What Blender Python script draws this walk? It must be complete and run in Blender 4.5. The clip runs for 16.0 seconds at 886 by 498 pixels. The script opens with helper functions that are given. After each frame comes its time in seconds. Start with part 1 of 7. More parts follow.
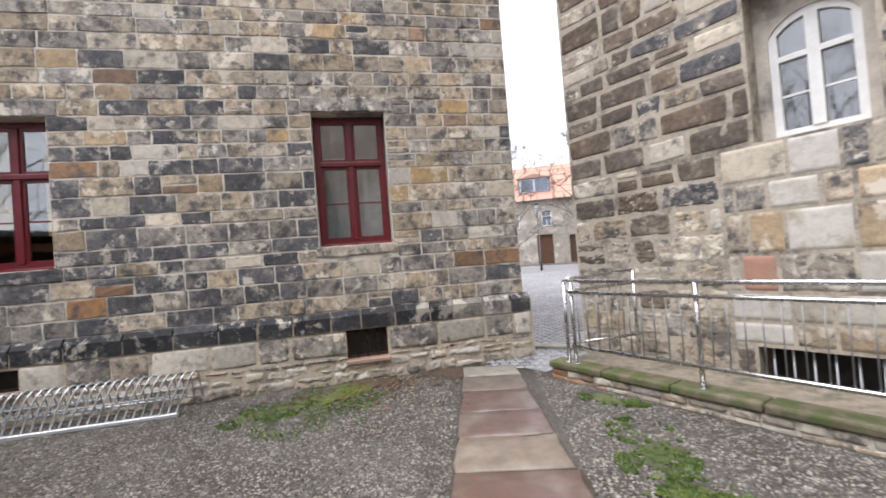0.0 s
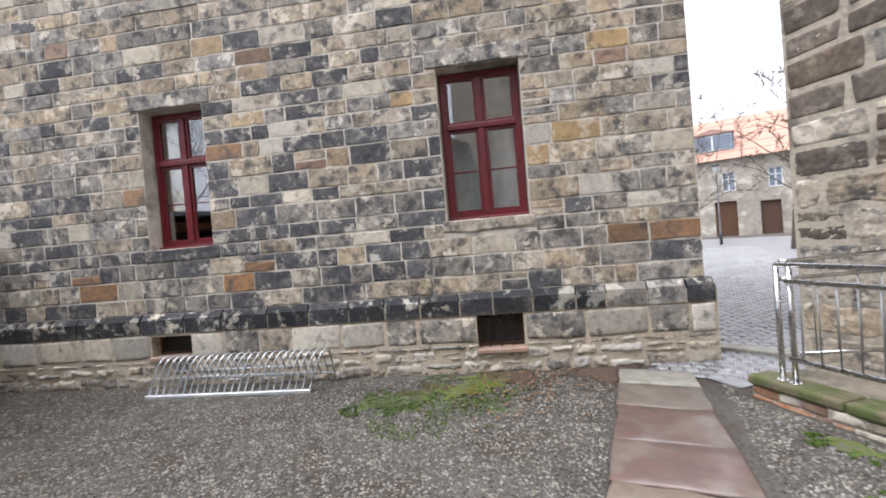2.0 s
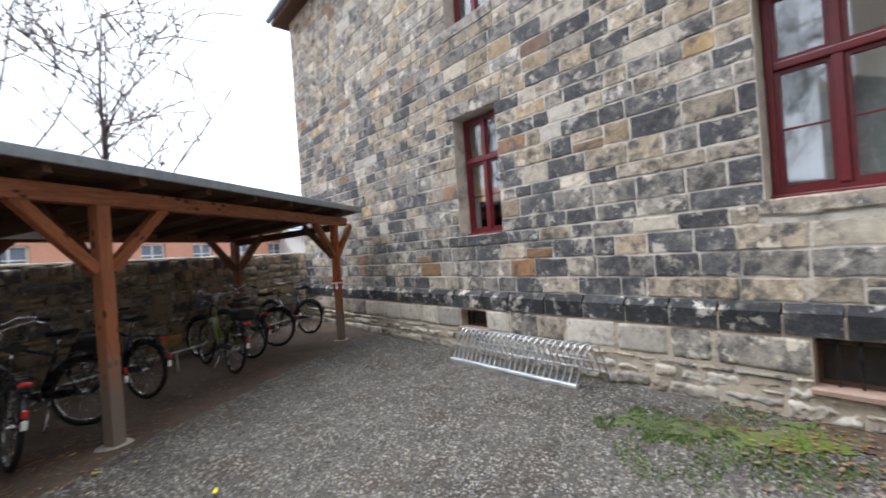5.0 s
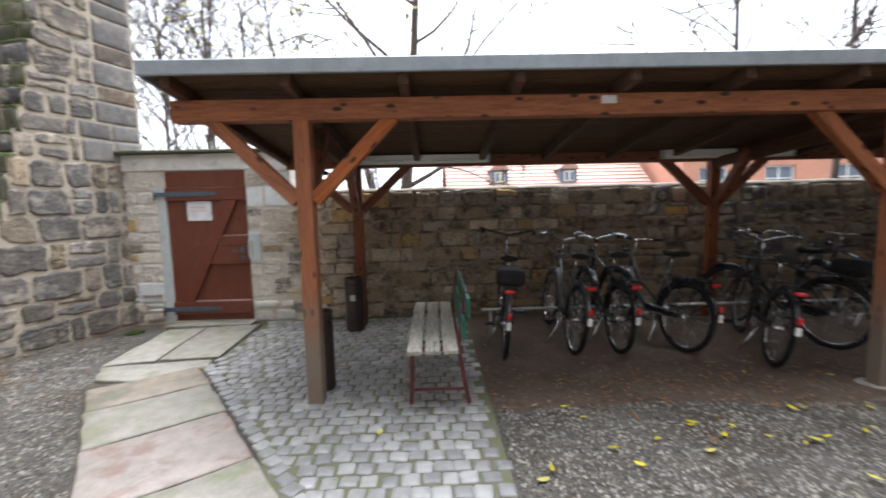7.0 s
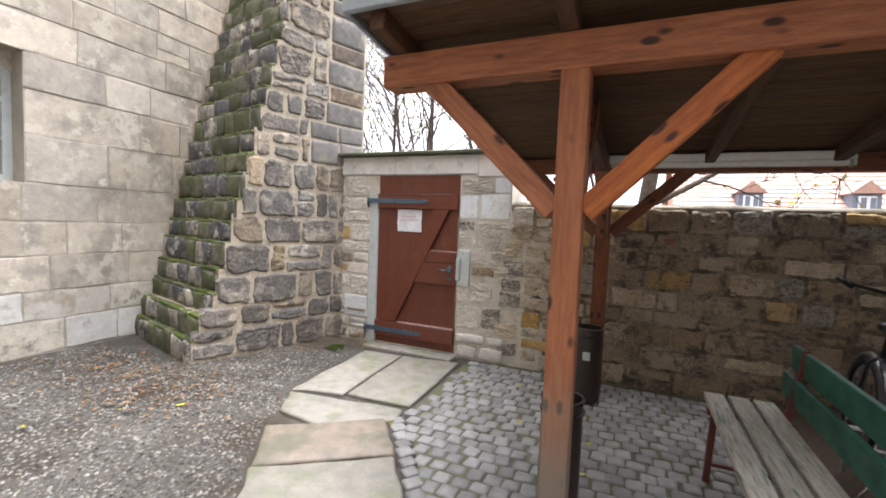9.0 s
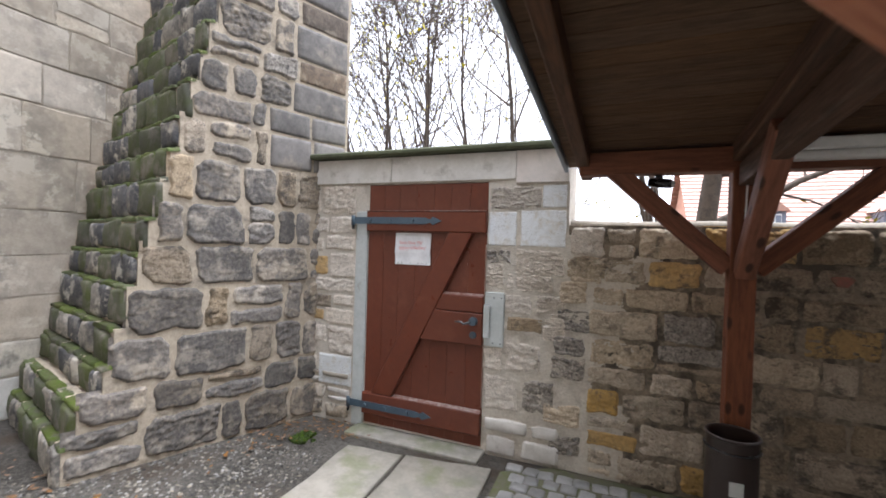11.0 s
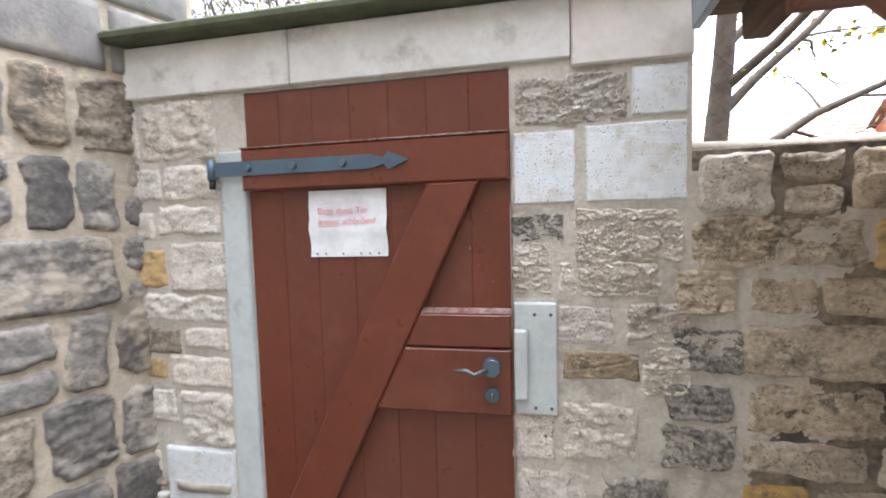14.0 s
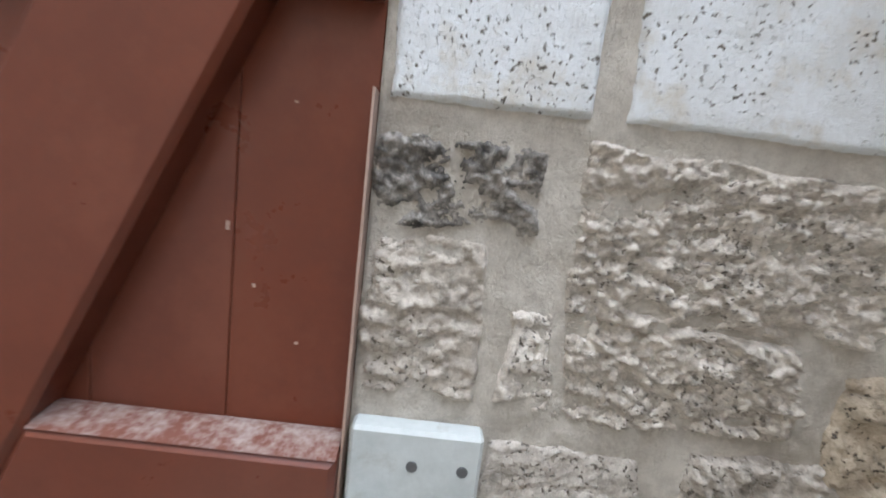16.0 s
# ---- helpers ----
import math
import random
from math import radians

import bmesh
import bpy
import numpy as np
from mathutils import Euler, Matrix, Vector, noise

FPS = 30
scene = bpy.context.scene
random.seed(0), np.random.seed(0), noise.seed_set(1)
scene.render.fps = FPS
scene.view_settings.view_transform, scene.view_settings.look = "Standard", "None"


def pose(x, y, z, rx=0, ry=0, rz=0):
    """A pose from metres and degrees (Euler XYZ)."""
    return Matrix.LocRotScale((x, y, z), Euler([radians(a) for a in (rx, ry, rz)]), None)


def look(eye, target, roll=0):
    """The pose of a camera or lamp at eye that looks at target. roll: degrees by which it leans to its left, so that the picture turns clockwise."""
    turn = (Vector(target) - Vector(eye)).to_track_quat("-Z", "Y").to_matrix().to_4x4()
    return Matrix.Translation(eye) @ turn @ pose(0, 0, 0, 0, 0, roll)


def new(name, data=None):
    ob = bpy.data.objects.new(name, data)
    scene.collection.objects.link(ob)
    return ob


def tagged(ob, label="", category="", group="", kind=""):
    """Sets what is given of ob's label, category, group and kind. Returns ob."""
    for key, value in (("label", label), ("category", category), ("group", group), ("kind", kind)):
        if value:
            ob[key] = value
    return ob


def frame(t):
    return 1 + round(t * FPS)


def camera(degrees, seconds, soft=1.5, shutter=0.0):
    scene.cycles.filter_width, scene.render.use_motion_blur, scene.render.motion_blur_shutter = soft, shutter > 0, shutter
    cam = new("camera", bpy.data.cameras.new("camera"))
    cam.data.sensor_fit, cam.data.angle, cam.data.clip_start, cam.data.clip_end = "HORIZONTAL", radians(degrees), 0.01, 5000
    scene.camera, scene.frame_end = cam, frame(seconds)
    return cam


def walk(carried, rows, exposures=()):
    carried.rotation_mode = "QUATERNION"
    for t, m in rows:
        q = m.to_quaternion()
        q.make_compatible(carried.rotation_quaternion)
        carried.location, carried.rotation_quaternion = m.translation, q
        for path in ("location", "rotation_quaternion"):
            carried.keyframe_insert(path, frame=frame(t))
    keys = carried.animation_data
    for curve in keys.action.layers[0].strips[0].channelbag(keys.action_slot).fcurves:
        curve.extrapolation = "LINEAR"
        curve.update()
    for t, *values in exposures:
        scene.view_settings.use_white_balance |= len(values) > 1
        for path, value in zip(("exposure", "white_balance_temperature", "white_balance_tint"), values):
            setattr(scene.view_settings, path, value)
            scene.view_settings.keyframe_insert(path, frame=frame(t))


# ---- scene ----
cam = camera(91.4, 16.0, soft=1.7, shutter=0.35)
PATH = [
    (0.0, -0.018, 0.006, 1.505, 90.94, 4.52, 40.76),
    (0.5, -0.121, 0.217, 1.505, 90.47, 4.88, 46.96),
    (1.0, -0.244, 0.384, 1.503, 89.11, 4.74, 51.66),
    (1.5, -0.417, 0.536, 1.514, 88.91, 4.87, 56.58),
    (2.0, -0.539, 0.683, 1.515, 89.01, 4.82, 60.47),
    (2.5, -0.606, 0.889, 1.520, 89.62, 4.21, 67.20),
    (3.0, -0.699, 0.974, 1.516, 89.50, 4.36, 72.63),
    (5.5, -0.744, 1.523, 1.522, 89.98, 4.06, 116.41),
    (6.0, -0.559, 1.532, 1.541, 88.66, 3.54, 134.24),
    (6.5, -0.210, 0.999, 1.502, 84.73, 2.01, 162.33),
    (7.0, -0.219, 0.837, 1.516, 84.07, 1.30, 178.68),
    (7.5, -0.147, 0.537, 1.495, 83.27, -1.70, 191.76),
    (8.0, 0.070, 0.182, 1.514, 83.36, -2.25, 194.41),
    (8.5, 0.240, -0.166, 1.502, 86.04, -2.17, 198.28),
    (9.0, 0.455, -0.511, 1.493, 86.48, -2.30, 203.98),
    (11.5, 1.536, -2.107, 1.547, 89.96, -0.88, 201.73),
    (12.0, 1.795, -2.336, 1.550, 90.16, 0.99, 200.60),
    (12.5, 1.977, -2.583, 1.538, 89.73, 1.24, 199.41),
    (13.0, 2.147, -2.804, 1.538, 89.42, 1.63, 190.84),
    (13.5, 2.206, -3.075, 1.516, 87.42, 1.94, 191.25),
    (14.0, 2.169, -3.395, 1.497, 86.26, 1.63, 191.37),
    (14.5, 2.179, -3.719, 1.483, 84.44, -0.59, 186.81),
    (15.0, 2.192, -4.045, 1.496, 83.71, -1.45, 185.20),
    (15.5, 2.131, -4.306, 1.483, 83.54, -4.13, 185.78),
    (16.0, 2.158, -4.490, 1.463, 81.72, -6.68, 180.28),
]
walk(cam, [(t, pose(x, y, z, rx, ry, rz)) for t, x, y, z, rx, ry, rz in PATH],
     exposures=[(0.0, 1.55, 6150, 15), (1.5, 1.7, 6100, 14), (2.4, 1.68, 5950, 13), (3.2, 1.22, 5900, 12), (5.3, 1.75, 5850, 11), (6.3, 1.75, 5850, 10), (7.0, 2.15, 5900, 11), (8.0, 2.5, 6050, 12), (8.5, 2.25, 6050, 12), (9.0, 2.45, 6150, 13), (11.5, 2.25, 5800, 13), (12.5, 2.3, 5700, 12), (13.5, 2.5, 5750, 11), (14.3, 3.05, 5800, 11), (15.0, 3.0, 5800, 11), (15.5, 2.85, 5600, 10), (16.0, 2.8, 5650, 10)])

# ---- light: a bright overcast sky ----
world = bpy.data.worlds.new("world")
scene.world = world
world.use_nodes = True
wn, wl = world.node_tree.nodes, world.node_tree.links
sky = wn.new("ShaderNodeTexSky")
sky.sky_type, sky.sun_disc = "NISHITA", False
sky.sun_elevation, sky.sun_rotation = radians(73), radians(-160)
sky.air_density, sky.dust_density, sky.ozone_density = 1.0, 4.0, 1.0
hsv = wn.new("ShaderNodeHueSaturation")
hsv.inputs["Saturation"].default_value = 0.12
wl.new(sky.outputs["Color"], hsv.inputs["Color"])
cloud = wn.new("ShaderNodeMix")
cloud.data_type = "RGBA"
cloud.inputs["Factor"].default_value = 0.86
cloud.inputs[7].default_value = (5.0, 5.1, 5.25, 1)
wl.new(hsv.outputs["Color"], cloud.inputs[6])
wl.new(cloud.outputs[2], wn["Background"].inputs["Color"])
wn["Background"].inputs["Strength"].default_value = 0.12
sun_data = bpy.data.lights.new("sun", "SUN")
sun_data.energy, sun_data.angle, sun_data.color = 2.3, radians(65), (1.0, 0.97, 0.93)
sun = new("sun", sun_data)
sun.matrix_world = look((-1.5, -4.0, 14.0), (0, 0, 0))


# ---- materials ----
def mat_new(name):
    m = bpy.data.materials.new(name)
    m.use_nodes = True
    return m, m.node_tree.nodes, m.node_tree.links, m.node_tree.nodes["Principled BSDF"]


def surface(name, col, col2, rough=0.85, big=1.5, fine=40.0, bump=0.4, dist=0.006, vary=0.25, metal=0.0, spec=0.3, stain=None, stain_at=0.55, mid=9.0, stretch=None, lime=None, knots=False, pits=None, foot=None):
    """Two colours mixed by coarse and fine noise, a tint per piece, an optional stain colour and relief."""
    m, n, l, b = mat_new(name)
    geo, info = n.new("ShaderNodeNewGeometry"), n.new("ShaderNodeObjectInfo")
    pos = geo.outputs["Position"]
    if stretch:
        mp = n.new("ShaderNodeMapping")
        mp.inputs["Scale"].default_value = stretch
        co = n.new("ShaderNodeTexCoord")
        l.new(co.outputs["Object"], mp.inputs["Vector"])
        pos = mp.outputs["Vector"]

    def nz(scale, detail=6.0, rg=0.6):
        q = n.new("ShaderNodeTexNoise")
        q.inputs["Scale"].default_value, q.inputs["Detail"].default_value, q.inputs["Roughness"].default_value = scale, detail, rg
        l.new(pos, q.inputs["Vector"])
        return q.outputs["Fac"]

    def math_(op, a, c):
        q = n.new("ShaderNodeMath")
        q.operation = op
        for i, v in enumerate((a, c)):
            if isinstance(v, (int, float)):
                q.inputs[i].default_value = v
            else:
                l.new(v, q.inputs[i])
        return q.outputs[0]

    def ramp(v, lo, hi):
        q = n.new("ShaderNodeMapRange")
        q.inputs["From Min"].default_value, q.inputs["From Max"].default_value = lo, hi
        l.new(v, q.inputs["Value"])
        return q.outputs["Result"]

    def mix(f, a, c, mode="MIX"):
        q = n.new("ShaderNodeMix")
        q.data_type, q.blend_type = "RGBA", mode
        if isinstance(f, (int, float)):
            q.inputs["Factor"].default_value = f
        else:
            l.new(f, q.inputs["Factor"])
        for i, v in ((6, a), (7, c)):
            if isinstance(v, tuple):
                q.inputs[i].default_value = (*v, 1)
            else:
                l.new(v, q.inputs[i])
        return q.outputs[2]

    coarse, medium, small = nz(big), nz(mid), nz(fine, 8.0, 0.7)
    f = ramp(math_("ADD", math_("MULTIPLY", coarse, 0.30), math_("ADD", math_("MULTIPLY", medium, 0.42), math_("MULTIPLY", small, 0.28))), 0.425, 0.575)
    c = mix(f, col, col2)
    if stain:
        sn = ramp(math_("ADD", nz(big * 1.7, 8.0, 0.65), math_("MULTIPLY", medium, 0.15)), stain_at, stain_at + 0.14)
        c = mix(sn, c, stain)
    if lime:
        c = mix(ramp(math_("ADD", nz(4.3, 7.0, 0.68), math_("MULTIPLY", small, 0.12)), 0.612, 0.672), c, lime)
    if pits:
        hole = math_("MULTIPLY", ramp(nz(150.0, 3.0, 0.55), 0.59, 0.66), ramp(nz(11.0, 3.0), 0.42, 0.52))
        c = mix(hole, c, pits)
    if knots:
        vo = n.new("ShaderNodeTexVoronoi")
        vo.inputs["Scale"].default_value = 1.0
        km = n.new("ShaderNodeMapping")
        km.inputs["Scale"].default_value = (5.5, 12.0, 12.0)
        kc = n.new("ShaderNodeTexCoord")
        l.new(kc.outputs["Object"], km.inputs["Vector"])
        l.new(km.outputs["Vector"], vo.inputs["Vector"])
        c = mix(ramp(vo.outputs["Distance"], 0.24, 0.15), c, (0.045, 0.018, 0.010))
    if foot:
        sx = n.new("ShaderNodeSeparateXYZ")
        fc = n.new("ShaderNodeTexCoord")
        l.new(fc.outputs["Object"], sx.inputs["Vector"])
        c = mix(ramp(math_("ADD", sx.outputs["X"], math_("MULTIPLY", medium, 0.7)), 1.3, 0.75), c, foot)
    if vary:
        tint = math_("FRACT", math_("ADD", info.outputs["Random"], geo.outputs["Random Per Island"]), 0.0)
        h = n.new("ShaderNodeHueSaturation")
        l.new(c, h.inputs["Color"])
        l.new(math_("ADD", math_("MULTIPLY", tint, 2 * vary), 1 - vary), h.inputs["Value"])
        t2 = math_("FRACT", math_("MULTIPLY", tint, 7.31), 0.0)
        l.new(math_("ADD", math_("MULTIPLY", t2, 1.6 * vary), 1 - 0.8 * vary), h.inputs["Saturation"])
        c = h.outputs["Color"]
    l.new(c, b.inputs["Base Color"])
    b.inputs["Metallic"].default_value = metal
    b.inputs["Specular IOR Level"].default_value = spec
    rr = n.new("ShaderNodeMapRange")
    rr.inputs["From Min"].default_value, rr.inputs["From Max"].default_value = 0.3, 0.7
    rr.inputs["To Min"].default_value, rr.inputs["To Max"].default_value = max(0.05, rough - 0.1), min(1.0, rough + 0.1)
    l.new(medium, rr.inputs["Value"])
    l.new(rr.outputs["Result"], b.inputs["Roughness"])
    if bump:
        bp = n.new("ShaderNodeBump")
        bp.inputs["Strength"].default_value, bp.inputs["Distance"].default_value = bump, dist
        hgt = math_("ADD", math_("MULTIPLY", medium, 0.6), math_("MULTIPLY", small, 0.5))
        if pits:
            hgt = math_("SUBTRACT", hgt, math_("MULTIPLY", hole, 0.8))
        l.new(hgt, bp.inputs["Height"])
        l.new(bp.outputs["Normal"], b.inputs["Normal"])
    return m


def plain(name, col, rough=0.5, metal=0.0, spec=0.5, vary=0.0):
    return surface(name, col, tuple(0.8 * c for c in col), rough, 3.0, 60.0, 0.12, 0.002, vary, metal, spec)


TAN = surface("stone_tan", (0.44, 0.368, 0.275), (0.25, 0.212, 0.162), bump=0.9, stain=(0.10, 0.094, 0.088), stain_at=0.555, big=3.4, mid=15.0, fine=60.0, lime=(0.55, 0.49, 0.40))
GREY = surface("stone_grey", (0.335, 0.303, 0.258), (0.175, 0.165, 0.15), bump=0.9, stain=(0.080, 0.077, 0.076), stain_at=0.55, big=3.4, mid=15.0, fine=60.0, lime=(0.53, 0.48, 0.40))
DARK = surface("stone_dark", (0.050, 0.052, 0.059), (0.12, 0.116, 0.114), bump=0.9, stain=(0.24, 0.222, 0.195), stain_at=0.60, big=3.4, mid=15.0, fine=60.0, lime=(0.42, 0.385, 0.33))
OCHRE = surface("stone_ochre", (0.44, 0.325, 0.195), (0.29, 0.22, 0.14), bump=0.8, stain=(0.14, 0.12, 0.10), stain_at=0.59, big=3.4, mid=15.0, fine=60.0, lime=(0.52, 0.46, 0.37))
RUST = surface("stone_rust", (0.30, 0.18, 0.10), (0.19, 0.125, 0.085), bump=0.8, stain=(0.10, 0.085, 0.075), stain_at=0.59, big=3.4, mid=15.0, fine=60.0)
PALE = surface("stone_pale", (0.50, 0.455, 0.375), (0.36, 0.325, 0.27), bump=0.9, stain=(0.16, 0.145, 0.125), stain_at=0.62, big=3.4, mid=15.0, fine=70.0)
WHITE = surface("stone_white", (0.62, 0.60, 0.565), (0.52, 0.50, 0.46), bump=0.5, stain=(0.33, 0.305, 0.27), stain_at=0.64, big=3.0, vary=0.08)
PINK = surface("stone_pink", (0.36, 0.19, 0.135), (0.30, 0.18, 0.13), bump=0.5, vary=0.1)
BROWNSTONE = surface("stone_dark_brown", (0.165, 0.130, 0.100), (0.085, 0.071, 0.060), bump=1.0, stain=(0.30, 0.255, 0.20), stain_at=0.62, big=3.4, mid=18.0, fine=70.0)
REPAIRW = surface("pale_repair_block", (0.50, 0.475, 0.43), (0.41, 0.385, 0.34), bump=0.5, stain=(0.33, 0.29, 0.23), stain_at=0.58, big=2.6, mid=12.0, vary=0.10)
MOSSY = surface("stone_mossy", (0.070, 0.082, 0.032), (0.095, 0.095, 0.07), bump=0.9, stain=(0.17, 0.155, 0.13), stain_at=0.57, big=3.0)
MORTAR = surface("mortar", (0.60, 0.555, 0.48), (0.45, 0.415, 0.36), bump=0.6, vary=0, stain=(0.20, 0.185, 0.165), stain_at=0.57, big=0.9, rough=0.95)
MORTAR_L = surface("mortar_light", (0.50, 0.428, 0.33), (0.39, 0.332, 0.255), bump=0.9, vary=0, stain=(0.24, 0.21, 0.17), stain_at=0.60, big=2.2, mid=30.0, fine=120.0, rough=0.95)
CEMENT = surface("cement", (0.24, 0.205, 0.16), (0.15, 0.13, 0.10), bump=0.6, vary=0, stain=(0.09, 0.085, 0.06), stain_at=0.6)
FOOTING = surface("pale_concrete", (0.34, 0.31, 0.265), (0.24, 0.22, 0.185), bump=0.7, vary=0.1)
GRAVEL = surface("gravel_bed", (0.035, 0.031, 0.026), (0.12, 0.11, 0.095), bump=1.0, dist=0.025, vary=0, big=0.8, mid=38.0, fine=120.0, stain=(0.055, 0.040, 0.028), stain_at=0.59, rough=0.9)
PEBBLE = surface("pebble", (0.175, 0.162, 0.139), (0.08, 0.075, 0.065), bump=0.2, vary=0.75, big=3.0, rough=0.8)
SOIL = surface("soil", (0.050, 0.034, 0.024), (0.10, 0.072, 0.052), bump=1.0, dist=0.015, vary=0, big=1.2, mid=22.0, fine=120.0, stain=(0.10, 0.08, 0.062), stain_at=0.62, rough=0.95)
SLAB_GREY = surface("slab_grey", (0.25, 0.23, 0.195), (0.18, 0.17, 0.145), bump=0.5, stain=(0.15, 0.155, 0.095), stain_at=0.58, rough=0.6, spec=0.5, vary=0.12)
SLAB_TAN = surface("slab_tan", (0.245, 0.192, 0.135), (0.175, 0.145, 0.11), bump=0.6, stain=(0.13, 0.12, 0.08), stain_at=0.56, rough=0.6, spec=0.5, vary=0.14)
SLAB_PINK = surface("slab_pink_grey", (0.30, 0.245, 0.215), (0.22, 0.20, 0.175), bump=0.6, stain=(0.19, 0.125, 0.10), stain_at=0.58, rough=0.55, spec=0.5, vary=0.12, big=2.2, mid=12.0)
SLAB_WET = surface("slab_wet_brown", (0.150, 0.116, 0.085), (0.105, 0.086, 0.068), bump=0.6, stain=(0.18, 0.15, 0.12), stain_at=0.58, rough=0.5, spec=0.5, vary=0.12)
SLAB_RED = surface("slab_red", (0.105, 0.064, 0.052), (0.08, 0.056, 0.047), bump=0.5, stain=(0.125, 0.10, 0.082), stain_at=0.55, rough=0.38, spec=0.55, vary=0.16)
COBBLE = surface("granite_sett", (0.215, 0.212, 0.207), (0.145, 0.142, 0.138), bump=0.6, vary=0.26, fine=120.0, rough=0.55, spec=0.5)
JOINT = surface("sett_joint", (0.10, 0.09, 0.07), (0.085, 0.095, 0.04), bump=0.8, vary=0)
WOOD = surface("larch_timber", (0.37, 0.125, 0.043), (0.22, 0.07, 0.028), bump=0.3, vary=0.12, big=1.2, mid=3.0, fine=14.0, stretch=(2.0, 18.0, 18.0), rough=0.6, spec=0.35, knots=True)
# dark timber; on rafters and tie beams it holds the shade under the roof
WOOD_DARK = surface("dark_timber", (0.105, 0.052, 0.030), (0.06, 0.036, 0.024), bump=0.4, vary=0.15, big=1.2, mid=3.0, fine=14.0, stretch=(2.0, 18.0, 18.0), rough=0.75)
POSTWOOD = surface("weathered_post_timber", (0.36, 0.125, 0.045), (0.25, 0.082, 0.032), bump=0.4, vary=0.12, big=1.2, mid=3.0, fine=14.0, stretch=(2.0, 18.0, 18.0), rough=0.65, spec=0.35, knots=True, foot=(0.19, 0.15, 0.115))
# the shelter's larch again, darkened: the shade under the roof is in the colour
WOOD_SHADED = surface("shaded_red_brown_timber", (0.20, 0.070, 0.034), (0.115, 0.042, 0.023), bump=0.35, vary=0.12, big=1.2, mid=3.0, fine=14.0, stretch=(2.0, 18.0, 18.0), rough=0.7, spec=0.3, knots=True)
ASHGREY = surface("dark_grey_squared_block", (0.185, 0.172, 0.16), (0.12, 0.113, 0.108), bump=0.7, stain=(0.28, 0.25, 0.21), stain_at=0.61, big=2.5, mid=15.0, fine=90.0, vary=0.2)
CRAG = surface("craggy_pale_stone", (0.74, 0.68, 0.60), (0.50, 0.45, 0.385), bump=1.0, dist=0.006, stain=(0.28, 0.25, 0.21), stain_at=0.64, big=15.0, mid=80.0, fine=330.0, vary=0.10, pits=(0.24, 0.21, 0.175))
CRAGD = surface("craggy_dark_stone", (0.42, 0.385, 0.34), (0.15, 0.138, 0.125), bump=1.0, dist=0.006, stain=(0.07, 0.067, 0.063), stain_at=0.60, big=15.0, mid=80.0, fine=330.0, vary=0.12)
ASHLAR = surface("pitted_white_ashlar", (0.70, 0.725, 0.74), (0.62, 0.635, 0.63), bump=0.7, dist=0.006, stain=(0.56, 0.535, 0.475), stain_at=0.62, big=9.0, mid=30.0, fine=200.0, vary=0.05, pits=(0.15, 0.135, 0.11))
BEDDING = surface("sandy_gate_mortar", (0.60, 0.555, 0.48), (0.48, 0.44, 0.375), bump=1.0, dist=0.008, vary=0, stain=(0.40, 0.36, 0.30), stain_at=0.60, big=3.0, mid=60.0, fine=300.0, rough=0.95)
CRAGB = surface("rough_black_stone", (0.105, 0.097, 0.091), (0.225, 0.20, 0.172), bump=0.9, dist=0.006, stain=(0.38, 0.33, 0.265), stain_at=0.57, big=4.0, mid=40.0, fine=170.0, vary=0.3)
# sooty stain, spread further to put the shelter's shade into the stone
CRAGT = surface("rough_tan_stone", (0.41, 0.335, 0.243), (0.25, 0.202, 0.148), bump=1.0, dist=0.006, stain=(0.09, 0.077, 0.063), stain_at=0.565, big=4.0, mid=60.0, fine=250.0, vary=0.22, pits=(0.10, 0.085, 0.07))
CRAGP = surface("rough_pale_tan_stone", (0.58, 0.50, 0.39), (0.37, 0.31, 0.235), bump=1.0, dist=0.006, stain=(0.20, 0.175, 0.14), stain_at=0.62, big=6.0, mid=60.0, fine=250.0, vary=0.18, pits=(0.13, 0.11, 0.09))
CRAGO = surface("rough_ochre_stone", (0.52, 0.35, 0.145), (0.36, 0.25, 0.12), bump=0.8, dist=0.005, stain=(0.15, 0.12, 0.09), stain_at=0.61, big=7.0, mid=60.0, fine=250.0, vary=0.2)
LEDGE = surface("sooty_ledge_stone", (0.020, 0.021, 0.024), (0.05, 0.05, 0.052), bump=0.9, stain=(0.17, 0.16, 0.145), stain_at=0.62, big=3.4, mid=15.0, fine=60.0, vary=0.4, lime=(0.40, 0.37, 0.31))
MORTAR_S = surface("thin_grey_mortar", (0.40, 0.355, 0.29), (0.31, 0.275, 0.225), bump=0.6, vary=0, big=1.3, rough=0.95)
# soot blotches cover more here, adding the roof's shade to the mortar
MORTAR_Y = surface("brown_yard_mortar", (0.31, 0.26, 0.198), (0.205, 0.172, 0.13), bump=1.0, dist=0.01, vary=0, stain=(0.085, 0.074, 0.06), stain_at=0.525, big=2.5, mid=35.0, fine=150.0, rough=0.95)
MORTAR_B = surface("weathered_brown_mortar", (0.44, 0.39, 0.315), (0.33, 0.29, 0.235), bump=0.8, vary=0, stain=(0.15, 0.135, 0.115), stain_at=0.58, big=1.6, mid=25.0, fine=110.0, rough=0.95)
SMOOTH = surface("smooth_grey_tan_block", (0.52, 0.46, 0.38), (0.41, 0.358, 0.295), bump=0.7, stain=(0.30, 0.27, 0.23), stain_at=0.57, big=1.1, mid=10.0, fine=60.0, vary=0.2, lime=(0.56, 0.51, 0.43))
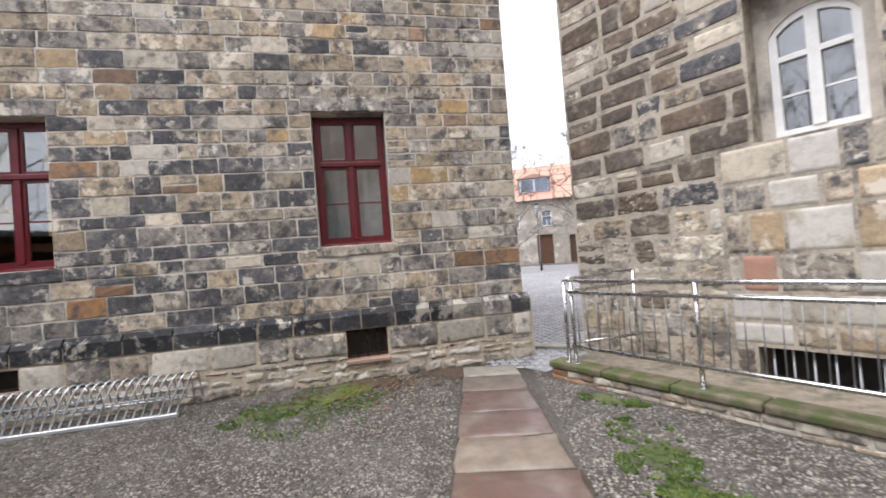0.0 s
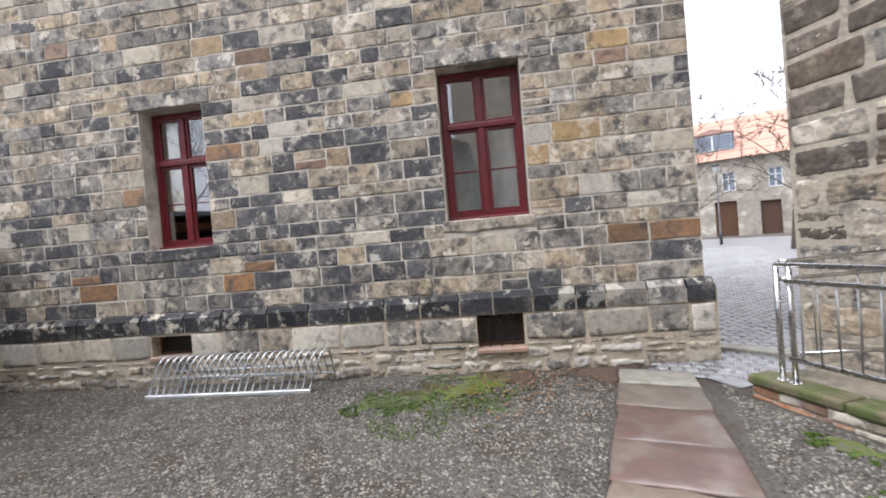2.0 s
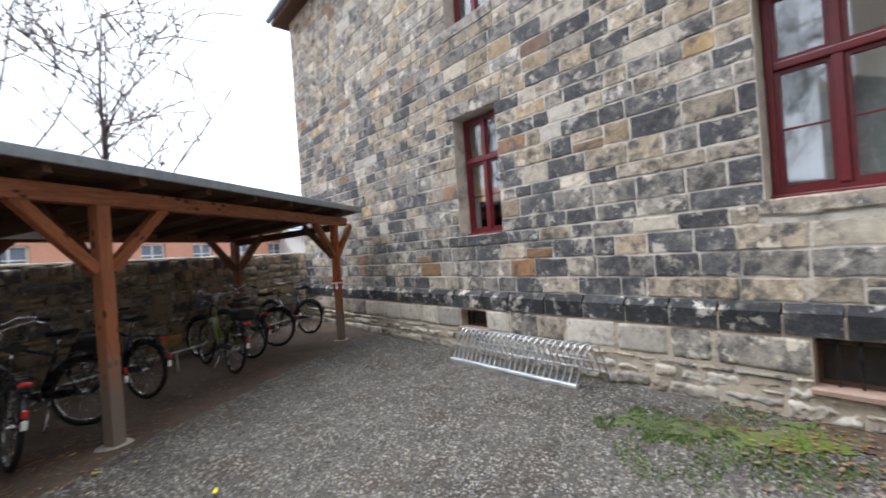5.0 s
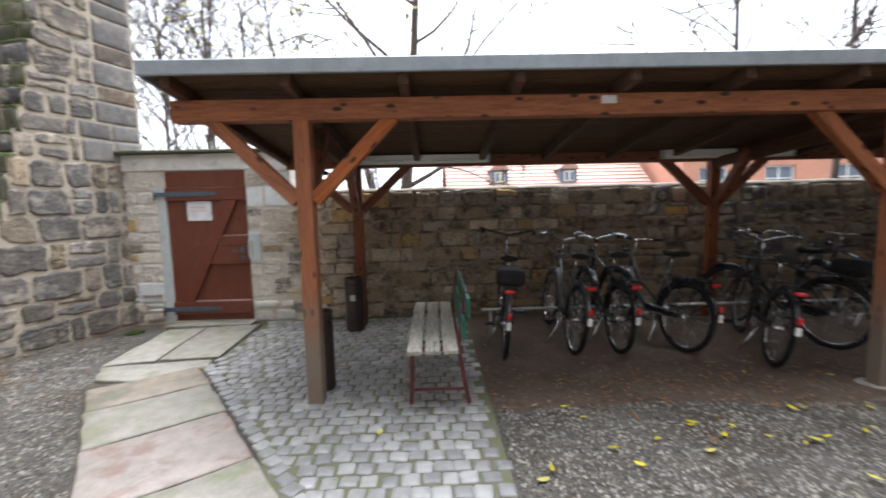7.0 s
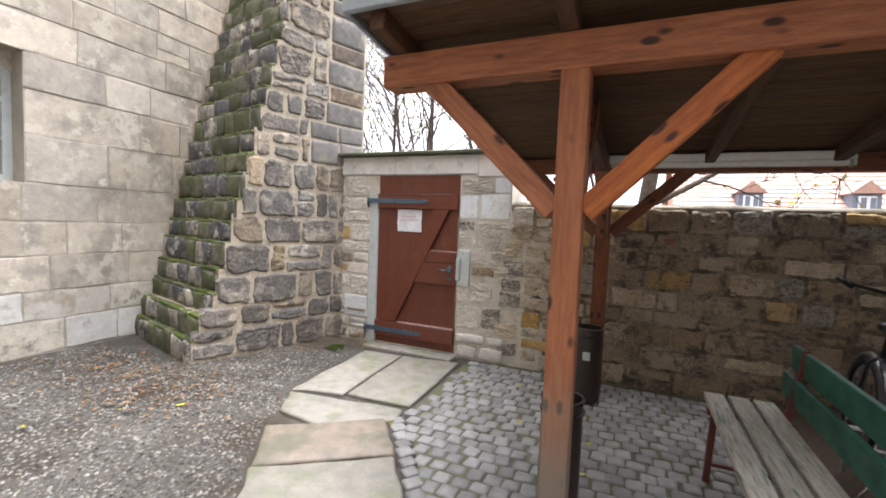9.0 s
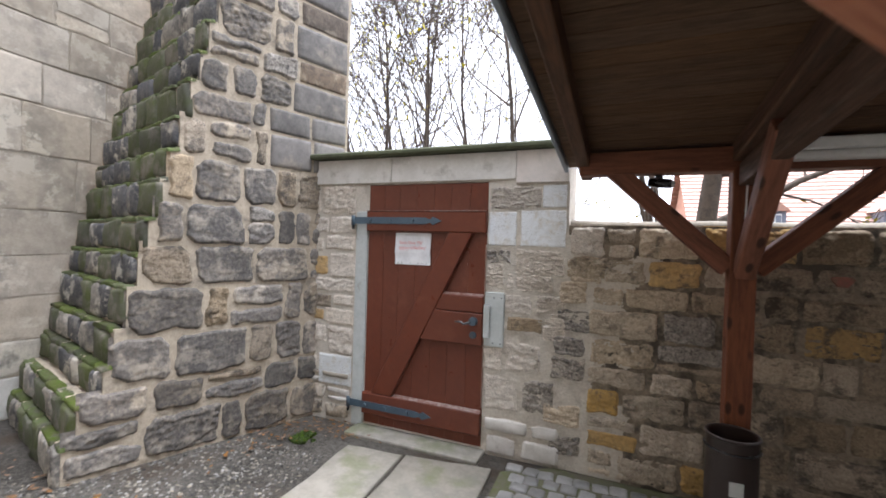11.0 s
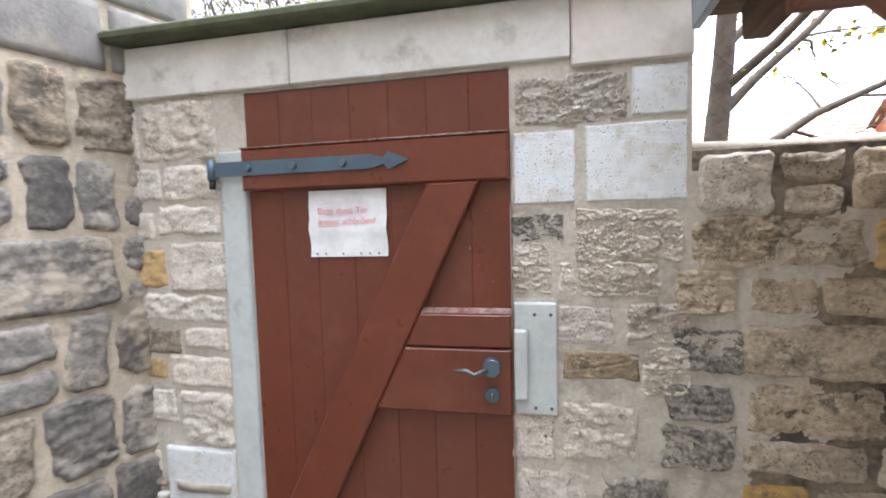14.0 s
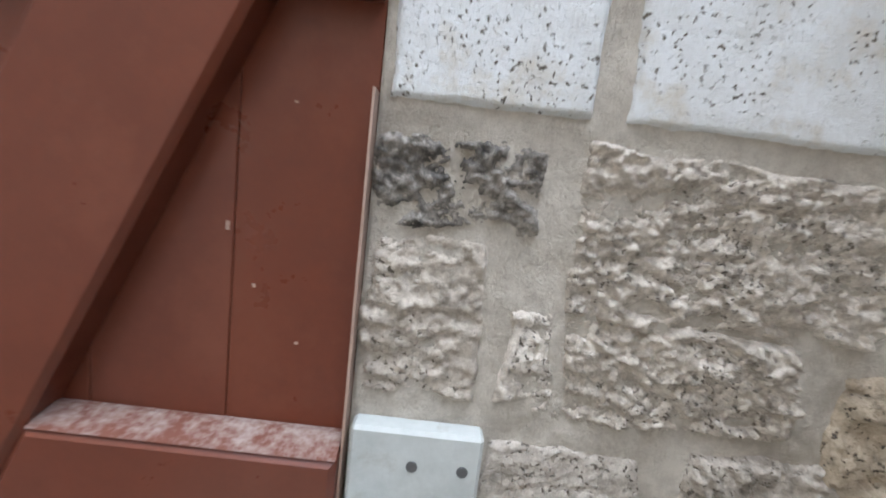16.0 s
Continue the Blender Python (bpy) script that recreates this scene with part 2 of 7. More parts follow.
# board colour lowered so the roof's underside reads as shaded
DECK = surface("shaded_roof_boarding", (0.12, 0.068, 0.037), (0.075, 0.044, 0.026), bump=0.3, vary=0.1, big=0.7, mid=3.0, fine=16.0, stretch=(3.0, 20.0, 20.0), rough=0.8)
ZINC = surface("zinc_sheet", (0.30, 0.34, 0.37), (0.24, 0.275, 0.30), bump=0.15, vary=0.05, rough=0.5, metal=0.3, spec=0.5)
FELT = surface("roofing_felt", (0.05, 0.05, 0.05), (0.08, 0.08, 0.078), vary=0)
BROWN = surface("brown_door_paint", (0.135, 0.037, 0.019), (0.115, 0.032, 0.017), bump=0.3, dist=0.002, vary=0.03, big=3.0, mid=14.0, fine=60.0, rough=0.36, spec=0.38, stain=(0.15, 0.047, 0.026), stain_at=0.62)
BROWN_WORN = surface("worn_paint_edge", (0.30, 0.24, 0.215), (0.14, 0.052, 0.034), bump=0.4, vary=0, big=6.0, mid=30.0, fine=120.0, rough=0.6)
IRON = surface("blue_grey_iron", (0.075, 0.115, 0.155), (0.06, 0.09, 0.12), bump=0.3, dist=0.002, vary=0.1, rough=0.4, metal=0.2, spec=0.6)
GALV = surface("galvanised_steel", (0.62, 0.64, 0.66), (0.50, 0.52, 0.54), bump=0.15, vary=0.06, rough=0.42, metal=0.55, spec=0.6)
CHROME = plain("brushed_steel", (0.62, 0.62, 0.62), 0.25, 1.0)
BLACK = plain("black_rubber", (0.012, 0.012, 0.013), 0.7, 0.0, 0.3)
BLACKG = plain("black_enamel", (0.015, 0.015, 0.017), 0.28, 0.0, 0.5)
SILVER = plain("silver_enamel", (0.11, 0.113, 0.117), 0.35, 0.4, 0.5)
GREENP = surface("green_paint", (0.025, 0.11, 0.075), (0.02, 0.075, 0.055), bump=0.4, vary=0.08, rough=0.5, stain=(0.12, 0.16, 0.13), stain_at=0.64, big=4.0)
SEATW = surface("grey_worn_plank", (0.40, 0.37, 0.32), (0.24, 0.215, 0.18), bump=0.5, vary=0.12, big=1.5, mid=4.0, fine=18.0, stretch=(20.0, 2.0, 20.0), rough=0.8, stain=(0.035, 0.12, 0.085), stain_at=0.62)
REDIRON = plain("red_primer_iron", (0.095, 0.022, 0.018), 0.6)
REDFRAME = surface("red_window_paint", (0.125, 0.009, 0.014), (0.09, 0.008, 0.011), bump=0.15, vary=0.05, rough=0.4, spec=0.5)
WHITEP = surface("white_paint", (0.78, 0.78, 0.76), (0.68, 0.68, 0.66), bump=0.15, vary=0.03, rough=0.5)
GREYP = surface("pale_grey_paint", (0.50, 0.53, 0.52), (0.42, 0.45, 0.44), bump=0.3, vary=0.03, rough=0.55, stain=(0.30, 0.28, 0.24), stain_at=0.66, big=5.0)
CHIP = plain("bare_wood_chip", (0.42, 0.30, 0.24), 0.8)
FADED = surface("faded_red_paint", (0.27, 0.115, 0.09), (0.20, 0.12, 0.09), bump=0.5, vary=0, big=8.0, mid=40.0)
PAPER = plain("paper", (0.80, 0.81, 0.83), 0.7, 0, 0.3)
REDINK = plain("red_ink", (0.75, 0.30, 0.30), 0.8)
BIN = plain("brown_plastic", (0.028, 0.017, 0.014), 0.4)
BLIND = plain("grey_blind", (0.30, 0.315, 0.31), 0.9)
CURTAIN = plain("yellow_curtain", (0.55, 0.42, 0.16), 0.9)
# near-black that puts the dark of unlit rooms, cellars and holes into colour
INSIDE = plain("unlit_dark", (0.06, 0.055, 0.05), 0.9)
CLAY = surface("clay_tiles", (0.42, 0.255, 0.20), (0.34, 0.21, 0.165), bump=0.5, vary=0.2, rough=0.8)
SALMON = surface("salmon_render", (0.60, 0.30, 0.20), (0.52, 0.26, 0.18), bump=0.2, vary=0, rough=0.9)
GRAPHITE = plain("slate_blue", (0.17, 0.20, 0.25), 0.6)
MOSS = surface("moss_cover", (0.070, 0.100, 0.022), (0.085, 0.09, 0.04), bump=1.0, dist=0.02, vary=0.25, mid=22.0, stain=(0.085, 0.08, 0.062), stain_at=0.58, big=3.0, rough=1.0)
LINTEL = surface("pinkish_white_block", (0.66, 0.60, 0.55), (0.56, 0.52, 0.475), bump=0.5, stain=(0.46, 0.42, 0.37), stain_at=0.62, big=4.0, vary=0.05)
BARK = surface("bark", (0.11, 0.085, 0.065), (0.065, 0.052, 0.042), bump=0.8, vary=0.1, rough=0.95)
LEAFY = plain("yellow_leaf", (0.42, 0.36, 0.05), 0.7, 0, 0.3, 0.4)
LEAFB = plain("brown_leaf", (0.19, 0.105, 0.05), 0.7, 0, 0.3, 0.4)
GRASS = plain("grass_blade", (0.095, 0.15, 0.032), 0.7, 0, 0.3, 0.5)
REDPLASTIC = plain("red_reflector", (0.55, 0.02, 0.02), 0.25)


def glass_mat(name, tint, rough=0.02):
    m, n, l, b = mat_new(name)
    b.inputs["Base Color"].default_value = (*tint, 1)
    b.inputs["Roughness"].default_value = rough
    b.inputs["Transmission Weight"].default_value = 1.0
    b.inputs["IOR"].default_value = 2.2
    return m


GLASS = glass_mat("window_glass", (0.9, 0.93, 0.95))


# ---- mesh helpers ----
def data_of(bm, mat):
    me = bpy.data.meshes.new("mesh")
    bm.to_mesh(me)
    bm.free()
    for q in (mat if isinstance(mat, (list, tuple)) else [mat]):
        me.materials.append(q)
    return me


def part(name, bm, mat, parent=None, label="", at=None):
    """One mesh object, from a bmesh or mesh data, under a thing."""
    me = bm if isinstance(bm, bpy.types.Mesh) else data_of(bm, mat)
    ob = new(name, me)
    if parent:
        ob.parent = parent
    if at is not None:
        ob.matrix_basis = at
    return tagged(ob, label) if label else ob


def thing(name, m, label, category, group="", kind=""):
    ob = new(name)
    ob.empty_display_size = 0.1
    ob.matrix_basis = m
    return tagged(ob, label, category, group, kind)


def box(x0, x1, y0, y1, z0, z1, bev=0.0, bm=None, seg=1):
    bm = bm or bmesh.new()
    g = bmesh.ops.create_cube(bm, size=1.0)
    vs = g["verts"]
    for v in vs:
        v.co = Vector((x0 + (v.co.x + 0.5) * (x1 - x0), y0 + (v.co.y + 0.5) * (y1 - y0), z0 + (v.co.z + 0.5) * (z1 - z0)))
    if bev:
        es = list({e for v in vs for e in v.link_edges})
        bmesh.ops.bevel(bm, geom=es, offset=bev, segments=seg, affect="EDGES", profile=0.5)
    return bm


def ring(x0, x1, z0, z1, t, y0, y1, bev=0.004):
    """A rectangular frame as one closed piece, t wide."""
    bm = bmesh.new()
    loops = []
    for y in (y0, y1):
        for e in (0, t):
            loops.append([bm.verts.new(q) for q in ((x0 + e, y, z0 + e), (x1 - e, y, z0 + e), (x1 - e, y, z1 - e), (x0 + e, y, z1 - e))])
    for a, b in ((0, 1), (1, 3), (3, 2), (2, 0)):
        for k in range(4):
            bm.faces.new((loops[a][k], loops[a][(k + 1) % 4], loops[b][(k + 1) % 4], loops[b][k]))
    bmesh.ops.recalc_face_normals(bm, faces=bm.faces)
    if bev:
        bmesh.ops.bevel(bm, geom=[e for e in bm.edges if abs(e.verts[0].co.y - y0) < 1e-6 and abs(e.verts[1].co.y - y0) < 1e-6], offset=bev, segments=2, affect="EDGES")
    return bm


def beam(p0, p1, w, h, bev=0.008, bm=None):
    """A squared timber from p0 to p1, w wide across and h high, its length along the local x."""
    p0, p1 = Vector(p0), Vector(p1)
    d = p1 - p0
    bm = bm or bmesh.new()
    old = set(bm.verts)
    box(0, d.length, -w / 2, w / 2, -h / 2, h / 2, bev, bm)
    x = d.normalized()
    up = Vector((0, 0, 1)) if abs(x.z) < 0.95 else Vector((0, 1, 0))
    y = up.cross(x).normalized()
    m = Matrix((x, y, x.cross(y))).transposed().to_4x4()
    m.translation = p0
    for v in bm.verts:
        if v not in old:
            v.co = m @ v.co
    return bm


def timber(name, p0, p1, w, h, mat, parent, bev=0.008, label=""):
    """A timber whose grain runs along its own x."""
    p0, p1 = Vector(p0), Vector(p1)
    d = p1 - p0
    x = d.normalized()
    up = Vector((0, 0, 1)) if abs(x.z) < 0.95 else Vector((0, 1, 0))
    y = up.cross(x).normalized()
    m = Matrix((x, y, x.cross(y))).transposed().to_4x4()
    m.translation = p0
    return part(name, box(0, d.length, -w / 2, w / 2, -h / 2, h / 2, bev, None, 2), mat, parent, label, m)


def tube(points, r, sides=8, bm=None, cap=True, closed=False):
    """A round bar along a line of points; r is one radius or one for each point."""
    bm = bm or bmesh.new()
    pts = [Vector(p) for p in points]
    n = len(pts)
    rs = r if isinstance(r, (list, tuple)) else [r] * n
    rings, ref = [], None
    for i, p in enumerate(pts):
        a = pts[(i - 1) % n] if (closed or i) else p
        c = pts[(i + 1) % n] if (closed or i < n - 1) else p
        t = (c - a).normalized()
        if ref is None:
            ref = t.orthogonal().normalized()
        u = (ref - t * ref.dot(t))
        u = u.normalized() if u.length > 1e-6 else t.orthogonal().normalized()
        ref = u
        w = t.cross(u)
        rings.append([bm.verts.new(p + (u * math.cos(k * math.tau / sides) + w * math.sin(k * math.tau / sides)) * rs[i]) for k in range(sides)])
    for i in range(n if closed else n - 1):
        a, c = rings[i], rings[(i + 1) % n]
        for k in range(sides):
            f = bm.faces.new((a[k], a[(k + 1) % sides], c[(k + 1) % sides], c[k]))
            f.smooth = True
    if cap and not closed:
        bm.faces.new(rings[0][::-1])
        bm.faces.new(rings[-1])
    return bm


def cyl(c, r, h, axis="z", sides=16, bev=0.0, bm=None, r2=None):
    bm = bm or bmesh.new()
    d = {"x": Vector((1, 0, 0)), "y": Vector((0, 1, 0)), "z": Vector((0, 0, 1))}[axis]
    return tube([Vector(c), Vector(c) + d * h], [r, r if r2 is None else r2], sides, bm)


def raw(name, verts, faces, mats, parent=None, label="", idx=None, at=None, smooth=False):
    me = bpy.data.meshes.new(name)
    me.from_pydata([tuple(map(float, v)) for v in verts], [], [tuple(map(int, f)) for f in faces])
    for q in (mats if isinstance(mats, (list, tuple)) else [mats]):
        me.materials.append(q)
    if idx is not None:
        me.polygons.foreach_set("material_index", np.array(idx, dtype=np.int32))
    if smooth:
        me.polygons.foreach_set("use_smooth", np.ones(len(me.polygons), dtype=bool))
    me.update()
    return part(name, me, mats, parent, label, at)


# ---- walls: a mortar core with openings, and stones laid on it ----
def slab_wall(name, at, s0, s1, z0, z1, thick, holes, mat, label, category="wall", kind="structure"):
    """A wall in its own frame: x along it, -y outward; each hole is (s0, s1, z0, z1)."""
    xs = sorted({s0, s1, *[h[0] for h in holes], *[h[1] for h in holes]})
    zs = sorted({z0, z1, *[h[2] for h in holes], *[h[3] for h in holes]})
    xs, zs = [x for x in xs if s0 <= x <= s1], [z for z in zs if z0 <= z <= z1]
    bm = bmesh.new()
    quad = lambda *p: bm.faces.new([bm.verts.new(q) for q in p])
    for a, b in zip(xs, xs[1:]):
        for c, d in zip(zs, zs[1:]):
            mx, mz = (a + b) / 2, (c + d) / 2
            if any(h[0] < mx < h[1] and h[2] < mz < h[3] for h in holes):
                continue
            quad((a, 0, c), (b, 0, c), (b, 0, d), (a, 0, d))
            quad((b, thick, c), (a, thick, c), (a, thick, d), (b, thick, d))
    for a, b, c, d in holes:
        quad((a, 0, c), (a, 0, d), (a, thick, d), (a, thick, c))
        quad((b, 0, d), (b, 0, c), (b, thick, c), (b, thick, d))
        quad((a, 0, d), (b, 0, d), (b, thick, d), (a, thick, d))
        quad((b, 0, c), (a, 0, c), (a, thick, c), (b, thick, c))
    quad((s0, 0, z1), (s1, 0, z1), (s1, thick, z1), (s0, thick, z1))
    quad((s0, thick, z0), (s0, 0, z0), (s0, 0, z1), (s0, thick, z1))
    quad((s1, 0, z0), (s1, thick, z0), (s1, thick, z1), (s1, 0, z1))
    ob = part(name, bm, mat, None, "", at)
    return tagged(ob, label, category, "", kind)


def stone_arrays(w, h, d, rng, rough=0.006, bev=0.012, nx=3, ny=2, ragged=0.006):
    """One dressed or rubble stone lying against y = 0, its face towards -y, from (0, 0) to (w, h)."""
    bx, bz = min(bev, w * 0.3), min(bev, h * 0.3)
    us = np.concatenate([[0], np.linspace(bx, w - bx, nx), [w]])
    vs = np.concatenate([[0], np.linspace(bz, h - bz, ny), [h]])
    U, V = np.meshgrid(us, vs)
    Y = np.full(U.shape, -d)
    edge = np.zeros(U.shape, bool)
    edge[0], edge[-1], edge[:, 0], edge[:, -1] = True, True, True, True
    Y += rng.normal(0, rough, U.shape)
    Y[edge] = -d * rng.uniform(0.35, 0.75, int(edge.sum()))
    U2, V2 = U + rng.normal(0, ragged, U.shape), V + rng.normal(0, ragged, U.shape)
    for q in ((0, 0), (0, -1), (-1, 0), (-1, -1)):
        k = rng.uniform(0.15, 0.6)
        U2[q] += (w / 2 - U[q]) / (w / 2) * bx * k
        V2[q] += (h / 2 - V[q]) / (h / 2) * bz * k
    top = np.stack([U2, Y, V2], -1)
    ny_, nx_ = U.shape
    ring = [(0, i) for i in range(nx_)] + [(j, nx_ - 1) for j in range(1, ny_)] + [(ny_ - 1, i) for i in range(nx_ - 2, -1, -1)] + [(j, 0) for j in range(ny_ - 2, 0, -1)]
    verts = [tuple(p) for p in top.reshape(-1, 3)]
    faces = [(j * nx_ + i, j * nx_ + i + 1, (j + 1) * nx_ + i + 1, (j + 1) * nx_ + i) for j in range(ny_ - 1) for i in range(nx_ - 1)]
    base = len(verts)
    for j, i in ring:
        verts.append((U2[j, i], 0.012, V2[j, i]))
    m = len(ring)
    for k in range(m):
        a, b = ring[k], ring[(k + 1) % m]
        faces.append((b[0] * nx_ + b[1], a[0] * nx_ + a[1], base + k, base + (k + 1) % m))
    return verts, faces


STONE_CACHE = {}


def stone_mesh(w, h, d, mat, rng, **kw):
    key = (round(w / 0.05), round(h / 0.03), mat.name, int(rng.integers(3)), tuple(sorted(kw.items())), d)
    if key not in STONE_CACHE:
        ww, hh = key[0] * 0.05, max(key[1], 1) * 0.03
        v, f = stone_arrays(ww, hh, d, rng, **kw)
        me = bpy.data.meshes.new("stone")
        me.from_pydata([tuple(map(float, q)) for q in v], [], f)
        me.materials.append(mat)
        me.update()
        STONE_CACHE[key] = (me, ww, hh)
    return STONE_CACHE[key]


def fill(intervals, s0, s1):
    """What of s0..s1 is left when the intervals are taken out."""
    out, a = [], s0
    for p, q in sorted(intervals):
        if q <= a:
            continue
        if p >= s1:
            break
        if p > a:
            out.append((a, p))
        a = max(a, q)
    if a < s1:
        out.append((a, s1))
    return out


def layout(s0, s1, z0, z1, row, length, joint, holes, rng, jumble=0.0):
    """Stones (s, z, w, h) in courses; course lines also fall on the edges of the holes."""
    hard = sorted({z0, z1, *[z for h in holes for z in h[2:4] if z0 < z < z1]})
    hard = [z for i, z in enumerate(hard) if i == 0 or z - hard[i - 1] > 0.06]
    hard[-1] = z1
    zs = [z0]
    for a, b in zip(hard, hard[1:]):
        n = max(1, round((b - a) / row))
        cut = np.cumsum(rng.uniform(0.75, 1.25, n))
        zs += list(a + (b - a) * cut / cut[-1])
    out = []
    for a, b in zip(zs, zs[1:]):
        busy = [(h[0], h[1]) for h in holes if h[2] < (a + b) / 2 < h[3]]
        for p, q in fill(busy, s0, s1):
            s = p
            while s < q - 0.02:
                w = rng.uniform(*length) * (0.8 + 0.4 * (b - a) / row)
                if q - s - w < length[0] * 0.7:
                    w = q - s
                w = min(w, q - s)
                if jumble and rng.random() < jumble and b - a > 0.12 and w < 0.45:
                    c = (b - a) * rng.uniform(0.35, 0.65)
                    out.append((s + joint / 2, a + joint / 2, w - joint, c - joint))
                    out.append((s + joint / 2, a + c + joint / 2, w - joint, b - a - c - joint))
                else:
                    out.append((s + joint / 2, a + joint / 2, w - joint, b - a - joint))
                s += w
    return [q for q in out if q[2] > 0.03 and q[3] > 0.03]


def lay(wall, stones, pick, rng, near=None, depth=0.018, name="stone", limit=300, **kw):
    """Lays stones on a wall: those nearest to near=(s, z) as parts, the rest in one joined part."""
    if near:
        stones = sorted(stones, key=lambda q: (q[0] + q[2] / 2 - near[0]) ** 2 + (q[1] + q[3] / 2 - near[1]) ** 2)
    rest_v, rest_f, rest_i, mats, base = [], [], [], [], 0
    for k, (s, z, w, h) in enumerate(stones):
        mat = pick(s + w / 2, z + h / 2, rng)
        d = depth * float(rng.choice([0.6, 1.0, 1.5]))
        if k < limit:
            me, ww, hh = stone_mesh(w, h, d, mat, rng, **kw)
            part(name, me, mat, wall, "", Matrix.LocRotScale((s, 0, z), None, (w / ww, 1, h / hh)))
        else:
            v, f = stone_arrays(w, h, d, rng, **{**kw, "nx": 2, "ny": 2})
            if mat not in mats:
                mats.append(mat)
            rest_v += [(p[0] + s, p[1], p[2] + z) for p in v]
            rest_f += [tuple(i + base for i in q) for q in f]
            rest_i += [mats.index(mat)] * len(f)
            base += len(v)
    if rest_v:
        tagged(raw("stonework", rest_v, rest_f, mats, wall, "", rest_i), kind="stuff")


# ---- ground ----
rng = np.random.default_rng(7)


def heap(x, y):
    """The gentle unevenness of the gravel."""
    return 0.012 * noise.noise(Vector((x * 0.9, y * 0.9, 0.0))) + 0.006 * noise.noise(Vector((x * 3.1, y * 3.1, 4.0)))


PATH_DIR = Vector((-0.596, 0.803, 0))
PATH_SIDE = Vector((0.803, 0.596, 0))
PATH_MID = Vector((1.185, -1.335, 0))


def path_frame(x, y):
    d = Vector((x, y, 0)) - PATH_MID
    return d.dot(PATH_DIR), d.dot(PATH_SIDE)


gx = np.concatenate([[-2500, -600, -150, -60, -30, -18], np.linspace(-12, 8, 81), [14, 30, 60, 150, 600, 2500]])
gy = np.concatenate([[-2500, -600, -150, -60, -30, -14], np.linspace(-8, 10, 73), [14, 20, 30, 60, 150, 600, 2500]])
gv = [(x, y, (heap(x, y) if abs(x) < 13 and abs(y) < 11 else 0.0) - 0.012) for y in gy for x in gx]
gf = [(j * len(gx) + i, j * len(gx) + i + 1, (j + 1) * len(gx) + i + 1, (j + 1) * len(gx) + i) for j in range(len(gy) - 1) for i in range(len(gx) - 1)]
ground = tagged(raw("ground", gv, gf, GRAVEL, smooth=True), "grey-brown gravel yard ground with damp earthy patches", "ground", "", "structure")

# bare earth under the shelter
ev, ef = [], []
ex, ey = np.linspace(-10.4, -0.62, 60), np.linspace(-4.93, -2.15, 20)
for j, y in enumerate(ey):
    for x in ex:
        yy = y + (0.28 * noise.noise(Vector((x * 0.8, 1.0, 0))) + 0.1 * noise.noise(Vector((x * 3.0, 1.0, 0))) if j == len(ey) - 1 else 0)
        ev.append((x, yy, heap(x, yy) + (0.008 if j < len(ey) - 1 else -0.02)))
ef = [(j * 60 + i, j * 60 + i + 1, (j + 1) * 60 + i + 1, (j + 1) * 60 + i) for j in range(19) for i in range(59)]
tagged(raw("ground_soil", ev, ef, SOIL, smooth=True), "bare brown earth with litter under the shelter", "ground", "", "structure")

# ---- house with red windows ----
A_AT = pose(-6.63, 0.85, 0, 0, 0, 53.07)
WA, WB, WU = (-0.86, 0.01, 1.71, 3.47), (2.95, 3.90, 1.745, 3.50), (-0.88, 0.0, 4.84, 6.5)
CA, CB = (-0.91, -0.36, 0.36, 0.62), (3.195, 3.725, 0.26, 0.645)
A_S0, A_S1, A_TOP = -7.0, 5.68, 7.7
wall_a = slab_wall("wall_house", A_AT, A_S0, A_S1, 0.60, A_TOP, 0.45, [WA, WB, WU, (CA[0], CA[1], 0.60, CA[3]), (CB[0], CB[1], 0.60, CB[3])], MORTAR,
                   "old coursed sandstone house wall, blackened and patched", "wall")
P_AT = A_AT @ pose(0, -0.07, 0)
plinth = slab_wall("wall_plinth", P_AT, A_S0 - 0.05, A_S1 + 0.08, -0.3, 0.80, 0.30, [CA, CB], MORTAR_L,
                   "rough pale rubble plinth of the stone house", "wall")


def pick_a(s, z, r):
    dark = 0.35 + 0.42 * noise.noise(Vector((s * 0.45, z * 0.6, 3.3))) - 0.16 * max(0.0, z - 2.6) - (0.25 if s > 4.0 else 0.0)
    if z < 1.6 and s < 3.2:
        dark += 0.18
    q = r.random()
    if q < dark:
        return DARK
    q = r.random()
    if q < 0.04 + (0.06 if 0.9 < z < 1.7 else 0.0):
        return RUST
    if q < 0.10:
        return OCHRE
    if q < 0.18:
        return PALE
    return TAN if q < 0.18 + (0.46 if (z > 3.2 or s > 3.6) else 0.38) else GREY


def pick_plinth(s, z, r):
    q = r.random()
    return PALE if q < 0.52 else REPAIRW if q < 0.62 else TAN if q < 0.82 else GREY


def pick_ledge(s, z, r):
    if 0.95 < s < 1.3:
        return TAN
    if s > 4.6:
        return GREY if r.random() < 0.6 else LEDGE
    return LEDGE


LINTELS = [(WA[0] - 0.12, WA[1] + 0.12, WA[3], WA[3] + 0.2), (WB[0] - 0.12, WB[1] + 0.12, WB[3], WB[3] + 0.2), (WU[0] - 0.1, WU[1] + 0.1, WU[2] - 0.17, WU[2]),
           (WA[0] - 0.08, WA[1] + 0.08, WA[2] - 0.16, WA[2]), (WB[0] - 0.05, WB[1] + 0.05, WB[2] - 0.14, WB[2])]
A_STONES = layout(A_S0, A_S1, 0.90, A_TOP, 0.205, (0.19, 0.46), 0.019, [WA, WB, WU, *LINTELS], rng, 0.05)
